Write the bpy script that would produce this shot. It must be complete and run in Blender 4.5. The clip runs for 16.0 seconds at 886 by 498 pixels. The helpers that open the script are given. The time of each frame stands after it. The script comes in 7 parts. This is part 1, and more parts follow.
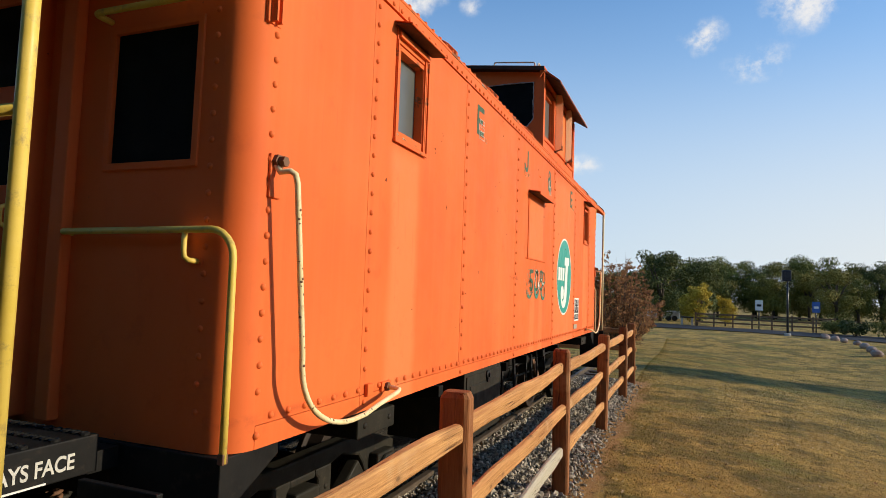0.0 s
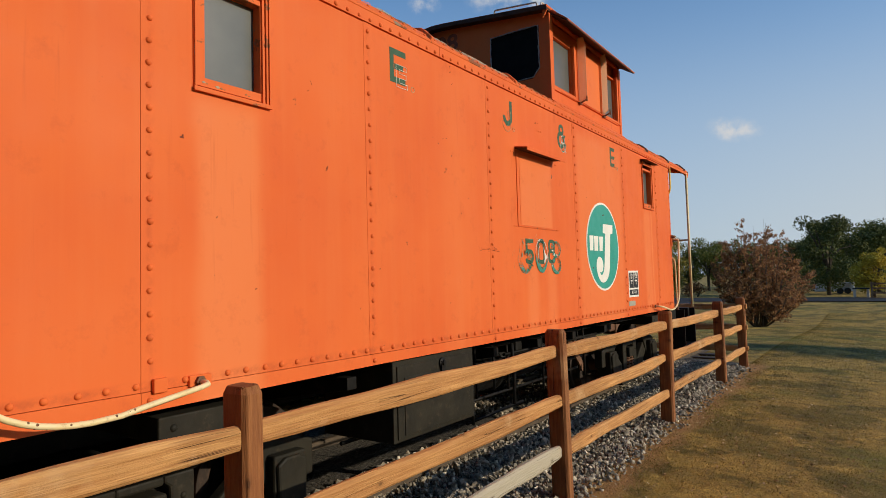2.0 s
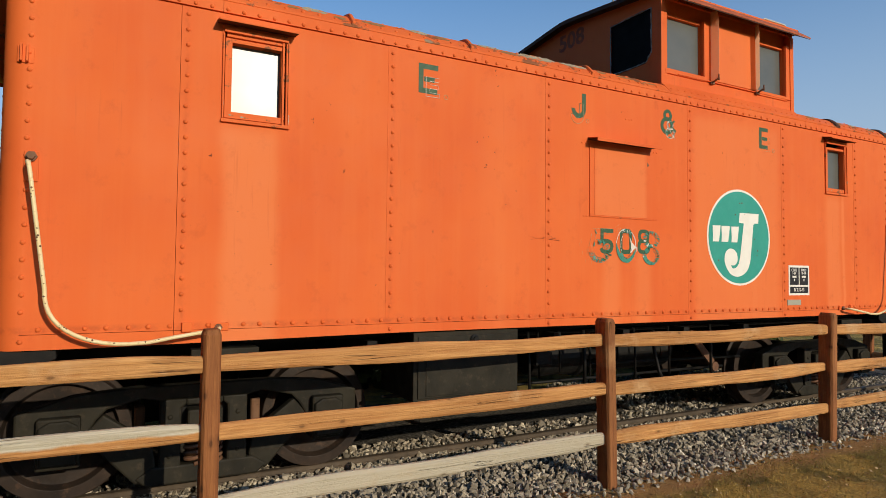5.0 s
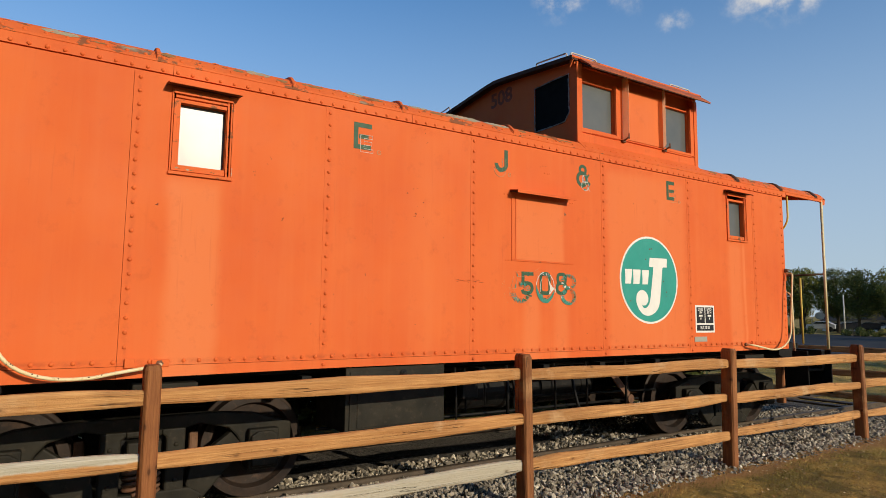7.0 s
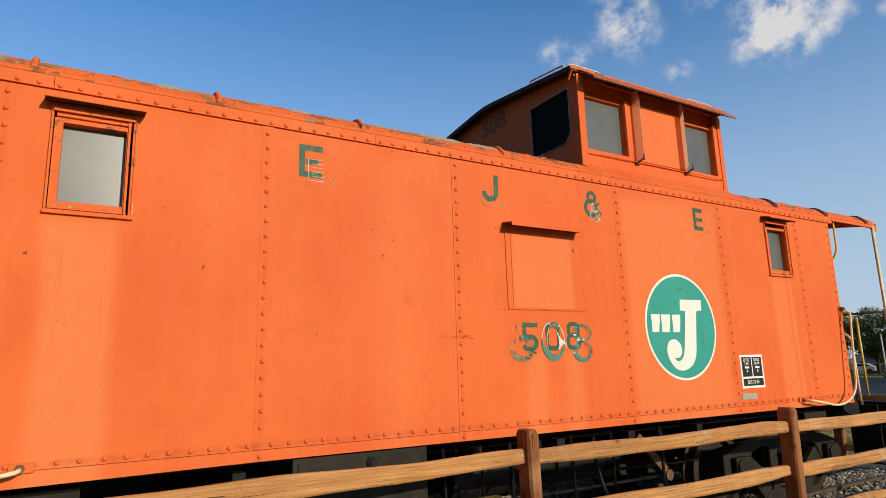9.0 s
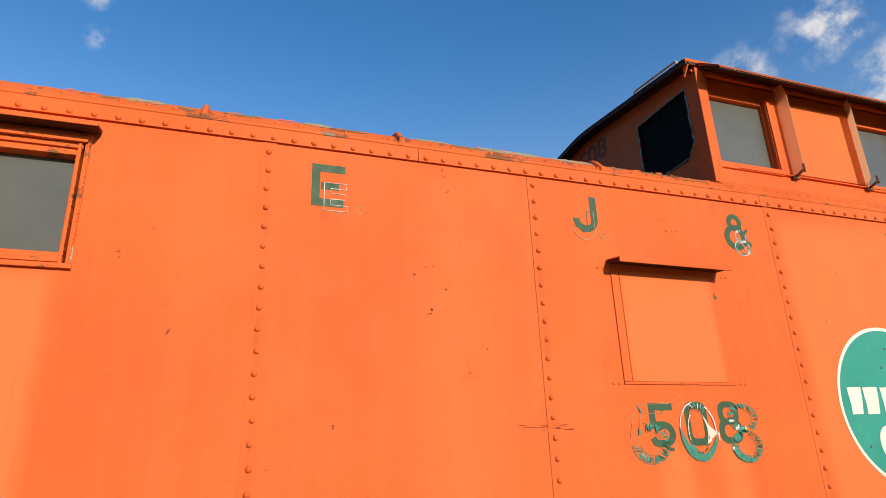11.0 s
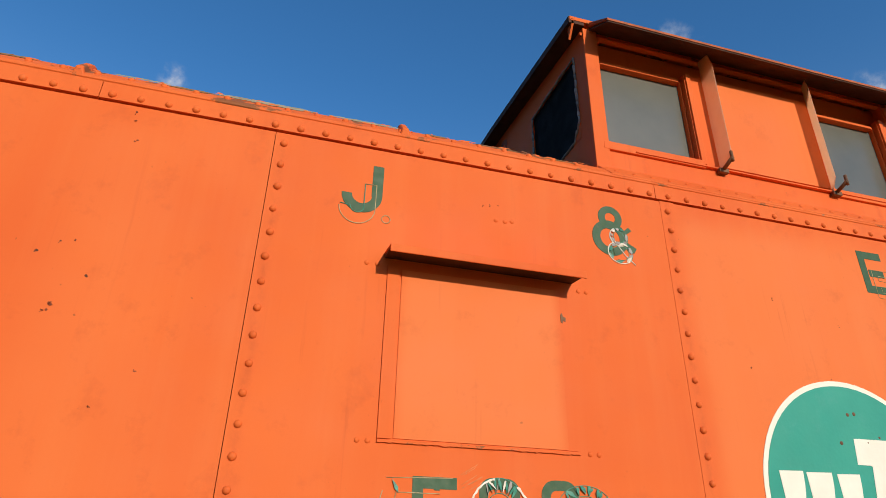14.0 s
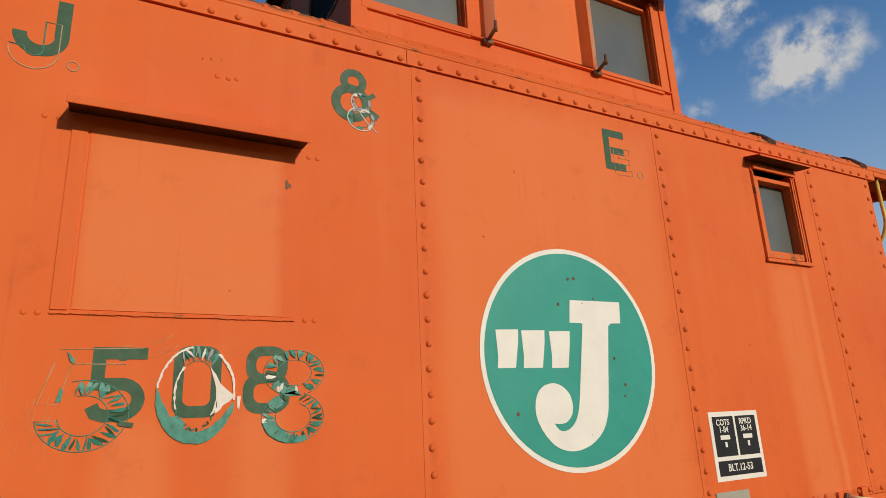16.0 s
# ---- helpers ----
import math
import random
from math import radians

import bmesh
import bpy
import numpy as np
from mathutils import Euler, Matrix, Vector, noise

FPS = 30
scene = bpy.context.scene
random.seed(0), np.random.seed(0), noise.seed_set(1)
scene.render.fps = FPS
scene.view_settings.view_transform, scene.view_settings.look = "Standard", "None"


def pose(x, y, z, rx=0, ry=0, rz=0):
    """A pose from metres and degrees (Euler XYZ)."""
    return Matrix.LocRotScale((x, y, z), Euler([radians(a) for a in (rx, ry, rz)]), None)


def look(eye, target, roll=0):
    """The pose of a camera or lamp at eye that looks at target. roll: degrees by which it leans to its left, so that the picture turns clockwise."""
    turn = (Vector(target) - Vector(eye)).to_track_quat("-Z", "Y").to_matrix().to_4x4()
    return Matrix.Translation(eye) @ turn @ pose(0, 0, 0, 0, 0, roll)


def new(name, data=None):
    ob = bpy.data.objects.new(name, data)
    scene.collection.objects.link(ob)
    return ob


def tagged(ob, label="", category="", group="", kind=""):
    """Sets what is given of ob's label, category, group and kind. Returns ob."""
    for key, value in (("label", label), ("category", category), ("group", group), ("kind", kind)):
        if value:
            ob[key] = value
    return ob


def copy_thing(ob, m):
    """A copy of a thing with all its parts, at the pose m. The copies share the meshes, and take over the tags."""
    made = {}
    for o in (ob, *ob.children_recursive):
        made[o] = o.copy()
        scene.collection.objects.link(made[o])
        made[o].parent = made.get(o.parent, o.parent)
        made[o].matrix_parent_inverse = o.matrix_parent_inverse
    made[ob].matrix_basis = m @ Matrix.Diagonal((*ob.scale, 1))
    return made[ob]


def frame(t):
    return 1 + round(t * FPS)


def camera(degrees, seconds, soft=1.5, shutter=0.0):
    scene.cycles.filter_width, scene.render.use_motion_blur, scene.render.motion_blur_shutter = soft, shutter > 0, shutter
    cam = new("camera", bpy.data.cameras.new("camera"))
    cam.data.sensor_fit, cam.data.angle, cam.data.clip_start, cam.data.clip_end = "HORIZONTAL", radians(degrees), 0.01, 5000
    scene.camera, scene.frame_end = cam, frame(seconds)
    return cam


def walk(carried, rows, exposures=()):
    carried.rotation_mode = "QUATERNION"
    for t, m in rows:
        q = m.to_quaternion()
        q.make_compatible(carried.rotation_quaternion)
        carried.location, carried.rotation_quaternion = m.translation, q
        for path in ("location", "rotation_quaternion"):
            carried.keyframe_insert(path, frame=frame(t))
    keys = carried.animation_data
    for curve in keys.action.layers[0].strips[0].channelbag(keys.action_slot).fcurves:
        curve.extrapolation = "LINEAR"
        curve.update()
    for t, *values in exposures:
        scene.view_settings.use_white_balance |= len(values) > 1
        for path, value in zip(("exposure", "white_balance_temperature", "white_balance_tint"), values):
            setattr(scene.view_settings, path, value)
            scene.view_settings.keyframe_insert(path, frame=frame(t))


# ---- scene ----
cam = camera(71.3, 16.0, soft=0.55)
PATH = [
    (0, (-0.015, 0.156, 1.866), (-0.752, 2.01, 2.003), 2.0),
    (0.5, (0.228, 0.484, 1.858), (-0.666, 2.27, 1.95), -0.3),
    (1, (0.57, 0.728, 1.851), (-0.567, 2.361, 2.051), -1.2),
    (1.5, (0.821, 1.103, 1.787), (-0.174, 2.822, 2.015), 1.7),
    (2, (0.995, 1.481, 1.766), (-0.152, 3.117, 1.872), -1.6),
    (2.5, (1.269, 1.868, 1.761), (0.032, 3.433, 1.912), 1.1),
    (3, (1.499, 2.297, 1.757), (0.476, 4.005, 1.95), 3.7),
    (3.5, (1.727, 2.625, 1.678), (0.594, 4.26, 1.88), 0.5),
    (4, (2.056, 2.708, 1.726), (0.541, 4.006, 1.86), 2.3),
    (4.5, (2.4, 2.648, 1.66), (0.658, 3.622, 1.788), 1.3),
    (4.7, (2.494, 2.569, 1.695), (0.734, 3.516, 1.772), 0.5),
    (6.8, (3.098, 2.392, 1.725), (1.394, 3.418, 1.932), 0.7),
    (7, (3.107, 2.435, 1.722), (1.432, 3.509, 1.926), 0.6),
    (7.5, (3.038, 2.567, 1.699), (1.448, 3.76, 1.916), 0.2),
    (8, (2.879, 2.746, 1.676), (1.305, 3.967, 1.859), -0.3),
    (8.5, (2.625, 2.999, 1.654), (1.078, 4.219, 2.001), -1.3),
    (9, (2.336, 3.289, 1.778), (0.654, 4.3, 2.162), -1.7),
    (9.5, (2.054, 3.523, 1.722), (0.332, 4.444, 2.157), -2.6),
    (10, (1.798, 3.753, 1.814), (0.045, 4.532, 2.38), -2.2),
    (12.3, (0.899, 4.782, 1.875), (-0.917, 5.15, 2.629), -0.4),
    (12.5, (0.877, 4.911, 1.884), (-0.946, 5.175, 2.664), 0.9),
    (13, (0.773, 5.22, 1.876), (-1.055, 5.427, 2.661), 1.9),
    (13.5, (0.641, 5.506, 1.887), (-1.123, 5.845, 2.767), 5.4),
    (13.7, (0.599, 5.639, 1.88), (-1.134, 6.046, 2.791), 3.9),
    (14, (0.582, 5.799, 1.893), (-1.144, 6.279, 2.781), 1.3),
    (14.5, (0.649, 6.098, 1.899), (-1.073, 6.606, 2.779), 1.6),
    (15, (0.678, 6.231, 1.903), (-1.077, 6.797, 2.678), -1.6),
    (15.5, (0.683, 6.291, 1.894), (-1.043, 7.008, 2.605), -2.3),
    (16, (0.675, 6.329, 1.866), (-1.015, 7.258, 2.395), -2.6),
]
walk(cam, [(t, look(eye, target, roll)) for t, eye, target, roll in PATH],
     [(0, 0.0), (0.5, -0.18), (1, -0.24), (1.5, -0.26), (2, -0.42), (2.5, -0.3), (3, -0.36), (3.5, -0.42), (4.5, -0.44), (7, -0.38), (8.5, -0.35), (9.5, -0.24), (10, -0.25), (12.5, 0.07), (13.5, -0.03), (14, -0.27), (14.5, -0.25), (15.5, -0.42), (16, -0.64)])

# ---- light ----
SUN_AZ, SUN_EL = 13.0, 18.0          # degrees: from +x towards +y, above the horizon
sun_way = Vector((math.cos(radians(SUN_AZ)) * math.cos(radians(SUN_EL)), math.sin(radians(SUN_AZ)) * math.cos(radians(SUN_EL)), math.sin(radians(SUN_EL))))
sun = new("sun", bpy.data.lights.new("sun", "SUN"))
sun.data.energy, sun.data.angle, sun.data.color = 4.4, radians(0.55), (1.0, 0.87, 0.68)
sun.matrix_world = look(sun_way * 60, (0, 0, 0))

world = bpy.data.worlds.new("sky")
scene.world = world
world.use_nodes = True
wt = world.node_tree
wt.nodes.clear()


def wnode(kind, **values):
    n = wt.nodes.new(kind)
    for key, value in values.items():
        n.inputs[key.replace("_", " ")].default_value = value
    return n


sky = wt.nodes.new("ShaderNodeTexSky")
sky.sky_type, sky.sun_disc = "NISHITA", False
sky.sun_elevation, sky.sun_rotation = radians(SUN_EL), radians(90 - SUN_AZ)
sky.air_density, sky.dust_density, sky.ozone_density, sky.altitude = 1.0, 0.55, 3.6, 200
coords = wt.nodes.new("ShaderNodeTexCoord")
# cumulus clouds: degrees left of +y, height, size, flatness, thickness
CLOUDS = [(-0.9, 22.2, 2.6, 1.4, 0.8), (-5.6, 19.6, 3.6, 1.6, 0.75), (-9.0, 23.2, 4.5, 1.5, 0.8), (27.5, 26.6, 6.5, 1.5, 1.0), (9.1, 12.1, 3.6, 2.6, 0.7),
          (15.5, 28.0, 4.0, 1.6, 0.7), (19.5, 25.2, 1.6, 1.4, 0.6), (46.5, 27.4, 3.4, 1.2, 0.55), (40.5, 29.5, 5.0, 1.0, 0.62), (36.0, 25.0, 2.2, 1.4, 0.5),
          (104.5, 37.0, 2.0, 1.0, 0.5), (103.8, 33.8, 1.8, 1.2, 0.5), (49.0, 41.5, 4.2, 1.1, 0.42), (32.5, 32.0, 4.5, 1.2, 0.7), (24.0, 33.0, 4.0, 1.2, 0.55)]
warp = wnode("ShaderNodeTexNoise", Scale=9.0, Detail=3.0)
wt.links.new(coords.outputs["Generated"], warp.inputs["Vector"])
shift = wt.nodes.new("ShaderNodeVectorMath")
shift.operation = "MULTIPLY_ADD"
shift.inputs[1].default_value, shift.inputs[2].default_value = (0.05, 0.05, 0.05), (-0.025, -0.025, -0.025)
wt.links.new(warp.outputs["Color"], shift.inputs[0])
moved = wt.nodes.new("ShaderNodeVectorMath")
moved.operation = "ADD"
wt.links.new(coords.outputs["Generated"], moved.inputs[0])
wt.links.new(shift.outputs[0], moved.inputs[1])
cover = None
for az, el, size, flat, thick in CLOUDS:
    az, el = radians(az), radians(el)
    sub = wt.nodes.new("ShaderNodeVectorMath")
    sub.operation = "SUBTRACT"
    sub.inputs[1].default_value = (-math.sin(az) * math.cos(el), math.cos(az) * math.cos(el), math.sin(el))
    wt.links.new(moved.outputs[0], sub.inputs[0])
    mul = wt.nodes.new("ShaderNodeVectorMath")
    mul.operation = "MULTIPLY"
    mul.inputs[1].default_value = (1, 1, flat)
    wt.links.new(sub.outputs[0], mul.inputs[0])
    length = wt.nodes.new("ShaderNodeVectorMath")
    length.operation = "LENGTH"
    wt.links.new(mul.outputs[0], length.inputs[0])
    ramp = wnode("ShaderNodeMapRange", From_Min=radians(size), From_Max=radians(size) * 0.1, To_Min=0.0, To_Max=thick)
    wt.links.new(length.outputs["Value"], ramp.inputs["Value"])
    if cover is None:
        cover = ramp.outputs[0]
    else:
        both = wt.nodes.new("ShaderNodeMath")
        both.operation = "MAXIMUM"
        wt.links.new(cover, both.inputs[0])
        wt.links.new(ramp.outputs[0], both.inputs[1])
        cover = both.outputs[0]
puffs = wnode("ShaderNodeTexNoise", Scale=24.0, Detail=7.0, Roughness=0.62)
wt.links.new(coords.outputs["Generated"], puffs.inputs["Vector"])
puff = wnode("ShaderNodeMapRange", From_Min=0.28, From_Max=0.72, To_Min=0.0, To_Max=1.5)
wt.links.new(puffs.outputs["Fac"], puff.inputs["Value"])
dens = wt.nodes.new("ShaderNodeMath")
dens.operation = "MULTIPLY"
wt.links.new(cover, dens.inputs[0])
wt.links.new(puff.outputs[0], dens.inputs[1])
edge = wnode("ShaderNodeMapRange", From_Min=0.12, From_Max=0.75, To_Min=0.0, To_Max=0.92)
edge.interpolation_type = "SMOOTHSTEP"
wt.links.new(dens.outputs[0], edge.inputs["Value"])
mixed = wt.nodes.new("ShaderNodeMix")
mixed.data_type = "RGBA"
mixed.inputs["B"].default_value = (4.6, 4.5, 4.4, 1)
wt.links.new(edge.outputs[0], mixed.inputs["Factor"])
clear = wnode("ShaderNodeHueSaturation", Saturation=1.2, Value=1.14)
wt.links.new(sky.outputs[0], clear.inputs["Color"])
height = wt.nodes.new("ShaderNodeSeparateXYZ")
wt.links.new(coords.outputs["Generated"], height.inputs[0])
low = wnode("ShaderNodeMapRange", From_Min=0.0, From_Max=0.68, To_Min=0.82, To_Max=0.0)
low.interpolation_type = "SMOOTHERSTEP"
wt.links.new(height.outputs["Z"], low.inputs["Value"])
hazy = wt.nodes.new("ShaderNodeMix")
hazy.data_type = "RGBA"
hazy.inputs["B"].default_value = (2.5, 3.32, 4.3, 1)
wt.links.new(low.outputs[0], hazy.inputs["Factor"])
wt.links.new(clear.outputs[0], hazy.inputs["A"])
bright = wnode("ShaderNodeMapRange", From_Min=0.0, From_Max=0.38, To_Min=0.88, To_Max=0.0)
bright.interpolation_type = "SMOOTHSTEP"
wt.links.new(height.outputs["Z"], bright.inputs["Value"])
milky = wt.nodes.new("ShaderNodeMix")
milky.data_type = "RGBA"
milky.inputs["B"].default_value = (4.1, 4.25, 4.3, 1)
sunward = wnode("ShaderNodeMapRange", From_Min=-0.35, From_Max=0.25, To_Min=0.22, To_Max=1.0)
wt.links.new(height.outputs["X"], sunward.inputs["Value"])
veil = wt.nodes.new("ShaderNodeMath")
veil.operation = "MULTIPLY"
wt.links.new(bright.outputs[0], veil.inputs[0])
wt.links.new(sunward.outputs[0], veil.inputs[1])
wt.links.new(veil.outputs[0], milky.inputs["Factor"])
wt.links.new(hazy.outputs["Result"], milky.inputs["A"])
wt.links.new(milky.outputs["Result"], mixed.inputs["A"])
background = wnode("ShaderNodeBackground", Strength=0.195)
wt.links.new(mixed.outputs["Result"], background.inputs["Color"])
wout = wt.nodes.new("ShaderNodeOutputWorld")
wt.links.new(background.outputs[0], wout.inputs["Surface"])


# ---- materials ----
class Shade:
    """A small builder of node materials on object coordinates."""

    def __init__(self, name, rough=0.6, metal=0.0):
        self.m = bpy.data.materials.new(name)
        self.m.use_nodes = True
        self.t = self.m.node_tree
        self.b = self.t.nodes["Principled BSDF"]
        self.b.inputs["Roughness"].default_value, self.b.inputs["Metallic"].default_value = rough, metal
        self.b.inputs["Specular IOR Level"].default_value = 0.32
        self.co = self.t.nodes.new("ShaderNodeTexCoord").outputs["Object"]

    def node(self, kind, links=(), **values):
        n = self.t.nodes.new(kind)
        for key, value in values.items():
            n.inputs[key.replace("_", " ")].default_value = value
        for key, out in links:
            self.t.links.new(out, n.inputs[key])
        return n

    def noise(self, scale, detail=4.0, rough=0.55, stretch=(1, 1, 1)):
        at = self.node("ShaderNodeMapping", [("Vector", self.co)], Scale=stretch)
        return self.node("ShaderNodeTexNoise", [("Vector", at.outputs[0])], Scale=scale, Detail=detail, Roughness=rough).outputs["Fac"]

    def span(self, value, a, b, lo=0.0, hi=1.0, smooth=False):
        n = self.node("ShaderNodeMapRange", [("Value", value)], From_Min=a, From_Max=b, To_Min=lo, To_Max=hi)
        if smooth:
            n.interpolation_type = "SMOOTHSTEP"
        return n.outputs[0]

    def math(self, op, a, b):
        n = self.t.nodes.new("ShaderNodeMath")
        n.operation = op
        for i, v in enumerate((a, b)):
            if isinstance(v, (int, float)):
                n.inputs[i].default_value = v
            else:
                self.t.links.new(v, n.inputs[i])
        return n.outputs[0]

    def mix(self, fac, a, b):
        n = self.t.nodes.new("ShaderNodeMix")
        n.data_type = "RGBA"
        for key, v in (("Factor", fac), ("A", a), ("B", b)):
            if isinstance(v, (int, float)):
                n.inputs[key].default_value = v
            elif isinstance(v, tuple):
                n.inputs[key].default_value = (*v, 1)
            else:
                self.t.links.new(v, n.inputs[key])
        return n.outputs["Result"]

    def axes(self):
        n = self.node("ShaderNodeSeparateXYZ", [("Vector", self.co)])
        return n.outputs

    def band(self, value, a, b, soft):
        """1 between a and b, with soft edges."""
        up = self.span(value, a - soft, a + soft, smooth=True)
        down = self.span(value, b - soft, b + soft, 1.0, 0.0, smooth=True)
        return self.math("MULTIPLY", up, down)

    def colour(self, out):
        if isinstance(out, tuple):
            self.b.inputs["Base Color"].default_value = (*out, 1)
        else:
            self.t.links.new(out, self.b.inputs["Base Color"])
        return self

    def rough(self, out):
        self.t.links.new(out, self.b.inputs["Roughness"])
        return self

    def bump(self, height, strength=0.3, distance=0.01):
        n = self.node("ShaderNodeBump", [("Height", height)], Strength=strength, Distance=distance)
        self.t.links.new(n.outputs[0], self.b.inputs["Normal"])
        return self


def random_object(s):
    return s.t.nodes.new("ShaderNodeObjectInfo").outputs["Random"]


def random_island(s):
    return s.t.nodes.new("ShaderNodeNewGeometry").outputs["Random Per Island"]


ORANGE, FADED, DEEP = (0.755, 0.151, 0.031), (0.79, 0.215, 0.064), (0.65, 0.098, 0.020)


def orange_paint(name, streaks=False, peel=0.0, pale=0.0):
    s = Shade(name, 0.5)
    col = s.mix(s.span(s.noise(1.1, 3), 0.35, 0.7), ORANGE, s.mix(0.55, ORANGE, DEEP))
    col = s.mix(s.span(s.noise(2.2, 5, 0.6, (1, 5.0, 0.25)), 0.45, 0.75, 0, 0.20), col, FADED)     # rain streaks
    if pale:
        x, y, z = s.axes()
        wob = s.math("ADD", y, s.math("MULTIPLY", s.noise(3.0, 3), 0.03))
        col = s.mix(s.math("MULTIPLY", s.band(wob, 6.240, 6.860, 0.035), pale) if "hatch" in name else pale, col, FADED)
    if streaks:
        x, y, z = s.axes()
        wob = s.math("ADD", s.math("MULTIPLY", s.noise(2.2, 4, 0.5, (1, 1, 0.8)), 0.10), -0.05)
        yy = s.math("ADD", y, wob)
        for a, b, top, much, soft in ((3.12, 3.47, 2.66, 0.76, 0.05), (6.32, 6.52, 1.92, 0.55, 0.06), (6.72, 6.90, 1.95, 0.55, 0.06), (9.70, 9.96, 2.66, 0.6, 0.05), (10.00, 10.05, 2.66, 0.7, 0.02),
                                      (7.50, 8.80, 3.30, 0.50, 0.06), (8.36, 8.44, 3.05, 0.25, 0.02), (5.05, 5.35, 3.3, 0.2, 0.10)):
            mask = s.math("MULTIPLY", s.band(yy, a, b, soft), s.span(z, top + 0.06, top - 0.10, smooth=True))
            col = s.mix(s.math("MULTIPLY", mask, much), col, FADED)
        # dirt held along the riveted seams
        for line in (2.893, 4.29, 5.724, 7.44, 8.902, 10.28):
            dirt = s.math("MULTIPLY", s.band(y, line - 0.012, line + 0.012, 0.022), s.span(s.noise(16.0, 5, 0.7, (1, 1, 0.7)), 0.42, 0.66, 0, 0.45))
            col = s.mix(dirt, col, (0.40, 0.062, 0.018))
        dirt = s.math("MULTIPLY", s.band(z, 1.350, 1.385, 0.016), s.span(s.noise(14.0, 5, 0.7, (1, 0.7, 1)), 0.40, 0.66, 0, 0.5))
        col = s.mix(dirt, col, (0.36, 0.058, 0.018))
    # grime, chips and small rust spots
    col = s.mix(s.span(s.noise(6.5, 6, 0.7), 0.57, 0.82, 0, 0.34), col, (0.40, 0.060, 0.020))
    spot = s.span(s.noise(30.0, 2, 0.4), 0.755, 0.78)
    col = s.mix(s.math("MULTIPLY", spot, s.span(s.noise(2.0, 2), 0.56, 0.66)), col, (0.10, 0.032, 0.016))
    dots = s.math("MULTIPLY", s.span(s.noise(95.0, 2, 0.5), 0.725, 0.75), s.span(s.noise(2.3, 4, 0.7), 0.60, 0.72))
    col = s.mix(s.math("MULTIPLY", dots, 0.8), col, (0.22, 0.045, 0.018))
    run = s.math("MULTIPLY", s.span(s.noise(9.0, 4, 0.6, (1, 4.0, 0.18)), 0.60, 0.74), s.span(s.noise(1.2, 3, 0.6), 0.48, 0.66))
    col = s.mix(s.math("MULTIPLY", run, 0.30), col, (0.46, 0.070, 0.020))
    if peel:
        flake = s.span(s.noise(7.0, 8, 0.7, (1.0, 0.6, 1.0)), 0.66 - peel, 0.685 - peel)
        under = s.mix(s.span(s.noise(4.0, 3), 0.56, 0.66), (0.28, 0.095, 0.035), (0.32, 0.29, 0.20))
        col = s.mix(flake, col, under)
    s.colour(col)
    s.rough(s.span(s.noise(5, 4), 0.3, 0.7, 0.60, 0.72))
    s.b.inputs["Specular IOR Level"].default_value = 0.20
    return s.bump(s.math("ADD", s.math("MULTIPLY", s.noise(1.6, 2), 0.5), s.math("MULTIPLY", s.noise(60, 3), 0.12)), 0.14, 0.01).m


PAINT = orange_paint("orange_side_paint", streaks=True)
TRIM = orange_paint("orange_trim_paint")
HATCH = orange_paint("orange_hatch_paint", pale=0.66)
PANEL = orange_paint("orange_panel_paint", pale=0.45)
ROOF = orange_paint("orange_roof_paint", peel=0.10)
WORN = orange_paint("worn_orange_window_paint", peel=0.08)


def plain(name, a, b, rough=0.5, metal=0.0, scale=6.0, fine=60.0, bump=0.2, dirt=None):
    s = Shade(name, rough, metal)
    col = s.mix(s.span(s.noise(scale, 5), 0.35, 0.68), a, b)
    if dirt:
        col = s.mix(s.span(s.noise(scale * 2.3, 6, 0.7), 0.56, 0.72), col, dirt)
    s.colour(col)
    s.rough(s.span(s.noise(scale * 1.7, 4), 0.3, 0.7, rough - 0.1, rough + 0.12))
    return s.bump(s.noise(fine, 4), bump, 0.004).m


# near-black brown: painted shade under hoods and eaves, rust on the far roof ribs
SHADERUST = plain("shade_and_rust_brown", (0.055, 0.020, 0.010), (0.090, 0.034, 0.016), 0.75, dirt=(0.030, 0.014, 0.010))
# dark colour that soaks up bounced light on the unseen roof top
ABSORBER = plain("dark_bounce_absorber", (0.028, 0.024, 0.022), (0.055, 0.042, 0.034), 0.85, scale=3, dirt=(0.09, 0.05, 0.03))
EAVEPAINT = plain("weathered_eave_paint", (0.36, 0.085, 0.030), (0.50, 0.125, 0.040), 0.7, scale=7, dirt=(0.19, 0.075, 0.035))
SPOT = plain("rust_spotted_orange", (0.20, 0.042, 0.016), (0.34, 0.075, 0.024), 0.75, scale=60, dirt=(0.09, 0.035, 0.018))
BLACK = plain("black_underframe_paint", (0.008, 0.008, 0.0075), (0.016, 0.015, 0.013), 0.55, dirt=(0.034, 0.027, 0.020))
BLACK.node_tree.nodes["Principled BSDF"].inputs["Specular IOR Level"].default_value = 0.16
BOXGREY = plain("weathered_black_box_paint", (0.016, 0.0145, 0.010), (0.028, 0.0245, 0.0155), 0.65, dirt=(0.050, 0.039, 0.024))
BOXGREY.node_tree.nodes["Principled BSDF"].inputs["Specular IOR Level"].default_value = 0.2
WHEEL = plain("brown_wheel_steel", (0.016, 0.011, 0.008), (0.040, 0.025, 0.016), 0.7, dirt=(0.075, 0.042, 0.024))
RUST = plain("rusty_steel", (0.13, 0.060, 0.030), (0.20, 0.105, 0.055), 0.7, dirt=(0.07, 0.035, 0.02))
RAILSTEEL = plain("rusty_rail_steel", (0.070, 0.052, 0.034), (0.11, 0.080, 0.052), 0.6, dirt=(0.05, 0.035, 0.027))
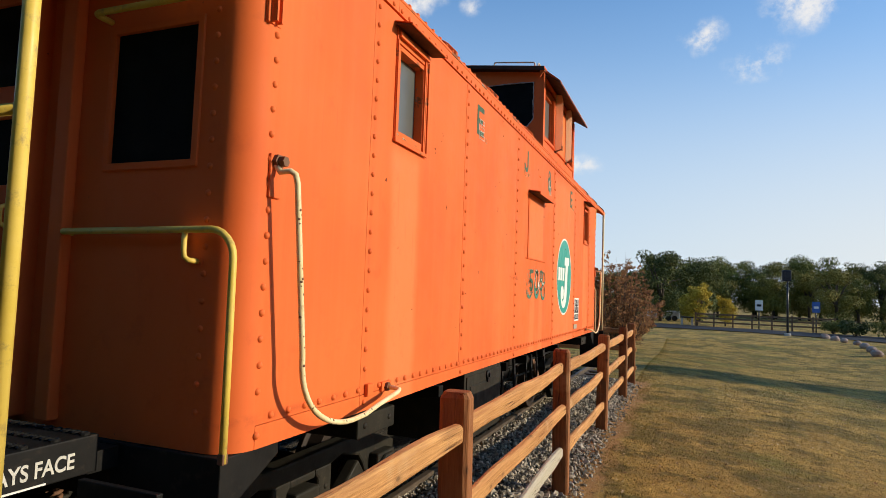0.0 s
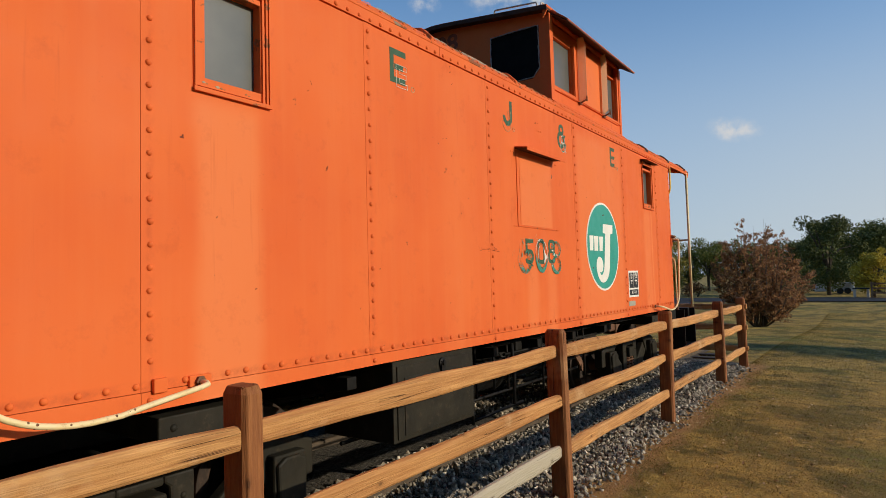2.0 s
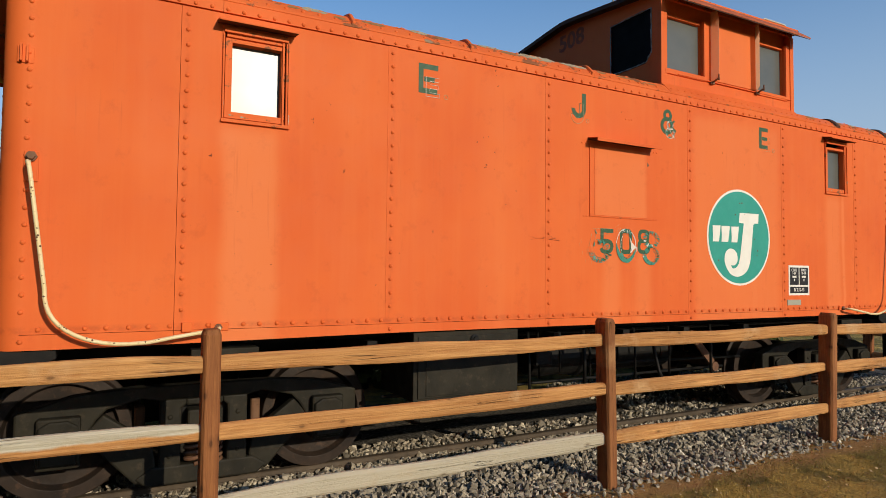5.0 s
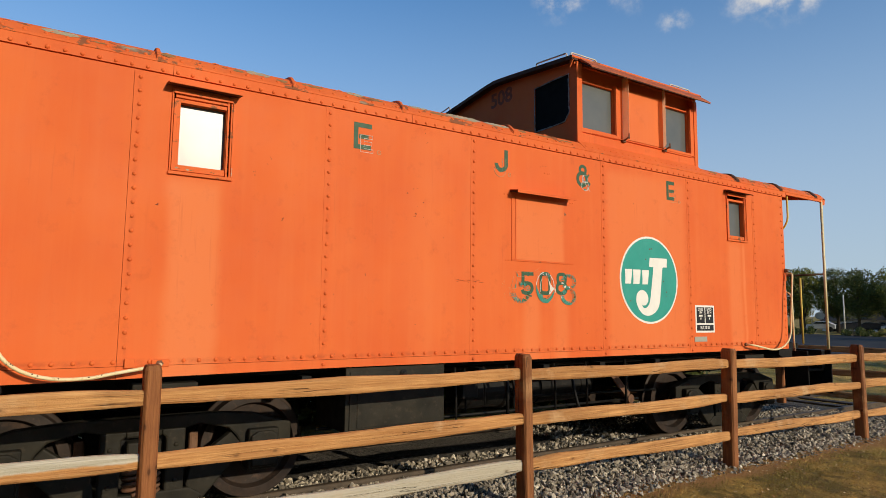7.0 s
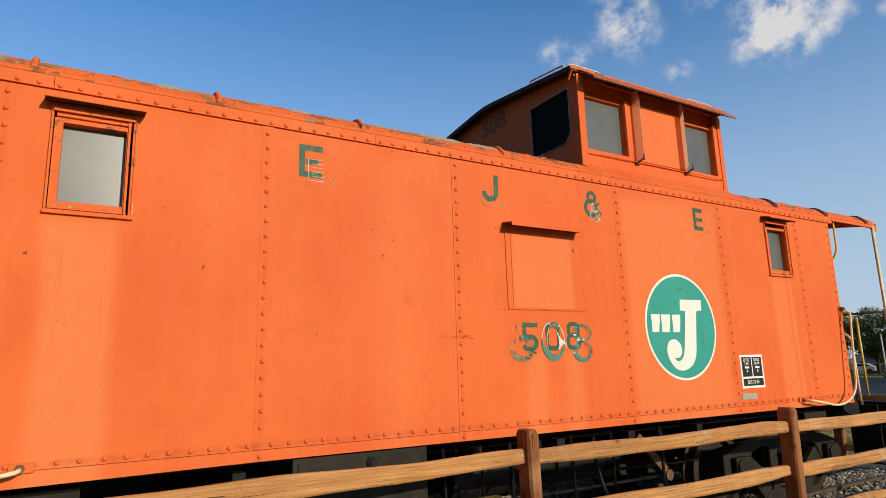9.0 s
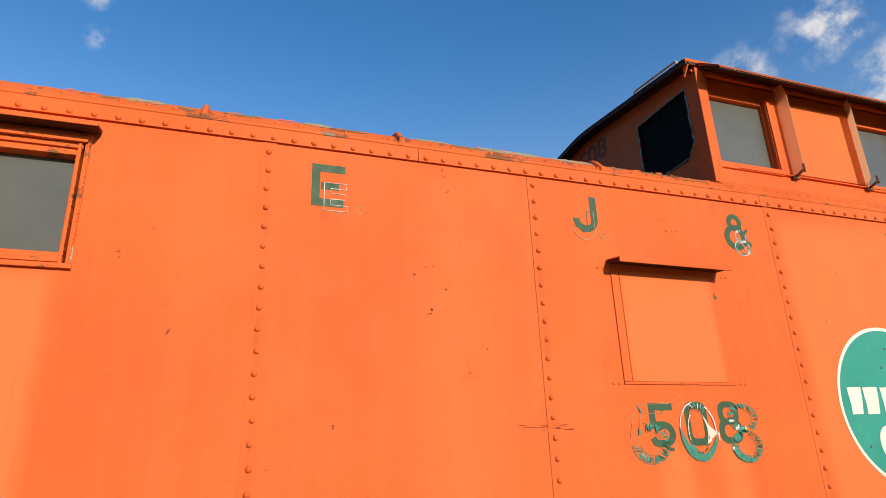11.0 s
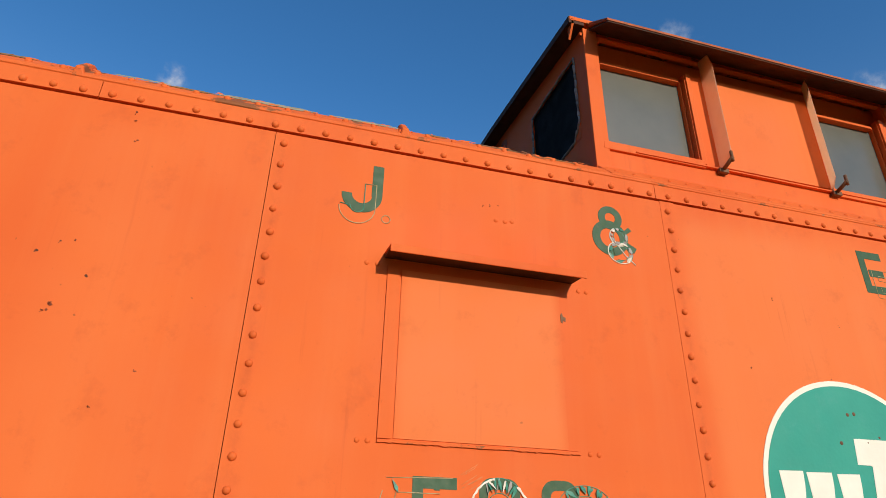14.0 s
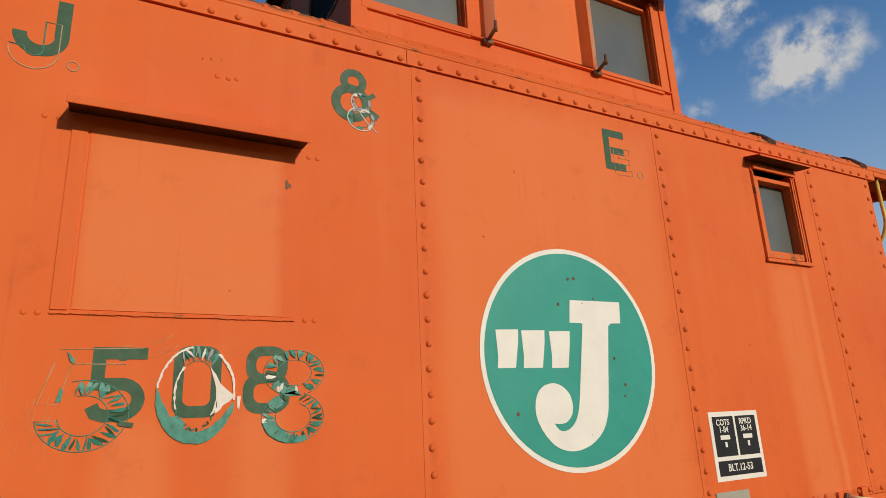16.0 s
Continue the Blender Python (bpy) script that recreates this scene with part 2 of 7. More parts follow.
YELLOW = plain("chipped_yellow_paint", (0.70, 0.50, 0.075), (0.78, 0.58, 0.13), 0.45, scale=9, dirt=(0.42, 0.30, 0.10))
CREAM = plain("faded_yellow_paint", (0.80, 0.64, 0.32), (0.86, 0.73, 0.43), 0.45, scale=11, dirt=(0.50, 0.32, 0.12))
STEELRAIL = plain("bare_pale_pipe", (0.55, 0.50, 0.40), (0.62, 0.58, 0.50), 0.45)
SCREEN = plain("black_window_screen", (0.006, 0.007, 0.007), (0.010, 0.011, 0.011), 0.75, fine=400)
SCREEN.node_tree.nodes["Principled BSDF"].inputs["Specular IOR Level"].default_value = 0.06
BARE = plain("bare_weathered_roof_metal", (0.30, 0.265, 0.175), (0.44, 0.36, 0.23), 0.7, scale=14, dirt=(0.26, 0.11, 0.035))
BARERED = plain("rust_stained_bare_metal", (0.26, 0.13, 0.045), (0.36, 0.20, 0.075), 0.7, scale=22, dirt=(0.12, 0.05, 0.02))
CAULK = plain("grey_caulk", (0.30, 0.28, 0.27), (0.42, 0.40, 0.38), 0.8, scale=30)
OFFWHITE = plain("dull_white_stencil_paint", (0.50, 0.48, 0.41), (0.62, 0.60, 0.52), 0.6, scale=20, dirt=(0.30, 0.28, 0.24))
TEAL = plain("teal_sign_paint", (0.030, 0.300, 0.235), (0.040, 0.340, 0.265), 0.45, scale=4, dirt=(0.055, 0.33, 0.27))
WHITE = plain("white_sign_paint", (0.80, 0.77, 0.68), (0.86, 0.83, 0.74), 0.5, scale=8)
GREEN = plain("old_green_lettering", (0.030, 0.085, 0.040), (0.042, 0.108, 0.054), 0.55, scale=18, dirt=(0.080, 0.105, 0.048))
DARKTEXT = plain("sooty_lettering", (0.22, 0.042, 0.014), (0.36, 0.070, 0.018), 0.6, scale=14, dirt=(0.55, 0.100, 0.022))
VINYL = plain("cracked_teal_vinyl", (0.035, 0.21, 0.155), (0.075, 0.30, 0.22), 0.4, scale=40, dirt=(0.05, 0.09, 0.06))
PALEVINYL = plain("cracked_pale_vinyl", (0.70, 0.62, 0.52), (0.82, 0.76, 0.68), 0.4, scale=40)
OUTLINE = plain("old_lettering_edge", (0.36, 0.26, 0.12), (0.56, 0.44, 0.26), 0.6, scale=40)
PLATEBLACK = plain("black_stencil_panel", (0.012, 0.012, 0.014), (0.02, 0.02, 0.022), 0.5)
GREYPLATE = plain("grey_metal_plate", (0.34, 0.33, 0.25), (0.42, 0.40, 0.32), 0.5)
RUBBER = plain("dark_cable", (0.02, 0.02, 0.02), (0.03, 0.03, 0.03), 0.6)

s = Shade("hazy_grey_pane", 0.32)
s.b.inputs["Specular IOR Level"].default_value = 0.62
s.colour(s.mix(s.span(s.noise(3.0, 4), 0.3, 0.7), (0.085, 0.095, 0.088), (0.125, 0.130, 0.115)))
s.rough(s.span(s.noise(2, 2, 0.5), 0.3, 0.7, 0.30, 0.33))
PANE = s.m


def wood(name, stretch, a, b, grey, age, silver_above=0.0):
    s = Shade(name, 0.78)
    grain = s.noise(1.0, 6, 0.65, stretch)
    fine = s.noise(2.4, 5, 0.65, stretch)
    col = s.mix(s.span(grain, 0.36, 0.64), a, b)
    col = s.mix(s.span(s.noise(1.3, 3, 0.6), 0.35, 0.70, 0, 0.7), col, tuple(c * 0.60 for c in a))
    col = s.mix(s.span(fine, 0.54, 0.66, 0, 0.20), col, tuple(c * 0.40 for c in a))
    col = s.mix(s.span(s.noise(1.7, 5, 0.7, stretch), 0.56, 0.66, 0, 0.4), col, tuple(min(0.9, c * 1.22) for c in b))
    col = s.mix(s.math("MULTIPLY", random_object(s), 0.26), col, (b[0] * 0.66, b[1] * 0.52, b[2] * 0.42))
    col = s.mix(s.span(s.noise(2.6, 4, 0.6), 0.62 - age, 0.74 - age, 0, 0.75), col, grey)
    if silver_above:
        height = s.math("ADD", s.axes()[2], s.math("MULTIPLY", s.noise(5.0, 4, 0.6, (1, 0.6, 1)), 0.06))
        col = s.mix(s.span(height, silver_above + 0.024, silver_above + 0.036), col, s.mix(s.span(grain, 0.36, 0.64), (0.42, 0.37, 0.26), (0.66, 0.60, 0.46)))
    # long drying cracks
    crack = s.math("MULTIPLY", s.band(s.noise(0.40, 2, 0.4, tuple(k if k > 20 else k * 0.45 for k in stretch)), 0.4965, 0.5035, 0.002), s.span(s.noise(1.3, 2), 0.48, 0.54))
    col = s.mix(s.math("MULTIPLY", crack, 0.8), col, tuple(c * 0.16 for c in a))
    # knots: sparse rings on the faces, drawn along and across the grain
    ax = s.axes()
    flow = [k for k in range(3) if stretch[k] < 20] or [2]
    across = [k for k in range(3) if k not in flow]
    lay = s.node("ShaderNodeCombineXYZ", [("X", s.math("MULTIPLY", ax[flow[0]], 4.0)), ("Y", s.math("ADD", s.math("MULTIPLY", ax[across[-1]], 8.5), s.math("MULTIPLY", ax[across[0]], 2.0)))])
    vor = s.t.nodes.new("ShaderNodeTexVoronoi")
    vor.voronoi_dimensions = "2D"
    s.t.links.new(lay.outputs[0], vor.inputs["Vector"])
    vor.inputs["Scale"].default_value = 1.0
    pick = s.node("ShaderNodeSeparateColor", [("Color", vor.outputs["Color"])]).outputs[0]
    ring = s.math("ADD", vor.outputs["Distance"], s.math("MULTIPLY", s.noise(16, 3), 0.08))
    ring = s.math("ADD", ring, s.span(pick, 0.20, 0.24))
    col = s.mix(s.span(ring, 0.24, 0.14, 0, 0.40), col, tuple(c * 0.62 for c in a))
    col = s.mix(s.span(ring, 0.13, 0.08, 0, 0.75), col, tuple(c * 0.30 for c in a))
    s.colour(col)
    return s.bump(s.math("SUBTRACT", s.math("ADD", grain, s.math("MULTIPLY", fine, 0.6)), s.math("MULTIPLY", crack, 1.8)), 0.9, 0.010).m


WOOD_A, WOOD_B, SILVER = (0.47, 0.205, 0.062), (0.76, 0.410, 0.145), (0.50, 0.45, 0.33)
WOOD_RAIL = wood("split_rail_wood", (60, 1.6, 60), WOOD_A, WOOD_B, (0.62, 0.38, 0.18), 0.05)
WOOD_RAIL_X = wood("split_rail_wood_crosswise", (1.6, 60, 60), WOOD_A, WOOD_B, (0.62, 0.38, 0.18), 0.05)
WOOD_SILVER = wood("silvered_rail_wood", (60, 1.6, 60), (0.50, 0.40, 0.26), (0.58, 0.50, 0.36), SILVER, 0.34)
WOOD_HALF = wood("half_silvered_rail_wood", (60, 1.6, 60), WOOD_A, WOOD_B, (0.62, 0.38, 0.18), 0.05, 0.825)
WOOD_POST = wood("cedar_post_wood", (34, 34, 2.4), (0.245, 0.088, 0.029), (0.40, 0.162, 0.052), (0.42, 0.21, 0.085), 0.05)
WOOD_TIE = wood("creosoted_tie_wood", (2.0, 40, 40), (0.055, 0.038, 0.026), (0.09, 0.065, 0.045), (0.12, 0.10, 0.08), 0.05)
WOOD_FAR = wood("far_fence_wood", (20, 20, 20), (0.20, 0.115, 0.060), (0.26, 0.16, 0.085), (0.30, 0.22, 0.14), 0.05)

s = Shade("dry_lawn", 0.95)
straw = s.mix(s.span(s.noise(1.3, 6, 0.7), 0.35, 0.68), (0.74, 0.470, 0.100), (0.46, 0.285, 0.055))
lawn = s.mix(s.span(s.noise(0.33, 5, 0.6), 0.52, 0.64), straw, (0.25, 0.235, 0.040))
lawn = s.mix(s.span(s.noise(0.75, 4, 0.6), 0.48, 0.58, 0, 0.75), lawn, (0.150, 0.130, 0.022))
lawn = s.mix(s.span(s.noise(1.7, 6, 0.72), 0.52, 0.60, 0, 0.75), lawn, (0.110, 0.090, 0.016))
lawn = s.mix(s.span(s.noise(7.0, 6, 0.75), 0.46, 0.64, 0, 0.55), lawn, (0.17, 0.110, 0.038))
lawn = s.mix(s.span(s.noise(2.6, 6, 0.7), 0.53, 0.66, 0, 0.5), lawn, (0.48, 0.33, 0.10))
lawn = s.mix(s.span(s.noise(55, 3, 0.7), 0.38, 0.70, 0, 0.6), lawn, (0.10, 0.066, 0.020))
gx, gy, gzz = s.axes()
dirt_edge = s.band(s.math("ADD", gx, s.math("MULTIPLY", s.noise(2.5, 5, 0.7), 0.5)), -1.6, -0.52, 0.13)
lawn = s.mix(s.math("MULTIPLY", dirt_edge, s.band(gy, -6.0, 14.6, 0.4)), lawn, (0.44, 0.225, 0.075))
s.colour(lawn)
LAWN = s.bump(s.math("ADD", s.noise(45, 4, 0.7), s.math("MULTIPLY", s.noise(5, 3), 1.5)), 1.0, 0.045).m

s = Shade("grass_blades", 0.8)
rnd = random_island(s)
gcol = s.mix(s.span(rnd, 0.0, 1.0), (0.60, 0.385, 0.092), (0.20, 0.130, 0.030))
gcol = s.mix(s.span(s.noise(0.75, 4, 0.6), 0.48, 0.58, 0, 0.70), gcol, s.mix(s.span(rnd, 0, 1), (0.25, 0.215, 0.034), (0.085, 0.080, 0.014)))
gcol = s.mix(s.span(s.noise(1.7, 6, 0.72), 0.52, 0.60, 0, 0.70), gcol, (0.110, 0.090, 0.016))
s.colour(s.mix(s.span(s.noise(0.33, 5, 0.6), 0.50, 0.66), gcol, s.mix(s.span(rnd, 0, 1), (0.28, 0.275, 0.062), (0.13, 0.14, 0.030))))
BLADE = s.m

s = Shade("fallen_leaves", 0.8)
rnd = random_island(s)
s.colour(s.mix(s.span(rnd, 0.35, 0.9), s.mix(s.span(rnd, 0.0, 0.35), (0.10, 0.055, 0.022), (0.34, 0.17, 0.06)), (0.66, 0.50, 0.26)))
LITTER = s.m

s = Shade("ballast_stone", 0.85)
rnd = random_island(s)
bcol = s.mix(s.span(rnd, 0.0, 0.80), (0.10, 0.086, 0.064), (0.48, 0.41, 0.30))
bcol = s.mix(s.span(rnd, 0.93, 0.98), bcol, (0.76, 0.67, 0.50))
s.colour(s.mix(s.span(s.noise(60, 4, 0.6), 0.45, 0.75, 0, 0.4), bcol, (0.10, 0.085, 0.065)))
STONE = s.bump(s.noise(90, 3), 0.4, 0.004).m

s = Shade("ballast_bed", 0.95)
s.colour(s.mix(s.span(s.noise(30, 5, 0.7), 0.38, 0.66), (0.040, 0.036, 0.030), (0.15, 0.13, 0.10)))
BED = s.bump(s.noise(28, 4, 0.6), 1.0, 0.03).m

s = Shade("asphalt", 0.85)
s.colour(s.mix(s.span(s.noise(0.5, 5), 0.35, 0.7), (0.034, 0.034, 0.036), (0.056, 0.055, 0.054)))
s.b.inputs["Specular IOR Level"].default_value = 0.12
ASPHALT = s.bump(s.noise(60, 3), 0.3, 0.01).m
CONCRETE = plain("pale_concrete", (0.36, 0.34, 0.30), (0.46, 0.44, 0.39), 0.85, scale=2)
ROCK = plain("pinkish_boulder", (0.26, 0.17, 0.13), (0.38, 0.30, 0.25), 0.85, scale=5, bump=0.6)


def leafy(name, a, b, c, rough=0.7):
    s = Shade(name, rough)
    rnd = random_island(s)
    col = s.mix(s.span(rnd, 0.0, 0.7), a, b)
    col = s.mix(s.span(rnd, 0.8, 1.0), col, c)
    col = s.mix(s.math("MULTIPLY", random_object(s), 0.35), col, a)
    s.colour(col)
    s.b.inputs["Subsurface Weight"].default_value = 0.0
    return s.m


LEAF_RED = leafy("russet_shrub_leaves", (0.080, 0.048, 0.016), (0.340, 0.135, 0.042), (0.48, 0.25, 0.080))
LEAF_GREEN = leafy("green_tree_leaves", (0.075, 0.096, 0.013), (0.168, 0.177, 0.025), (0.321, 0.252, 0.038))
LEAF_DARK = leafy("dark_tree_leaves", (0.040, 0.058, 0.010), (0.090, 0.108, 0.018), (0.18, 0.165, 0.030))
LEAF_OLIVE = leafy("olive_tree_leaves", (0.138, 0.135, 0.022), (0.259, 0.221, 0.035), (0.394, 0.284, 0.052))
LEAF_GOLD = leafy("golden_tree_leaves", (0.323, 0.230, 0.020), (0.578, 0.425, 0.034), (0.782, 0.595, 0.068))
s = Shade("scuffed_clear_plastic", 0.45)
s.colour(s.mix(s.span(s.noise(14, 5, 0.7), 0.4, 0.7), (0.78, 0.50, 0.34), (0.66, 0.36, 0.22)))
s.b.inputs["Specular IOR Level"].default_value = 0.4
clear_ = s.node("ShaderNodeBsdfTransparent", Color=(0.95, 0.85, 0.75, 1))
thru = s.node("ShaderNodeBsdfTranslucent", Color=(0.95, 0.70, 0.50, 1))
mix1 = s.node("ShaderNodeMixShader", [(1, s.b.outputs[0]), (2, thru.outputs[0])], Fac=0.62)
mix2 = s.node("ShaderNodeMixShader", [(1, mix1.outputs[0]), (2, clear_.outputs[0])], Fac=0.35)
s.t.links.new(mix2.outputs[0], s.t.nodes["Material Output"].inputs["Surface"])
PLASTIC = s.m
BARK = plain("grey_brown_bark", (0.060, 0.045, 0.032), (0.10, 0.078, 0.058), 0.9, scale=8, bump=0.7)
CARWHITE = plain("white_car_paint", (0.62, 0.63, 0.64), (0.70, 0.71, 0.72), 0.3)
CARDARK = plain("dark_car_paint", (0.025, 0.028, 0.034), (0.04, 0.042, 0.05), 0.3)
CARGLASS = plain("dark_car_glass", (0.015, 0.018, 0.02), (0.02, 0.024, 0.026), 0.12)
SIGNBLUE = plain("blue_sign_paint", (0.05, 0.12, 0.36), (0.06, 0.15, 0.42), 0.5)


# ---- mesh building ----
class Mesh:
    """Collects vertices and faces in world metres."""

    def __init__(self):
        self.v, self.f, self.smooth = [], [], []

    def add(self, verts, faces, smooth=False):
        k = len(self.v)
        self.v.extend(tuple(p) for p in verts)
        self.f.extend(tuple(i + k for i in f) for f in faces)
        self.smooth.extend([smooth] * len(faces))
        return self

    def box(self, x0, x1, y0, y1, z0, z1):
        v = [(x, y, z) for x in (x0, x1) for y in (y0, y1) for z in (z0, z1)]
        return self.add(v, [(0, 1, 3, 2), (4, 6, 7, 5), (0, 4, 5, 1), (2, 3, 7, 6), (0, 2, 6, 4), (1, 5, 7, 3)])

    def beam(self, p, q, w, h, up=(0, 0, 1)):
        """A square bar from p to q, w wide and h high."""
        p, q, up = Vector(p), Vector(q), Vector(up)
        d = (q - p).normalized()
        side = d.cross(up).normalized()
        top = side.cross(d)
        v = []
        for e in (p, q):
            for a, b in ((-1, -1), (1, -1), (1, 1), (-1, 1)):
                v.append(e + side * (a * w / 2) + top * (b * h / 2))
        return self.add(v, [(3, 2, 1, 0), (4, 5, 6, 7), (0, 1, 5, 4), (1, 2, 6, 5), (2, 3, 7, 6), (3, 0, 4, 7)])

    def prism(self, outline, axis, a, b, smooth=False):
        """A flat outline of (u, v) pulled from a to b along an axis: x takes (y, z), y takes (x, z), z takes (x, y)."""
        put = {"x": lambda u, v, w: (w, u, v), "y": lambda u, v, w: (u, w, v), "z": lambda u, v, w: (u, v, w)}[axis]
        n = len(outline)
        v = [put(u, w, a) for u, w in outline] + [put(u, w, b) for u, w in outline]
        self.add(v, [tuple(range(n))[::-1], tuple(range(n, 2 * n))])
        k = len(self.v) - 2 * n
        for i in range(n):
            j = (i + 1) % n
            self.f.append((k + i, k + j, k + n + j, k + n + i))
            self.smooth.append(smooth)
        return self

    def tube(self, points, r, seg=10, close=True):
        pts = [Vector(p) for p in points]
        rings, side = [], None
        for i, p in enumerate(pts):
            d = (pts[min(i + 1, len(pts) - 1)] - pts[max(i - 1, 0)]).normalized()
            if side is None:
                side = d.orthogonal().normalized()
            side = (side - d * side.dot(d)).normalized()
            top = d.cross(side)
            rr = r[i] if isinstance(r, (list, tuple)) else r
            rings.append([p + (side * math.cos(a) + top * math.sin(a)) * rr for a in (2 * math.pi * k / seg for k in range(seg))])
        v = [q for ring in rings for q in ring]
        f = [(i * seg + k, i * seg + (k + 1) % seg, (i + 1) * seg + (k + 1) % seg, (i + 1) * seg + k) for i in range(len(pts) - 1) for k in range(seg)]
        self.add(v, f, True)
        if close:
            k = len(self.v) - len(v)
            self.f += [tuple(range(k + seg))[k:][::-1], tuple(range(len(self.v) - seg, len(self.v)))]
            self.smooth += [False, False]
        return self

    def lathe(self, profile, centre, axis="x", seg=40):
        """profile of (along, radius) turned round an axis through centre."""
        c = Vector(centre)
        v = []
        for a, r in profile:
            for k in range(seg):
                t = 2 * math.pi * k / seg
                off = {"x": (a, r * math.cos(t), r * math.sin(t)), "y": (r * math.cos(t), a, r * math.sin(t)), "z": (r * math.cos(t), r * math.sin(t), a)}[axis]
                v.append(c + Vector(off))
        n = len(profile)
        f = [(i * seg + k, i * seg + (k + 1) % seg, (i + 1) * seg + (k + 1) % seg, (i + 1) * seg + k) for i in range(n - 1) for k in range(seg)]
        return self.add(v, f, False)

    def dome(self, p, out, r, h=0.6):
        """A rivet head at p that bulges along out."""
        p, out = Vector(p), Vector(out)
        a = out.orthogonal().normalized()
        b = out.cross(a)
        v = []
        for rr, hh in ((1.0, 0.0), (0.88, 0.5), (0.5, 0.88)):
            for k in range(8):
                t = math.pi * k / 4
                v.append(p + (a * math.cos(t) + b * math.sin(t)) * (r * rr) + out * (r * h * hh))
        v.append(p + out * r * h)
        f = [(i * 8 + k, i * 8 + (k + 1) % 8, i * 8 + 8 + (k + 1) % 8, i * 8 + 8 + k) for i in range(2) for k in range(8)]
        f += [(16 + k, 16 + (k + 1) % 8, 24) for k in range(8)]
        return self.add(v, f, True)

    def data(self, name, mat):
        me = bpy.data.meshes.new(name)
        me.from_pydata(self.v, [], self.f)
        me.polygons.foreach_set("use_smooth", self.smooth)
        me.materials.append(mat)
        me.update()
        return me


def tidy(ob, bevel=0.0):
    bm = bmesh.new()
    bm.from_mesh(ob.data)
    bmesh.ops.recalc_face_normals(bm, faces=bm.faces)
    bm.to_mesh(ob.data)
    bm.free()
    if bevel:
        mod = ob.modifiers.new("worn_edges", "BEVEL")
        mod.width, mod.segments, mod.limit_method, mod.angle_limit = bevel, 2, "ANGLE", radians(40)
    return ob


def thing(name, label, category, at=(0, 0, 0), group="", kind=""):
    ob = new(name)
    ob.location = at
    ob.empty_display_size = 0.1
    return tagged(ob, label, category, group, kind)


def part(name, mesh, mat, parent, label="", bevel=0.0, kind=""):
    ob = new(name, mesh.data(name, mat))
    ob.parent = parent
    if parent.type == "EMPTY":
        ob.matrix_parent_inverse = Matrix.Translation(-parent.location)
    return tidy(tagged(ob, label, kind=kind), bevel)


def solid(name, mesh, mat, label, category, bevel=0.0, kind="", group=""):
    return tidy(tagged(new(name, mesh.data(name, mat)), label, category, group, kind), bevel)


def lettering(name, text, mat, parent, size, at, turn, wide=1.0, depth=0.002, bold=0.0, label=""):
    """Built-in font, as a thin mesh; turn is a pose that lays x to the right and y up on the surface."""
    cu = bpy.data.curves.new(name, "FONT")
    cu.body, cu.size, cu.align_x, cu.align_y, cu.extrude, cu.offset = text, size, "CENTER", "CENTER", depth, bold
    temp = bpy.data.objects.new("lettering", cu)
    me = bpy.data.meshes.new_from_object(temp)
    bpy.data.objects.remove(temp)
    me.transform(Matrix.Translation(at) @ turn @ Matrix.Diagonal((wide, 1, 1, 1)))
    me.materials.clear()
    me.materials.append(mat)
    ob = new(name, me)
    ob.parent = parent
    if parent.type == "EMPTY":
        ob.matrix_parent_inverse = Matrix.Translation(-parent.location)
    return tagged(ob, label)


ON_SIDE = pose(0, 0, 0, 90, 0, 90)     # reads along +y on a wall that faces +x
ON_END = pose(0, 0, 0, 90, 0, 0)       # reads along +x on a wall that faces -y
# ---- ground ----
def ground_z(x, y):
    t = min(max((x + 1.0) / 7.0, 0.0), 1.0)
    near = 0.06 - 0.48 * (t * t * (3 - 2 * t) * 0.5 + t * 0.5)
    k = min(max((y - 24.0) / 16.0, 0.0), 1.0)
    k = k * k * (3 - 2 * k)
    roll = 0.05 * noise.noise(Vector((x * 0.16, y * 0.16, 3.1))) + 0.015 * noise.noise(Vector((x * 0.9, y * 0.9, 8.2)))
    if x < -0.9 and y < 15:
        roll *= 0.3
    side_ = min(max((x + 7.5) / 3.0, 0.0), 1.0) * min(max((9.0 - x) / 6.0, 0.0), 1.0)
    roll -= 0.36 * side_ * math.exp(-((y - 28.5) / 7.0) ** 2)
    return near * (1 - k) + (-0.22) * k + roll * (1 if abs(x) < 120 and abs(y) < 120 else 0)


def steps(*spans):
    out = []
    for a, b, n in spans:
        out += [a + (b - a) * i / n for i in range(n)]
    return out + [spans[-1][1]]


xs = steps((-2500, -150, 6), (-150, -30, 12), (-30, -2, 28), (-2, 12, 56), (12, 40, 20), (40, 150, 11), (150, 2500, 6))
ys = steps((-2500, -100, 6), (-100, -8, 10), (-8, 26, 100), (26, 80, 36), (80, 200, 12), (200, 3000, 6))
m = Mesh()
m.add([(x, y, ground_z(x, y)) for y in ys for x in xs],
      [(j * len(xs) + i, j * len(xs) + i + 1, (j + 1) * len(xs) + i + 1, (j + 1) * len(xs) + i) for j in range(len(ys) - 1) for i in range(len(xs) - 1)], True)
solid("ground", m, LAWN, "dry autumn lawn of straw and olive grass", "lawn", kind="structure")


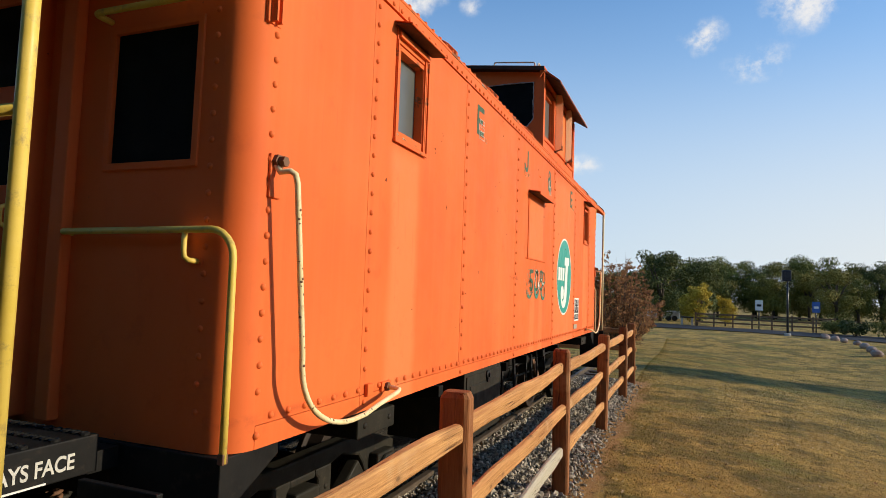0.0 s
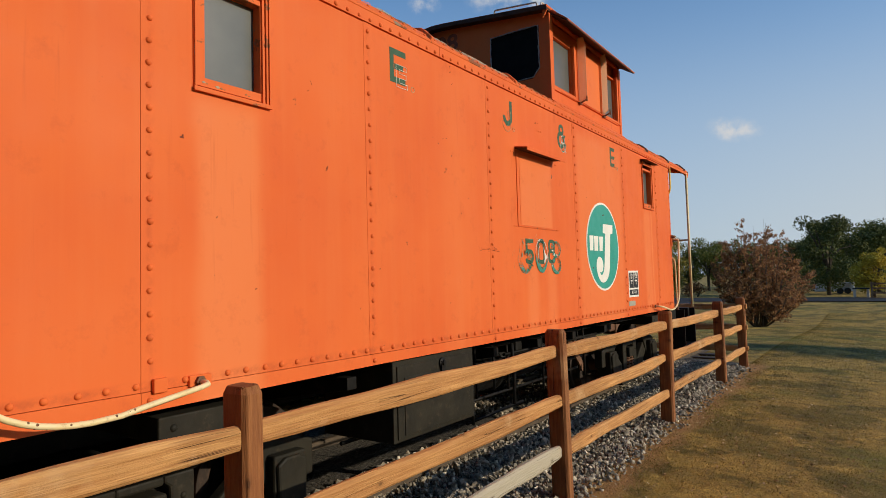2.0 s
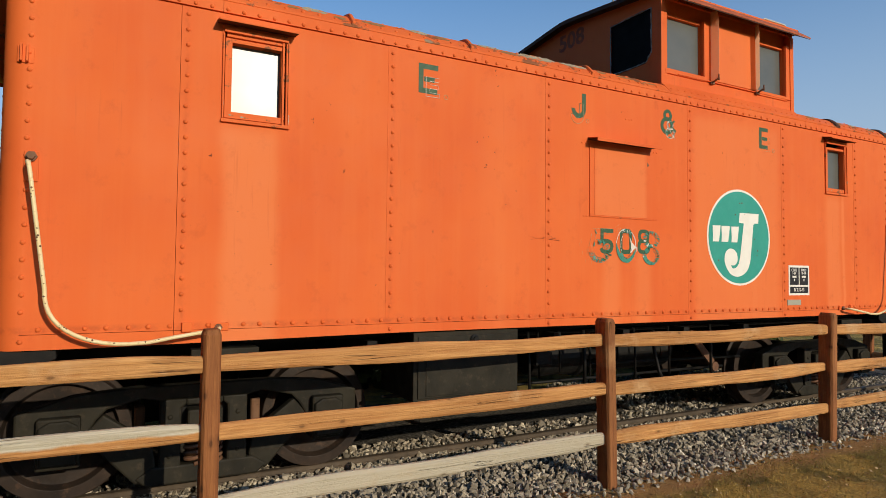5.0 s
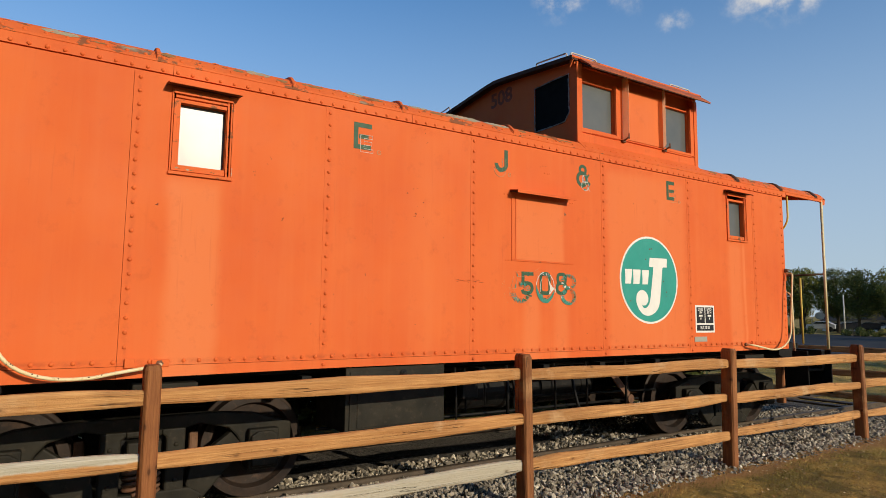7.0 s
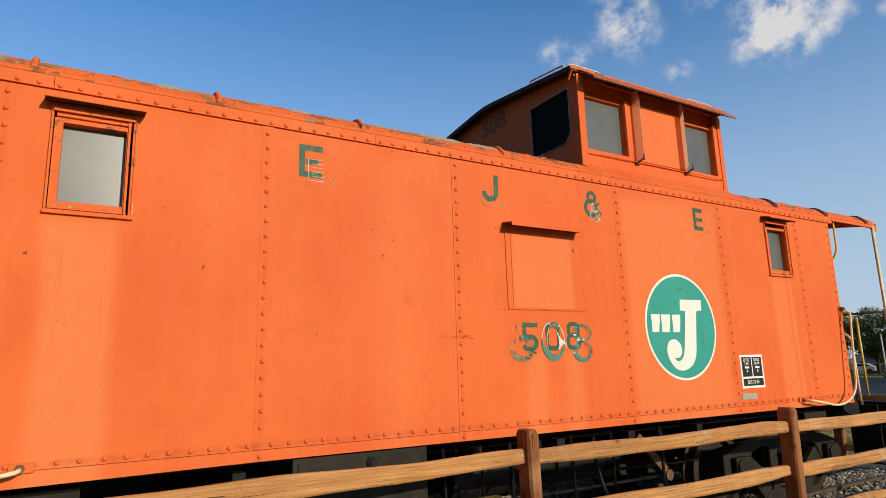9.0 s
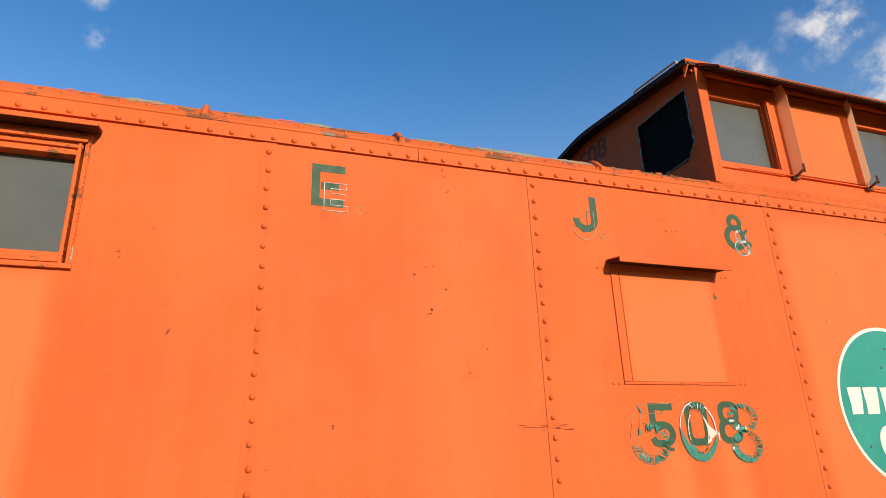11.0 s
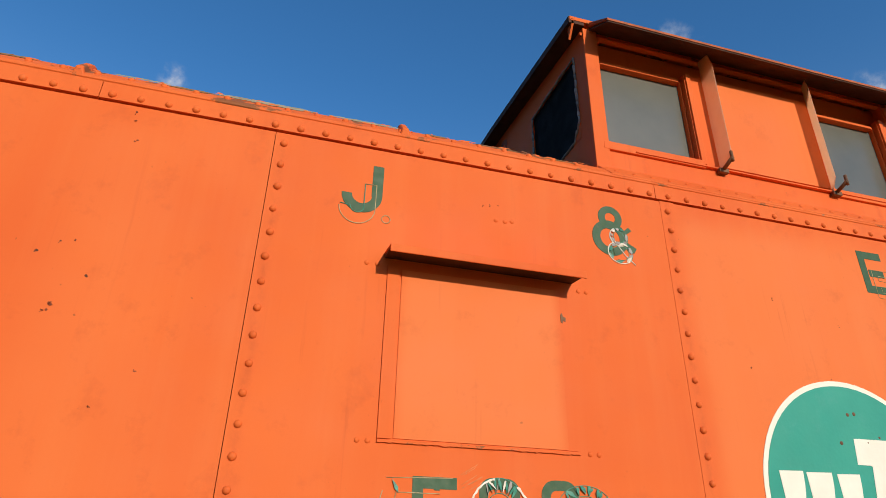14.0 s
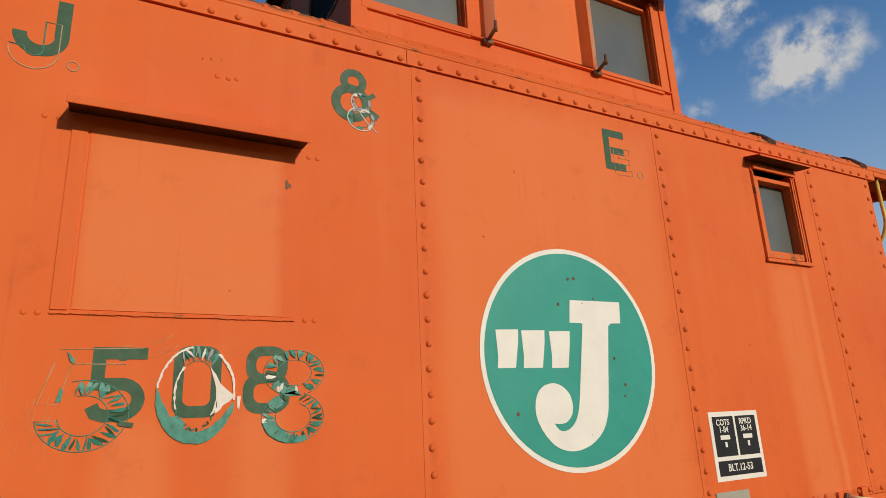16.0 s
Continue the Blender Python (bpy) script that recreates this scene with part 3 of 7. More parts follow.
def strip(points, width, lift, thick=0.0):
    """A road along points of (x, y)."""
    m = Mesh()
    pts = [Vector(p) for p in points]
    fine = []
    for i in range(len(pts) - 1):
        for k in range(10):
            fine.append(pts[i].lerp(pts[i + 1], k / 10))
    fine.append(pts[-1])
    for _ in range(40):
        fine = [fine[0]] + [(fine[i - 1] + fine[i] * 2 + fine[i + 1]) / 4 for i in range(1, len(fine) - 1)] + [fine[-1]]
    v = []
    for i, p in enumerate(fine):
        d = (fine[min(i + 1, len(fine) - 1)] - fine[max(i - 1, 0)]).normalized()
        side = Vector((-d.y, d.x))
        for k in (-1, -0.5, 0, 0.5, 1):
            q = p + side * (width / 2 * k)
            v.append((q.x, q.y, ground_z(q.x, q.y) + lift))
    n = len(fine)
    m.add(v, [(i * 5 + k, i * 5 + k + 1, i * 5 + 6 + k, i * 5 + 5 + k) for i in range(n - 1) for k in range(4)], True)
    return m


ROAD = [(-120, 60), (-40, 56), (-10, 52.4), (2, 51), (9, 48.6), (15, 43), (19, 34), (22, 18), (24, -10)]
solid("road", strip(ROAD, 6.4, 0.05), ASPHALT, "worn grey asphalt park road", "road", kind="structure")
m = Mesh()
lot = [(-70, 29), (-9.5, 26.5), (-7.6, 36), (-9.5, 46), (-22, 68), (-70, 74)]
m.add([(x, y, -0.10) for x, y in lot], [(0, 1, 2, 3, 4, 5)])
m.add([(x, y, -0.30) for x, y in lot], [(5, 4, 3, 2, 1, 0)])
solid("parking_lot", m, ASPHALT, "grey asphalt parking lot beyond the fence", "parking lot", kind="structure")

# ---- track ----
m = Mesh()
bx = [-5.3, -4.9, -4.6, -4.2, -3.7, -3.2, -2.7, -2.3, -1.95, -1.6, -1.4, -1.2, -1.05, -0.9]
by = steps((-8, 14.4, 112))
bz = [-0.05, 0.02, 0.07, 0.10, 0.11, 0.11, 0.11, 0.112, 0.11, 0.09, 0.078, 0.066, 0.05, 0.0]
m.add([(x + 0.05 * noise.noise(Vector((x, y * 1.3, 1))), y, z + 0.02 * noise.noise(Vector((x * 3, y * 3, 5)))) for y in by for x, z in zip(bx, bz)],
      [(j * len(bx) + i, j * len(bx) + i + 1, (j + 1) * len(bx) + i + 1, (j + 1) * len(bx) + i) for j in range(len(by) - 1) for i in range(len(bx) - 1)], True)
solid("ballast_bed", m, BED, "dark bed of crushed stone under the track", "ballast", kind="structure")

rng = random.Random(5)


def stones(name, count, x0, x1, y0, y1, small, large, label):
    shapes = []
    for k in range(24):
        bm = bmesh.new()
        for _ in range(11):
            p = Vector((rng.gauss(0, 1), rng.gauss(0, 1), rng.gauss(0, 1))).normalized() * rng.uniform(0.8, 1.1)
            bm.verts.new(p)
        hull = bmesh.ops.convex_hull(bm, input=bm.verts)
        loose = [g for g in hull["geom_interior"] if isinstance(g, bmesh.types.BMVert)]
        bmesh.ops.delete(bm, geom=loose, context="VERTS")
        bm.verts.index_update()
        shapes.append(([w.co.copy() for w in bm.verts], [tuple(w.index for w in f.verts) for f in bm.faces]))
        bm.free()
    m = Mesh()
    for _ in range(count):
        vs, fs = shapes[rng.randrange(24)]
        x, y = rng.uniform(x0, x1), rng.uniform(y0, y1)
        if x > -1.20 and rng.random() < (x + 1.20) / 0.34:
            continue
        r = rng.uniform(small, large) * (1.5 if rng.random() < 0.05 else 1)
        rot = Euler((rng.uniform(0, 6.3), rng.uniform(0, 6.3), rng.uniform(0, 6.3))).to_matrix()
        grow = Vector((rng.uniform(0.7, 1.4), rng.uniform(0.7, 1.2), rng.uniform(0.5, 0.9))) * r
        z = 0.118 if x < -1.9 else 0.118 - 0.075 * (x + 1.9)
        at = Vector((x, y, z + rng.uniform(-0.2, 0.65) * r))
        m.add([at + rot @ Vector((p.x * grow.x, p.y * grow.y, p.z * grow.z)) for p in vs], fs)
    solid(name, m, STONE, label, "ballast", kind="stuff")


stones("ballast_stones", 27000, -2.75, -0.88, 2.6, 13.9, 0.014, 0.033, "grey crushed stone ballast beside the rail")
stones("ballast_stones", 4500, -4.6, -2.75, 8.0, 13.6, 0.015, 0.032, "grey crushed stone ballast between the rails")
stones("ballast_stones", 1800, -2.75, -0.95, -1.0, 2.6, 0.02, 0.04, "grey crushed stone ballast under the platform")

for k in range(34):
    y = -3.0 + k * 0.56
    solid("railway_tie", Mesh().box(-4.28, -1.72, y - 0.11, y + 0.11, -0.06, 0.092), WOOD_TIE, "dark creosoted timber tie bedded in ballast", "railway tie", 0.012, group="ties under the rails")
RAIL = [(-0.070, 0.0), (0.070, 0.0), (0.070, 0.012), (0.012, 0.028), (0.010, 0.085), (0.034, 0.095), (0.034, 0.122), (0.026, 0.128), (-0.026, 0.128), (-0.034, 0.122), (-0.034, 0.095), (-0.010, 0.085), (-0.012, 0.028), (-0.070, 0.012)]
for x in (-2.25, -3.75):
    solid("track_rail", Mesh().prism([(x + u, 0.06 + w) for u, w in RAIL], "y", -7.5, 16.5), RAILSTEEL, "rusty steel rail lying in ballast", "rail", group="rails of the track")

# ---- caboose ----
SIDE, NEAR, FAR, MID = -1.5, 1.94, 11.10, -3.0
OTHER = 2 * MID - SIDE
FLOOR, SILL, LAP, TOPLAP, EAVE = 1.28, 1.345, 1.345, 3.372, 3.50
ROUND = 0.13
BEND = 3.462            # where the roof sheet leaves the eave strip and leans back
caboose = thing("caboose", "weathered orange steel railway caboose with rooftop cupola", "caboose", (MID, 6.52, 0.188))


def holed(m, axis, a, b, u0, u1, v0, v1, holes):
    """One thick wall between a and b along axis, from u0 to u1 and v0 to v1, with rectangular holes (u0, u1, v0, v1)."""
    us = sorted({u0, u1, *(h[0] for h in holes), *(h[1] for h in holes)})
    vs = sorted({v0, v1, *(h[2] for h in holes), *(h[3] for h in holes)})
    nu, nv = len(us), len(vs)

    def full(i, j):
        if not (0 <= i < nu - 1 and 0 <= j < nv - 1):
            return False
        cu, cv = (us[i] + us[i + 1]) / 2, (vs[j] + vs[j + 1]) / 2
        return not any(h[0] < cu < h[1] and h[2] < cv < h[3] for h in holes)
    verts = [(w, u, v) if axis == "x" else (u, w, v) for w in (a, b) for u in us for v in vs]
    at = lambda side, i, j: side * nu * nv + i * nv + j
    faces = []
    for i in range(nu - 1):
        for j in range(nv - 1):
            if not full(i, j):
                continue
            faces += [(at(0, i, j), at(0, i, j + 1), at(0, i + 1, j + 1), at(0, i + 1, j)), (at(1, i, j), at(1, i + 1, j), at(1, i + 1, j + 1), at(1, i, j + 1))]
            for di, dj, p, q in ((-1, 0, (i, j), (i, j + 1)), (1, 0, (i + 1, j), (i + 1, j + 1)), (0, -1, (i, j), (i + 1, j)), (0, 1, (i, j + 1), (i + 1, j + 1))):
                if not full(i + di, j + dj):
                    faces.append((at(0, *p), at(0, *q), at(1, *q), at(1, *p)))
    used = sorted({k for f in faces for k in f})
    index = {k: n_ for n_, k in enumerate(used)}
    return m.add([verts[k] for k in used], [tuple(index[k] for k in f) for f in faces])


WIN1, WIN2 = (3.10, 3.53, 2.67, 3.292), (9.67, 10.10, 2.67, 3.292)
def side_foot(y):
    """Lower edge of the side, which hangs a little towards the near end."""
    return FLOOR - 0.022 * min(1.0, max(0.0, (4.4 - y) / 2.0))


LINES = [NEAR + ROUND, 2.855, 5.688, 8.866, FAR - ROUND]
for k in range(4):
    y0, y1 = LINES[k] + (0.0013 if k else 0), LINES[k + 1] - (0.0013 if k < 3 else 0)
    holes = [w for w in (WIN1, WIN2) if y0 < w[0] < y1]
    part("side_sheet", holed(Mesh(), "x", SIDE - 0.03, SIDE, y0, y1, LAP + 0.001, TOPLAP - 0.003, holes), PAINT, caboose, "faded orange riveted steel side sheet")
    low_edge = [(y0 + (y1 - y0) * j / 8, side_foot(y0 + (y1 - y0) * j / 8)) for j in range(9)]
    part("side_sill", Mesh().prism(low_edge + [(y1, LAP - 0.0018), (y0, LAP - 0.0018)], "x", SIDE - 0.03, SIDE + 0.002), PAINT, caboose)
for y in (4.29, 7.44, 10.28):
    part("seam_strip", Mesh().box(SIDE, SIDE + 0.0018, y - 0.036, y + 0.036, LAP + 0.003, TOPLAP), PAINT, caboose)
part("side_sheet", holed(Mesh(), "x", OTHER, OTHER + 0.03, NEAR + ROUND, FAR - ROUND, FLOOR, TOPLAP, [WIN1, WIN2]), TRIM, caboose)
BREAKS = [NEAR + 0.05, 3.10, 5.05, 7.38, 9.3, FAR - 0.02]
for k in range(5):
    part("letter_board", Mesh().box(SIDE - 0.03, SIDE + 0.010, BREAKS[k] + 0.0015, BREAKS[k + 1] - 0.0015, TOPLAP + 0.004, BEND - 0.004), TRIM, caboose, "riveted orange strip along the eave")
part("letter_board", Mesh().box(OTHER - 0.006, OTHER + 0.03, NEAR + 0.05, FAR - 0.02, TOPLAP, EAVE), TRIM, caboose)


def corner(y, way, x, xway):
    """A rounded corner post between side and end."""
    pts = []
    for r in (ROUND, ROUND - 0.03):
        row = []
        for k in range(13):
            a = math.pi / 2 * k / 12
            row.append((x - xway * (ROUND - r * math.cos(a)), y + way * (ROUND - r * math.sin(a))))
        pts.append(row)
    m = Mesh()
    n = 13
    low = side_foot(y)
    v = [(px, py, z) for z in (low, BEND) for row in pts for px, py in row]
    f = []
    for k in range(n - 1):
        f += [(k, k + 1, 2 * n + k + 1, 2 * n + k), (n + k + 1, n + k, 3 * n + k, 3 * n + k + 1)]
    m.add(v, f, True)
    m.add([p for p in v if p[2] == low], [(k + 1, k, n + k, n + k + 1) for k in range(n - 1)])
    part("corner_post", m, PAINT if xway > 0 else TRIM, caboose, "rounded orange steel corner")


for x, xw in ((SIDE, 1), (OTHER, -1)):
    corner(NEAR, 1, x, xw)
    corner(FAR, -1, x, xw)


def rivet_line(name, points, out, r):
    m = Mesh()
    for p in points:
        m.dome(p, out, r * rng.uniform(0.94, 1.1), 0.78)
    part(name, m, PAINT if name == "seam_rivets" else TRIM, caboose, kind="stuff")


def spread(a, b, pitch):
    n = max(1, round((b - a) / pitch))
    return [a + (b - a) * i / n for i in range(n + 1)]


RX = SIDE + 0.001
for y in (2.075, 2.893, 4.29, 5.724, 7.44, 8.902, 10.28, FAR - 0.15):
    xx = RX + (0.0016 if y in (4.29, 7.44, 10.28) else 0) - (0.001 if y < 2.1 else 0)
    rivet_line("seam_rivets", [(xx, y + rng.uniform(-0.003, 0.003), z) for z in spread(1.47, 3.32, 0.097)] + [(RX + 0.002, y, 1.308)], (1, 0, 0), 0.0142)
for y0, y1 in ((2.16, 2.83), (2.95, 4.22), (4.36, 5.64), (5.78, 7.38), (7.5, 8.83), (8.96, 10.22), (10.34, 10.9)):
    rivet_line("bottom_rivets", [(RX, y + rng.uniform(-0.004, 0.004), 1.372) for y in spread(y0, y1, 0.104)], (1, 0, 0), 0.0150)
rivet_line("eave_rivets", [(SIDE + 0.010, y, 3.396) for y in spread(2.05, 10.98, 0.0985)], (1, 0, 0), 0.0145)
rivet_line("roof_edge_rivets", [(SIDE - 0.010, y, BEND + 0.0285) for y in spread(2.10, 7.0, 0.118) + spread(9.36, 10.95, 0.118)], (0.719, 0, 0.695), 0.0135)

# roof: a shallow arch with rounded eaves, seam ribs and a worn edge
def roof_line(lift=0.0):
    pts = [(SIDE + 0.014, BEND - 0.010), (SIDE + 0.014, BEND + 0.002), (SIDE + 0.006, BEND + 0.012), (SIDE - 0.052, BEND + 0.072), (SIDE - 0.086, BEND + 0.096)]
    for k in range(0, 13):
        x = SIDE - 0.130 - 2.74 * k / 12
        pts.append((x, BEND + 0.108 + 0.13 * (1 - ((x - MID) / 1.37) ** 2)))
    pts += [(2 * MID - x, z) for x, z in reversed(pts[:5])]
    return [(x, z + lift) for x, z in pts]


def roof_slab(m, y0, y1, lift=0.0, thick=0.03):
    top = roof_line(lift)
    outline = top + [(x, z - thick) for x, z in reversed(top[2:-2])]
    return m.prism(outline, "y", y0, y1)


part("roof", roof_slab(Mesh(), NEAR - 1.05, FAR + 1.06), ROOF, caboose, "orange sheet-metal roof with peeling paint")
# unseen sheet, added so less roof bounce reaches the cupola end wall
over = [(x, z + 0.004) for x, z in roof_line()[5:-5]]
part("roof_coating", Mesh().prism(over + [(x, z - 0.008) for x, z in reversed(over)], "y", NEAR - 0.97, FAR + 0.98), ABSORBER, caboose, "unseen dark sheet on the roof, added to cut bounced light")
for y0, y1 in ((NEAR - 1.052, NEAR - 0.98), (FAR + 0.99, FAR + 1.062)):
    part("roof_end_beam", roof_slab(Mesh(), y0, y1, -0.004, 0.10), TRIM, caboose, "arched orange beam at the roof end", 0.004)
for y0, y1 in ((NEAR - 1.05, NEAR + 0.04), (FAR - 0.01, FAR + 1.05)):
    part("eave_fascia", Mesh().box(SIDE - 0.020, SIDE + 0.009, y0, y1, BEND - 0.050, BEND - 0.006), TRIM, caboose, "orange fascia along the porch roof", 0.003)
for y in (1.05, 2.02, 3.0, 3.98, 4.96, 6.20, 9.93, 10.96, 11.9):
    m = Mesh()
    line = roof_line()[1:-1]
    v = []
    for x, z in line:
        for dy, dz in ((-0.022, -0.01), (-0.012, 0.024), (0.012, 0.024), (0.022, -0.01)) if y < 9 else ((-0.05, -0.01), (-0.035, 0.016), (0.035, 0.016), (0.05, -0.01)):
            v.append((x + (0.008 if x > MID else -0.008) * (dz > 0), y + dy, z + dz))
    n = len(line)
    m.add(v, [(i * 4 + k, i * 4 + k + 1, i * 4 + 5 + k, i * 4 + 4 + k) for i in range(n - 1) for k in range(3)] + [(0, 1, 2, 3), (4 * n - 1, 4 * n - 2, 4 * n - 3, 4 * n - 4)])
    part("roof_rib", m, SHADERUST if y > 9 else ROOF, caboose, "raised roof seam with flaking paint", 0.006)


def on_edge(u, out=0.0):
    """A point (x, z) of the leaning roof edge, u metres up its slope."""
    c, d = 0.695, 0.719
    return SIDE + 0.006 - c * u + d * out, BEND + 0.012 + d * u + c * out


m = Mesh()
for k in range(150):
    y = rng.uniform(2.0, 11.0)
    if 7.1 < y < 9.3:
        continue
    w, h, u = rng.uniform(0.012, 0.055), rng.uniform(0.005, 0.016), rng.uniform(0.05, 0.11)
    a, b, c = on_edge(u, 0.001), on_edge(u + h, rng.uniform(0.001, 0.006)), on_edge(u + h * 0.6, rng.uniform(0.001, 0.004))
    m.add([(a[0], y, a[1]), (a[0], y + w, a[1]), (c[0], y + w * 1.1, c[1]), (b[0], y + w * 0.4, b[1])], [(0, 1, 2, 3)])
part("paint_flake_edge", m, ROOF, caboose, "curled flakes of paint along the roof edge", kind="stuff")


# bare patches where the paint has left the rounded roof edge
def roof_patch(y0, y1, low, high, mat):
    """Bare metal between low and high metres up the slope, with a torn outline."""
    n = max(5, int((y1 - y0) / 0.018))
    v, f = [], []
    for k in range(n + 1):
        y = y0 + (y1 - y0) * k / n
        taper = min(1.0, 5.0 * min(k, n - k) / n)
        mid = (low + high) / 2 + rng.uniform(-0.006, 0.006)
        half = (high - low) / 2 * (0.25 + 0.75 * taper) * rng.uniform(0.65, 1.1)
        for u in (mid - half, mid, mid + half):
            x, z = on_edge(u * 0.72 + 0.012, 0.0016)
            v.append((x, y + rng.uniform(-0.006, 0.006), z))
        if k:
            f += [(3 * k - 3 + j, 3 * k - 2 + j, 3 * k + 1 + j, 3 * k + j) for j in (0, 1)]
    part("bare_patch", Mesh().add(v, f), mat, caboose, "bare metal where paint has peeled")


for y0, y1, low, high, rusty in ((2.30, 2.52, 0.04, 0.12, 0), (2.60, 2.68, 0.03, 0.06, 1), (3.02, 3.12, 0.05, 0.13, 1), (3.52, 3.60, 0.05, 0.11, 1), (3.62, 3.80, 0.06, 0.15, 0), (3.84, 3.94, 0.03, 0.09, 1), (4.06, 4.24, 0.06, 0.12, 1),
                                 (4.45, 4.60, 0.08, 0.15, 0), (4.66, 4.80, 0.06, 0.12, 1), (5.05, 5.26, 0.09, 0.15, 0), (5.26, 5.42, 0.05, 0.11, 1), (5.44, 5.84, 0.06, 0.16, 0), (5.88, 6.20, 0.08, 0.15, 0), (6.30, 6.40, 0.06, 0.12, 1), (6.52, 6.74, 0.07, 0.11, 1),
                                 (6.84, 7.02, 0.05, 0.09, 1), (9.40, 9.58, 0.05, 0.13, 1), (9.92, 10.10, 0.06, 0.12, 1), (10.28, 10.40, 0.07, 0.14, 0), (10.62, 10.80, 0.06, 0.12, 1)):
    roof_patch(y0, y1, low, high, BARERED if rusty else BARE)


def ragged(a, b, base, amp, step=0.012):
    """Points (along, across) of a chipped edge."""
    n = max(2, int((b - a) / step))
    return [(a + (b - a) * k / n, base + rng.uniform(-amp, amp) * (rng.random() < 0.7)) for k in range(n + 1)]


def sash_window(y0, y1, z0, z1, drop, x=SIDE):
    """A small sash window in the side: a dark pocket, a loose sash, chipped stop strips and a drip hood."""
    w = part("window", holed(Mesh(), "x", x - 0.014, x + 0.010, y0, y1, z0, z1, [(y0 + 0.014, y1 - 0.022, z0 + 0.020, z1 - 0.030)]), WORN, caboose, "small window in a chipped orange steel surround", 0.003)
    part("pocket", Mesh().box(x - 0.110, x - 0.100, y0 - 0.02, y1 + 0.02, z0 - 0.02, z1 + 0.02), BLACK, w, "dark pocket behind the sash")
    s0, s1, t0, t1 = y0 + 0.0185, y1 - 0.050, z0 + 0.025, z1 - drop
    sash = part("sash", holed(Mesh(), "x", x - 0.075, x + 0.002, s0, s1, t0, t1, [(s0 + 0.042, s1 - 0.003, t0 + 0.042, t1 - 0.026)]), WORN, w, "loose inner sash with bare chips", 0.003)
    for a, b, c in ((0.035, 0.020, 0.011), (0.052, 0.017, 0.007), (0.11, 0.014, 0.013), (0.13, 0.012, 0.009), (0.147, 0.011, 0.006), (0.27, 0.016, 0.008), (0.285, 0.012, 0.006)):
        m = Mesh().prism([(s0 + a + c * math.cos(k * 0.9) * rng.uniform(0.6, 1.2), t0 + b + 0.45 * c * math.sin(k * 0.9) * rng.uniform(0.6, 1.2)) for k in range(7)], "x", x + 0.0015, x + 0.0034)
        part("chip", m, BARERED if c < 0.010 else BARE, sash, "bare chip in the sash paint")
    part("pane", Mesh().box(x - 0.060, x - 0.054, s0 + 0.036, s1 - 0.001, t0 + 0.036, t1 - 0.020), PANE, w, "hazy grey plastic pane")
    if drop < 0.08:
        part("inner_head", Mesh().box(x - 0.030, x + 0.004, y0 + 0.026, y1 - 0.030, z1 - 0.070, z1 - 0.036), WORN, w, "", 0.003)
    edge = ragged(z0 + 0.015, z1 - 0.04, y1 - 0.034, 0.0024, 0.006)
    part("stop_strip", Mesh().prism([(y1 - 0.047, z0 + 0.015), (y1 - 0.047, z1 - 0.04)] + [(y, z) for z, y in reversed(edge)], "x", x - 0.100, x + 0.012), WORN, w, "chipped stop strip")
    edge = ragged(z0 + 0.015, z1 - 0.05, y1 - 0.004, 0.0032, 0.008)
    part("stop_strip", Mesh().prism([(y1 - 0.009, z0 + 0.015), (y1 - 0.009, z1 - 0.05)] + [(y, z) for z, y in reversed(edge)], "x", x + 0.010, x + 0.019), WORN, w)
    part("bare_patch", Mesh().prism([(y1 - 0.009, z0 + 0.02), (y1 + 0.001, z0 + 0.03), (y1 + 0.002, z0 + 0.085), (y1 - 0.006, z0 + 0.10)], "x", x + 0.009, x + 0.0125), GREYPLATE, w, "bare grey-green patch")
    part("bare_patch", Mesh().prism([(y0 + 0.003, z0 + 0.11), (y0 + 0.013, z0 + 0.10), (y0 + 0.012, z0 + 0.24), (y0 + 0.006, z0 + 0.27), (y0 + 0.002, z0 + 0.20)], "x", x + 0.009, x + 0.0125), GREYPLATE, w)
    part("bare_patch", Mesh().prism([(y0 + 0.002, z1 - 0.16), (y0 + 0.012, z1 - 0.15), (y0 + 0.013, z1 - 0.11), (y0 + 0.003, z1 - 0.10)], "x", x + 0.009, x + 0.0125), BARERED, w)
    part("stop_strip", Mesh().box(x + 0.010, x + 0.016, y0 + 0.002, y0 + 0.012, z0 + 0.018, z1 - 0.06), WORN, w, "", 0.002)
    edge = ragged(y0 + 0.010, y1 - 0.012, z1 - 0.046, 0.0015, 0.008)
    part("head_strip", Mesh().prism(edge + [(y1 - 0.012, z1 - 0.020), (y0 + 0.010, z1 - 0.020)], "x", x + 0.010, x + 0.025), WORN, w)
    part("sill_strip", Mesh().box(x + 0.010, x + 0.020, y0 - 0.004, y1 + 0.006, z0 - 0.006, z0 + 0.016), WORN, w, "", 0.003)
    m = Mesh().prism([(x + 0.002, z1 + 0.030), (x + 0.110, z1 + 0.006), (x + 0.110, z1 - 0.006), (x + 0.104, z1 - 0.006), (x + 0.104, z1 + 0.002), (x + 0.002, z1 + 0.024)], "y", y0 - 0.035, y1 + 0.035)
    # dark sheet below the hood: the hood's shade put into colour
    part("hood_lining", Mesh().prism([(x + 0.002, z1 + 0.018), (x + 0.102, z1 - 0.002), (x + 0.102, z1 - 0.007), (x + 0.012, z1 + 0.004)], "y", y0 - 0.033, y1 + 0.033), SHADERUST, w, "dark sheet under the hood, coloured as its shade")
    part("drip_hood", m, TRIM, w, "thin orange drip hood above the window", 0.002)
    return w


sash_window(*WIN1, 0.078)
sash_window(*WIN2, 0.082)

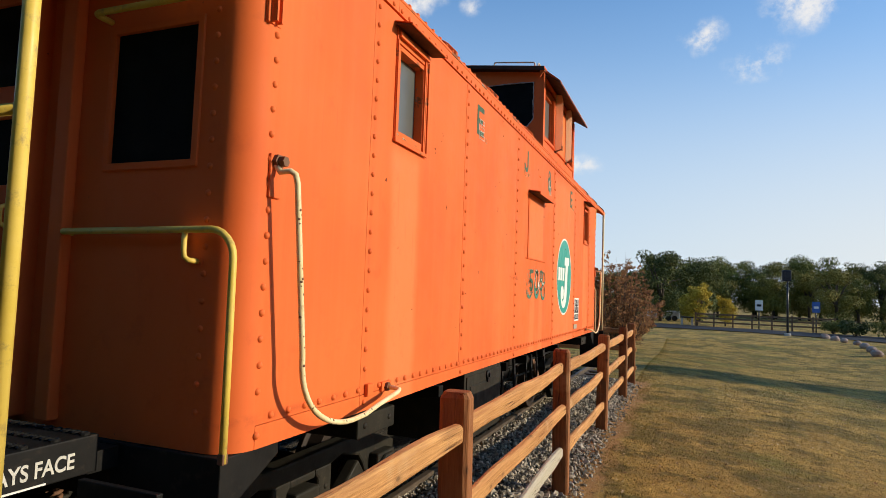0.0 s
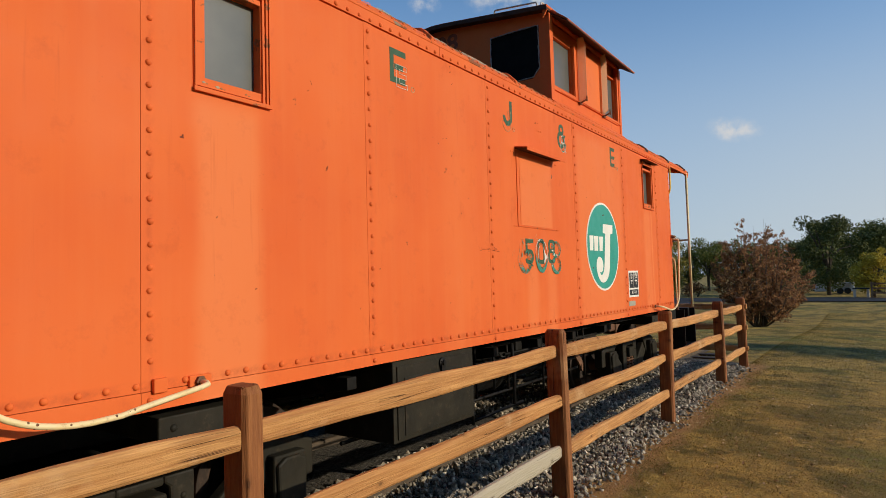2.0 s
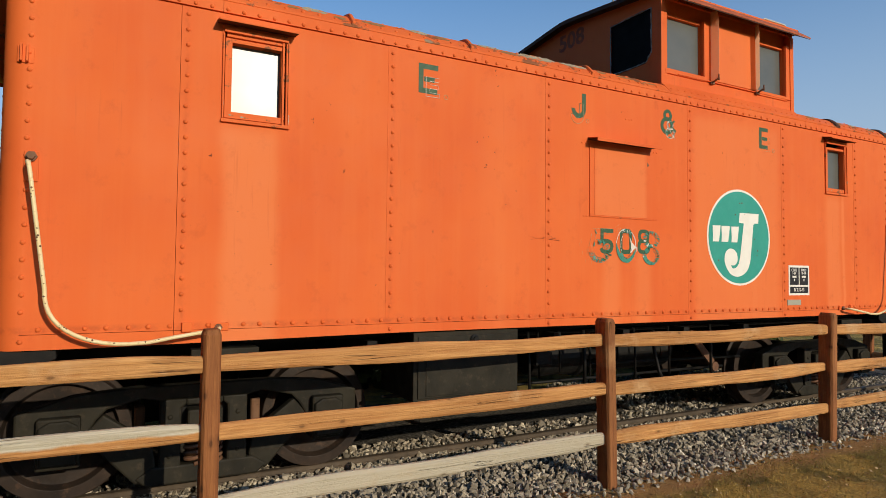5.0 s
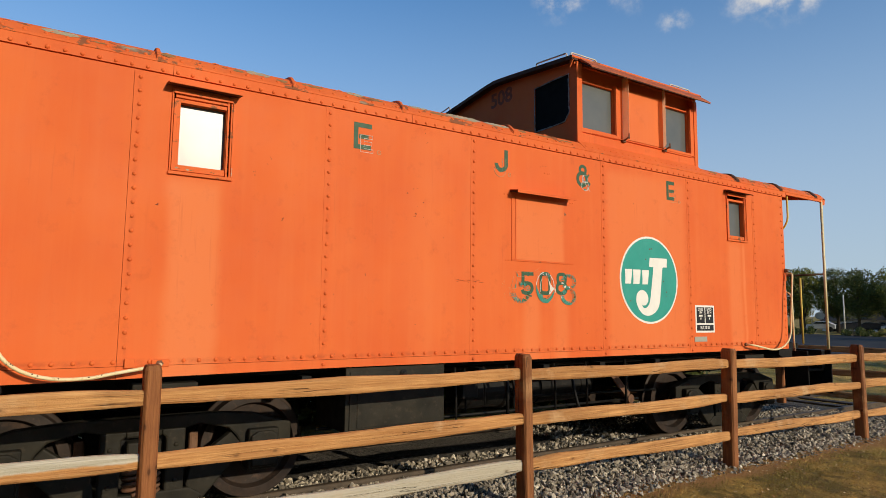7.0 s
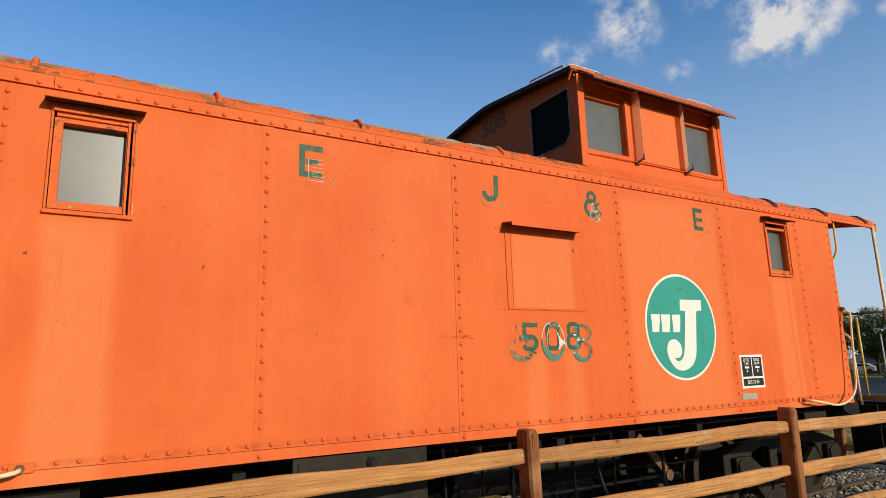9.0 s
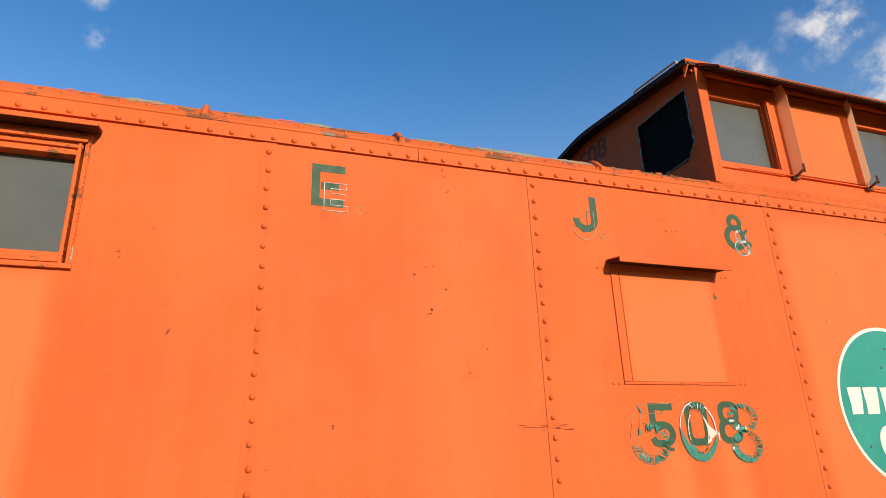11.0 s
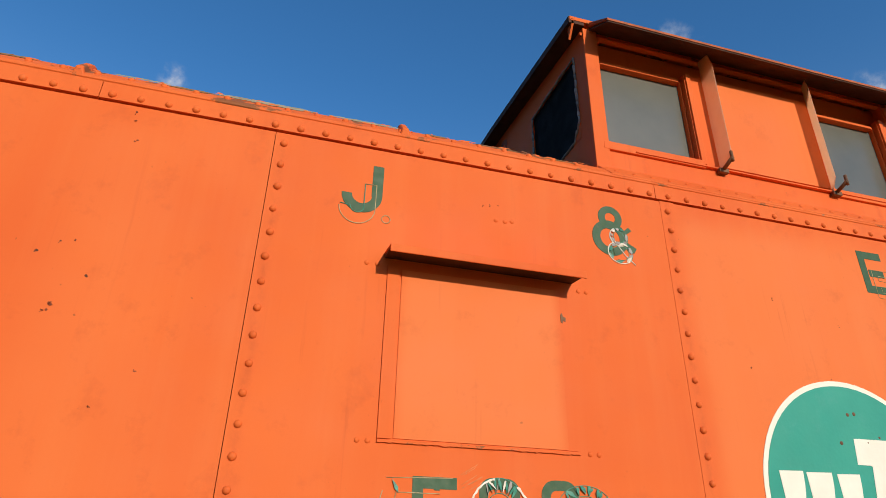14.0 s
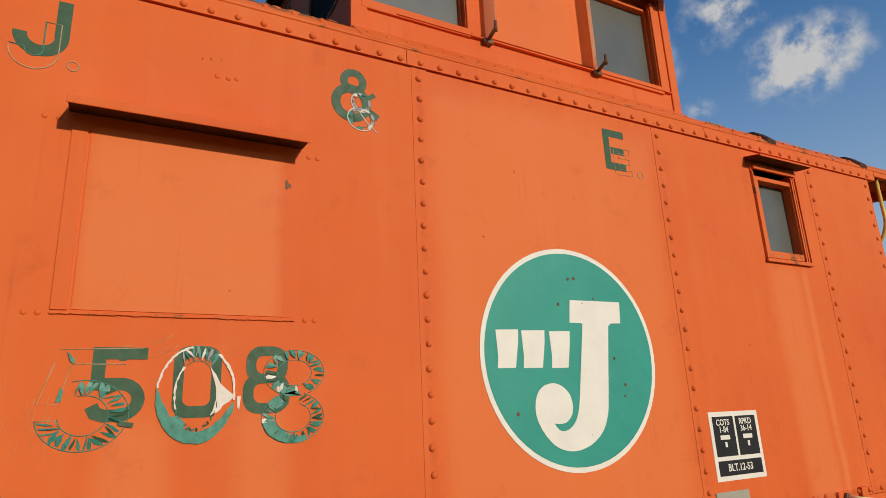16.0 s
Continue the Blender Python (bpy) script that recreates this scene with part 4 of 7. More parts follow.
# chipped and rusted spots in the side paint: along the side, height, size
for y, z, size in ((5.106, 2.573, 0.011), (5.098, 2.548, 0.007), (5.085, 2.546, 0.005), (4.628, 2.020, 0.010), (3.930, 2.423, 0.011), (3.920, 2.410, 0.008), (3.825, 2.877, 0.009), (3.795, 2.828, 0.005), (3.695, 2.758, 0.008), (3.700, 2.735, 0.006),
                   (6.575, 3.195, 0.006), (6.610, 3.203, 0.005), (6.545, 3.188, 0.005), (5.185, 3.333, 0.009), (5.192, 3.306, 0.006), (5.216, 3.222, 0.008), (5.120, 2.799, 0.005), (4.534, 2.320, 0.005), (5.393, 2.384, 0.005), (5.293, 2.267, 0.006), (5.109, 1.614, 0.006),
                   (3.438, 1.757, 0.006), (3.201, 1.830, 0.005), (3.049, 2.442, 0.011), (3.216, 2.093, 0.006), (7.167, 1.520, 0.008), (4.359, 1.854, 0.005), (7.73, 2.62, 0.006), (8.14, 2.60, 0.007), (7.92, 2.95, 0.005), (8.26, 2.86, 0.005)):
    m = Mesh()
    for _ in range(3):
        u, w, g = y + rng.gauss(0, 0.5) * size, z + rng.gauss(0, 0.6) * size, size * rng.uniform(0.25, 0.6)
        m.prism([(u + g * rng.uniform(0.3, 1.3) * math.cos(k * 0.785), w + g * rng.uniform(0.3, 1.3) * math.sin(k * 0.785)) for k in range(8)], "x", SIDE - 0.001, SIDE + 0.0022)
    part("chip", m, SPOT, caboose, "small rusty chip in the side paint")
m = Mesh()
for k in range(26):
    y, z = rng.uniform(5.49, 5.82), 2.008 + rng.gauss(0, 0.009)
    long_ = rng.uniform(0.008, 0.05)
    m.prism([(y, z), (y + long_, z + rng.uniform(-0.003, 0.003)), (y + long_ * 0.6, z + rng.uniform(0.0006, 0.0015))], "x", SIDE, SIDE + 0.0024 + (0.002 if y > 5.68 else 0))
part("scratch", m, SPOT, caboose, "short level scratches across the seam", kind="stuff")

# plated-over hatch
H0, H1, HZ0, HZ1 = 6.165, 6.905, 2.225, 2.90
hatch = part("hatch", Mesh().box(SIDE, SIDE + 0.004, H0 + 0.055, H1 - 0.045, HZ0 + 0.012, HZ1 - 0.05), HATCH, caboose, "paler orange plate over a closed side opening")
left = ragged(HZ0 + 0.010, HZ1 - 0.04, H0 + 0.045, 0.004, 0.02)
part("hatch_edge", Mesh().prism([(H0, HZ0 + 0.010), (H0, HZ1 - 0.04)] + [(y, z) for z, y in reversed(left)], "x", SIDE, SIDE + 0.007), PAINT, hatch)
right = ragged(HZ0 + 0.010, HZ1 - 0.04, H1 - 0.004, 0.005, 0.02)
part("hatch_edge", Mesh().prism([(y, z) for z, y in right] + [(H1 - 0.05, HZ1 - 0.04), (H1 - 0.05, HZ0 + 0.010)], "x", SIDE, SIDE + 0.0025), PAINT, hatch)
low_ = ragged(H0, H1, HZ0 - 0.003, 0.0022, 0.009)
part("hatch_edge", Mesh().prism(low_ + [(H1, HZ0 + 0.006), (H0, HZ0 + 0.006)], "x", SIDE, SIDE + 0.008), WORN, hatch)
m = Mesh().prism([(6.862, 2.720), (6.870, 2.715), (6.872, 2.728), (6.882, 2.722), (6.884, 2.740), (6.874, 2.742), (6.868, 2.758), (6.862, 2.750)], "x", SIDE, SIDE + 0.0042)
part("chip", m, RUST, hatch, "dark chipped spot at the hatch edge")
m = Mesh().prism([(SIDE + 0.002, HZ1 + 0.014), (SIDE + 0.125, HZ1 - 0.006), (SIDE + 0.125, HZ1 - 0.036), (SIDE + 0.119, HZ1 - 0.036), (SIDE + 0.118, HZ1 - 0.013), (SIDE + 0.002, HZ1 + 0.006)], "y", H0 - 0.016, H1 + 0.020)
part("drip_hood", m, TRIM, hatch, "orange drip hood above the hatch", 0.002)
# same dark sheet under the hatch hood, painted in as shade
part("hood_lining", Mesh().prism([(SIDE + 0.002, HZ1 + 0.002), (SIDE + 0.117, HZ1 - 0.017), (SIDE + 0.117, HZ1 - 0.022), (SIDE + 0.002, HZ1 - 0.010)], "y", H0 - 0.014, H1 + 0.018), SHADERUST, hatch, "dark sheet under the hood, coloured as its shade")
m = Mesh()
for y, z in ((6.10, 2.225), (6.135, 2.225), (6.945, 2.228), (6.98, 2.228), (6.085, 2.862), (6.125, 2.862), (6.95, 2.862), (6.985, 2.862), (6.64, 3.13), (6.67, 3.135), (6.60, 3.13)):
    m.dome((SIDE, y, z), (1, 0, 0), 0.010, 0.5)
part("screw_head", m, WORN, hatch, kind="stuff")

# the round sign: teal disc, pale ring and plain pale shapes
CY, CZ, CR = 8.165, 2.11, 0.492


def disc(cy, cz, ry, rz, x0, x1, seg=64):
    return Mesh().prism([(cy + ry * math.cos(2 * math.pi * k / seg), cz + rz * math.sin(2 * math.pi * k / seg)) for k in range(seg)], "x", x0, x1)


sign = part("round_sign", disc(CY, CZ, CR, CR, SIDE, SIDE + 0.0025), WHITE, caboose, "round teal painted emblem with pale rim")
part("disc", disc(CY, CZ, CR - 0.022, CR - 0.022, SIDE + 0.002, SIDE + 0.004), TEAL, sign, "teal disc")
SX = (SIDE + 0.004, SIDE + 0.0055)
part("mark", Mesh().prism([(8.168, 2.362), (8.470, 2.366), (8.462, 2.264), (8.400, 2.262), (8.385, 2.250), (8.240, 2.246), (8.222, 2.258), (8.155, 2.258)], "x", *SX), WHITE, sign, "plain pale slab")
sweep = [(8.23, 2.258), (8.385, 2.262), (8.355, 2.05), (8.338, 1.93), (8.325, 1.86), (8.295, 1.795), (8.245, 1.748), (8.18, 1.718), (8.105, 1.708), (8.03, 1.728), (7.975, 1.775), (7.938, 1.835), (7.928, 1.885), (7.94, 1.94), (7.975, 1.978), (8.03, 1.992), (8.08, 1.978), (8.115, 1.945), (8.128, 1.90), (8.12, 1.86), (8.09, 1.83), (8.055, 1.822), (8.02, 1.825),
         (8.045, 1.798), (8.075, 1.792), (8.11, 1.805), (8.14, 1.835), (8.158, 1.875), (8.172, 1.93)]


def rounded(loop, hard=(), k=5):
    """A closed loop of points drawn as a smooth curve; the points named in hard stay corners."""
    out, n = [], len(loop)
    for i in range(n):
        p0, p1, p2, p3 = (Vector(loop[(i + j) % n]) for j in (-1, 0, 1, 2))
        p0 = p1 if i in hard else p0
        p3 = p2 if (i + 1) % n in hard else p3
        for j in range(k):
            t = j / k
            q = 0.5 * (2 * p1 + (p2 - p0) * t + (2 * p0 - 5 * p1 + 4 * p2 - p3) * t * t + (3 * p1 - p0 - 3 * p2 + p3) * t ** 3)
            out.append(tuple(q))
    return out


sweep = rounded(sweep, (0, 1, 22, 28))
part("mark", Mesh().prism(sweep, "x", SX[0] + 0.0003, SX[1] + 0.0003), WHITE, sign, "plain pale curl")
for y0, y1 in ((7.755, 7.87), (7.885, 8.01), (8.035, 8.15)):
    part("mark", Mesh().prism([(y0, 2.216), (y1, 2.220), (y1 - 0.005, 2.165), (y1 - 0.025, 2.058), (y0, 2.056), (y0 + 0.005, 2.11)], "x", *SX), WHITE, sign, "small plain pale block")
m = Mesh()
for y, z in ((8.17, 2.46), (8.205, 2.465), (8.31, 2.375), (8.10, 2.34), (8.40, 2.10), (8.45, 1.98), (8.44, 1.93), (8.22, 1.77), (7.84, 1.87), (8.24, 2.35)):
    m.dome((SIDE + 0.004, y, z), (1, 0, 0), rng.uniform(0.005, 0.009), 0.3)
part("rust_chip", m, RUST, sign, "small rusty chips", kind="stuff")

# faded green marks along the top, each with the outline of an older one
TX = (SIDE, SIDE + 0.0016)


def bracket(y, z, w, h, t):
    return Mesh().prism([(y, z), (y + w, z), (y + w, z - t), (y + t, z - t), (y + t, z - h + t), (y + w * 0.96, z - h + t), (y + w * 0.96, z - h), (y, z - h)], "x", *TX)


def arc(cy, cz, r, t, a0, a1, seg=24, flat=1.0):
    pts = [(cy + flat * rr * math.cos(radians(a0 + (a1 - a0) * k / seg)), cz + rr * math.sin(radians(a0 + (a1 - a0) * k / seg))) for rr, ks in ((r, range(seg + 1)), (r - t, range(seg, -1, -1))) for k in ks]
    return pts


def wire(points, r=0.0022, close=False):
    pts = [(SIDE + 0.001, y, z) for y, z in points]
    return Mesh().tube(pts + (pts[:1] if close else []), r, 5)


for y in (4.50, 8.50):
    k = part("painted_mark", bracket(y, 3.29, 0.165 if y < 5 else 0.145, 0.225, 0.040), GREEN, caboose, "faded green painted bracket-shaped mark")
    part("bar", Mesh().box(*TX, y + 0.046, y + 0.135, 3.155, 3.192), GREEN, k)
    part("old_outline", wire([(y + 0.062, 3.192), (y + 0.172, 3.192), (y + 0.172, 3.162), (y + 0.094, 3.162), (y + 0.094, 3.136), (y + 0.166, 3.136), (y + 0.166, 3.106), (y + 0.094, 3.106), (y + 0.094, 3.074), (y + 0.178, 3.074), (y + 0.178, 3.044), (y + 0.062, 3.044)], 0.0026 if y < 5 else 0.0016, close=True), PALEVINYL if y < 5 else OUTLINE, k, "thin outline of older lettering")
    part("old_outline", wire(arc(y + 0.235, 3.06, 0.018, 0.0, 0, 360, 12)[:13]), OUTLINE, k)
k = part("painted_mark", Mesh().prism([(6.082, 3.29), (6.125, 3.29), (6.125, 3.15)] + arc(6.045, 3.15, 0.080, 0.040, 0, -180, 18)[1:-1] + [(6.082, 3.15)], "x", *TX), GREEN, caboose, "faded green painted hook-shaped mark")
part("old_outline", wire([(6.055, 3.20), (6.10, 3.20), (6.10, 3.09)] + arc(6.03, 3.09, 0.07, 0.0, 0, -180, 12)[1:13], close=False), OUTLINE, k)
part("old_outline", wire([(6.055, 3.20), (6.055, 3.10)] + arc(6.03, 3.095, 0.027, 0.0, 0, -180, 10)[1:11] + [(5.962, 3.10)]), VINYL, k)
part("old_outline", wire(arc(6.145, 3.055, 0.017, 0.0, 0, 360, 12)[:13]), OUTLINE, k)
m = Mesh().prism(arc(7.135, 3.235, 0.058, 0.033, -80, 279, 28), "x", *TX)
m.prism(arc(7.125, 3.135, 0.085, 0.038, -80, 279, 32), "x", SIDE, SIDE + 0.0019)
m.prism([(7.19, 3.10), (7.235, 3.075), (7.25, 3.10), (7.205, 3.125)], "x", *TX)
m.prism([(7.20, 3.16), (7.235, 3.185), (7.22, 3.20), (7.19, 3.175)], "x", *TX)
k = part("painted_mark", m, GREEN, caboose, "faded green painted double-ring mark")
AMP = k

# number: green digits under shreds of an older, larger film set
num = part("number_ground", Mesh().box(SIDE, SIDE + 0.0012, 6.365, 6.385, 2.082, 2.092), GREEN, caboose, "painted number with shreds of an older set")


def round_box(y0, y1, z0, z1, r, n=6):
    out = []
    for cy, cz, a in ((y1 - r, z1 - r, 0), (y0 + r, z1 - r, 90), (y0 + r, z0 + r, 180), (y1 - r, z0 + r, 270)):
        out += [(cy + r * math.cos(radians(a + 90 * k / n)), cz + r * math.sin(radians(a + 90 * k / n))) for k in range(n + 1)]
    return out


def band_mesh(m, outer, inner, x0, x1, closed=True):
    """A flat painted stroke between two matching rows of points."""
    n = len(outer)
    v = [(x1, y, z) for y, z in outer] + [(x1, y, z) for y, z in inner] + [(x0, y, z) for y, z in outer] + [(x0, y, z) for y, z in inner]
    f = []
    for i in range(n if closed else n - 1):
        j = (i + 1) % n
        f += [(i, j, n + j, n + i), (2 * n + i, 2 * n + j, j, i), (n + i, n + j, 3 * n + j, 3 * n + i)]
    return m.add(v, f)


def stroke(m, points, w, x0, x1):
    """A painted stroke of width w along points."""
    pts = [Vector(p) for p in points]
    rows = [[], []]
    for i, p in enumerate(pts):
        d0 = (pts[i] - pts[i - 1]).normalized() if i else (pts[1] - pts[0]).normalized()
        d1 = (pts[i + 1] - pts[i]).normalized() if i + 1 < len(pts) else d0
        d = (d0 + d1).normalized()
        k = w / 2 / max(0.5, d.dot(d0))
        side = Vector((-d.y, d.x))
        rows[0].append(tuple(p + side * k))
        rows[1].append(tuple(p - side * k))
    return band_mesh(m, *rows, x0, x1, False)


DX = (SIDE, SIDE + 0.0016)
bowl = [(6.374 + 0.052 * math.sin(radians(a)), 1.965 + 0.047 * math.cos(radians(a))) for a in range(0, 181, 15)]
part("digit", stroke(Mesh(), [(6.444, 2.105), (6.311, 2.105), (6.311, 2.012)] + bowl + [(6.335, 1.918), (6.312, 1.926), (6.300, 1.948)], 0.037, *DX), GREEN, num, "dark green painted digit")
part("digit", band_mesh(Mesh(), round_box(6.522, 6.668, 1.903, 2.130, 0.046), round_box(6.553, 6.637, 1.940, 2.094, 0.022), *DX), GREEN, num, "dark green painted digit")
m = band_mesh(Mesh(), round_box(6.747, 6.887, 2.008, 2.133, 0.050), round_box(6.780, 6.854, 2.040, 2.100, 0.024), *DX)
band_mesh(m, round_box(6.739, 6.896, 1.909, 2.040, 0.052), round_box(6.774, 6.861, 1.943, 2.008, 0.026), SIDE, SIDE + 0.0014)
part("digit", m, GREEN, num, "dark green painted digit")


def slivers(cy, cz, r, t, a0, a1, mats, n, flat=1.0, under=None, tin=None, thick=(0.55, 1.05), rim=True):
    """Curled lens-shaped shreds left of a curved stroke, with its thin edges; r and t are upright, flat stretches along y."""
    under = under or num
    groups = {}
    ri, fi = r - t, (flat * r - (tin or t)) / (r - t)

    def at(u, a):
        return cy + (flat * r + (fi * ri - flat * r) * u) * math.cos(a), cz + (r + (ri - r) * u) * math.sin(a)
    for k in range(n):
        a = radians(a0 + (a1 - a0) * (k + rng.uniform(0.1, 0.9)) / n)
        da = radians(abs(a1 - a0) / n) * rng.uniform(*thick)
        lean = rng.uniform(-0.16, 0.16)
        u0, u1 = rng.uniform(0.0, 0.15), rng.uniform(0.75, 1.0)
        mat = mats[rng.randrange(len(mats))]
        g = groups.setdefault(mat.name, (mat, Mesh()))[1]
        x, rise = SIDE + 0.0022, rng.uniform(0.002, 0.007)
        pts = [(at(u0, a + lean * 0.6 - da * 0.2), 0), (at(u0 * 0.7 + u1 * 0.3, a - da / 2), rise * 0.2), (at(u1, a - lean - da * 0.1), rise * 0.5),
               (at(u1, a - lean + da * 0.15), rise * 0.8), (at(u0 * 0.5 + u1 * 0.5, a + da / 2), rise), (at(u0, a + lean * 0.6 + da * 0.3), rise * 0.3)]
        g.add([(x + up, p[0], p[1]) for p, up in pts], [(0, 1, 4, 5), (1, 2, 3, 4)])
    for mat, g in groups.values():
        part("film_shred", g, mat, under, "cracked shreds of old film", kind="stuff")
    if rim:
        for u in (0, 1):
            part("old_outline", wire([at(u, radians(a0 + (a1 - a0) * k / 30)) for k in range(31)], 0.0015), VINYL, under)


def film(points, mat, label="", rim=True):
    """A flat remnant of film with a torn dark edge."""
    pts = [(y + rng.uniform(-0.002, 0.002), z + rng.uniform(-0.002, 0.002)) for y, z in points]
    up = rng.uniform(0.0, 0.004)
    ob = part("film_shred", Mesh().prism(pts, "x", SIDE + 0.002 + up, SIDE + 0.0032 + up), mat, num, label)
    return ob


# the ampersand-like mark carries thin pale remnants
for cz, r, fl in ((3.145, 0.044, 1.0), (3.070, 0.052, 1.15)):
    slivers(7.168, cz, r, 0.016, -110, 215, (PALEVINYL, CAULK, CAULK, VINYL), 9, fl, AMP, 0.018, (0.7, 1.2))
    part("old_outline", wire([(7.168 + fl * r * math.cos(radians(a)), cz + r * math.sin(radians(a))) for a in range(120, 330, 15)], 0.0028), PALEVINYL, AMP)
part("old_outline", wire([(7.14, 3.13), (7.19, 3.06), (7.235, 3.02)], 0.003), PALEVINYL, AMP)

# lower bowl and stem outline of the large 5
slivers(6.282, 1.921, 0.103, 0.045, -172, 108, (VINYL, VINYL, GREEN, VINYL), 30, 1.18, None, 0.056)
for pts in ([(6.195, 2.075), (6.160, 1.955), (6.212, 1.955), (6.240, 2.072), (6.385, 2.072)], [(6.205, 2.115), (6.43, 2.122)], [(6.160, 1.908), (6.214, 1.908), (6.220, 1.892)]):
    part("old_outline", wire(pts, 0.0017), OUTLINE, num)
film([(6.226, 2.110), (6.243, 2.088), (6.246, 2.072), (6.234, 2.078)], VINYL)
film([(6.208, 1.963), (6.218, 2.003), (6.226, 1.995), (6.220, 1.963)], VINYL)
film([(6.380, 1.900), (6.420, 1.896), (6.418, 1.880), (6.375, 1.890)], GREEN)
# ring of the large 0
ZC = (6.594, 1.977)


def ring0(a0, a1, u0, u1, n=14):
    out = []
    for u, ks in ((u0, range(n + 1)), (u1, range(n, -1, -1))):
        for k in ks:
            a = radians(a0 + (a1 - a0) * k / n)
            out.append((ZC[0] + (0.121 - 0.057 * u) * math.cos(a), ZC[1] + (0.154 - 0.048 * u) * math.sin(a)))
    return out


foot = [(ZC[0] + (0.121 - 0.057 * u) * math.cos(radians(a)), ZC[1] + (0.154 - 0.048 * u) * math.sin(radians(a)))
        for a, u in [(a, 0.0) for a in range(172, 352, 6)] + [(a, 0.06 + 0.72 * max(0.0, math.sin(radians((a - 172) * 180 / 178))) ** 0.7 + (0.35 if 212 < a < 246 else 0.0)) for a in range(350, 171, -6)]]
film(foot, VINYL, "teal film at the foot of a digit")
film(ring0(98, 172, 0.0, 0.12, 16), PALEVINYL, "pale film edge")
film(ring0(-8, 58, 0.0, 0.13, 14), PALEVINYL)
film(ring0(128, 205, 0.93, 1.03, 16), PALEVINYL)
film(ring0(-42, 28, 0.92, 1.05, 12), PALEVINYL)
film([(6.632, 2.066), (6.650, 2.040), (6.668, 2.008), (6.685, 1.989), (6.712, 1.966), (6.696, 1.950), (6.676, 1.940), (6.668, 1.925), (6.650, 1.912), (6.656, 1.950), (6.653, 2.000)], PALEVINYL, "torn pale flap")
film([(6.722, 1.965), (6.732, 1.968), (6.730, 1.925), (6.722, 1.932)], PALEVINYL)
slivers(6.594, 1.977, 0.154, 0.048, 52, 122, (VINYL, PALEVINYL, VINYL, CAULK), 11, 0.786, None, 0.057)
slivers(6.594, 1.977, 0.118, 0.018, 205, 340, (VINYL, GREEN, VINYL), 14, 0.62, None, 0.012, (0.4, 0.9), False)
# rings of the large 8
slivers(6.912, 2.043, 0.078, 0.034, -62, 168, (VINYL, VINYL, VINYL, GREEN), 20, 1.36, None, 0.046)
slivers(6.912, 2.043, 0.078, 0.034, 168, 285, (VINYL, GREEN, VINYL, PALEVINYL), 8, 1.36, None, 0.046)
slivers(6.910, 1.893, 0.084, 0.036, -150, 70, (VINYL, VINYL, GREEN, VINYL), 22, 1.27, None, 0.046)
slivers(6.910, 1.893, 0.084, 0.036, 105, 210, (VINYL, GREEN, VINYL), 7, 1.27, None, 0.046)
for a0, a1, u1, mat in ((192, 262, 0.9, VINYL), (180, 194, 0.3, PALEVINYL), (118, 150, 0.85, VINYL), (270, 300, 0.5, VINYL)):
    film([(6.910 + (0.106 - 0.046 * u) * math.cos(radians(a)), 1.893 + (0.084 - 0.036 * u) * math.sin(radians(a))) for u, aa in ((0, range(a0, a1 + 1, 7)), (u1, range(a1, a0 - 1, -7))) for a in aa], mat)
film([(6.855, 2.005), (6.868, 2.008), (6.900, 1.975), (6.932, 1.968), (6.925, 1.985), (6.890, 1.962), (6.868, 1.970)], VINYL)
m = Mesh()
for k in range(26):
    y, z = rng.uniform(6.04, 6.22), rng.uniform(1.80, 2.00)
    if k > 15:
        y, z = rng.uniform(6.3, 6.5), rng.uniform(2.08, 2.14)
    d = rng.uniform(0.03, 0.075)
    m.tube([(SIDE + 0.0008, y, z), (SIDE + 0.0008, y + d * 0.15, z + d)] if k <= 15 else [(SIDE + 0.0008, y, z), (SIDE + 0.0008, y + d, z + d * 0.6)], 0.0005, 4)
part("scratch", m, OUTLINE, num, "fine pale scratches", kind="stuff")

# stencil panel
board = part("stencil_panel", Mesh().box(SIDE, SIDE + 0.002, 8.975, 9.345, 1.512, 1.838), WHITE, caboose, "white maintenance stencil panel with black fields")
for a, b, z0, z1 in ((8.998, 9.152, 1.625, 1.815), (9.168, 9.322, 1.625, 1.815), (8.998, 9.322, 1.535, 1.605)):
    part("black_field", Mesh().box(SIDE + 0.002, SIDE + 0.0034, a, b, z0, z1), PLATEBLACK, board)
for text, y, z, size in (("COTS", 9.070, 1.785, 0.041), ("1-84", 9.070, 1.751, 0.041), ("RPKD", 9.240, 1.787, 0.041), ("36-14", 9.240, 1.753, 0.041), ("BLT.12-53", 9.155, 1.570, 0.048)):
    lettering("stencil_text", text, WHITE, board, size, (SIDE + 0.0042, y, z), ON_SIDE, 0.92, 0.0006, 0.0006)
for y in (9.075, 9.245):
    part("stencil_bar", Mesh().box(SIDE + 0.0034, SIDE + 0.0044, y - 0.036, y + 0.034, 1.704, 1.725), WHITE, board)
    part("stencil_bar", Mesh().box(SIDE + 0.0034, SIDE + 0.0044, y - 0.008, y + 0.008, 1.668, 1.692), WHITE, board)
part("grey_plate", Mesh().box(SIDE, SIDE + 0.006, 8.945, 9.185, 1.405, 1.465), GREYPLATE, caboose, "small grey metal plate", 0.002)

# ---- cupola ----
CX, C0, C1, CTOP = -1.605, 7.165, 9.262, 4.44
CW1, CW2 = (7.240, 7.770, 3.745, 4.285), (8.630, 9.120, 3.735, 4.275)
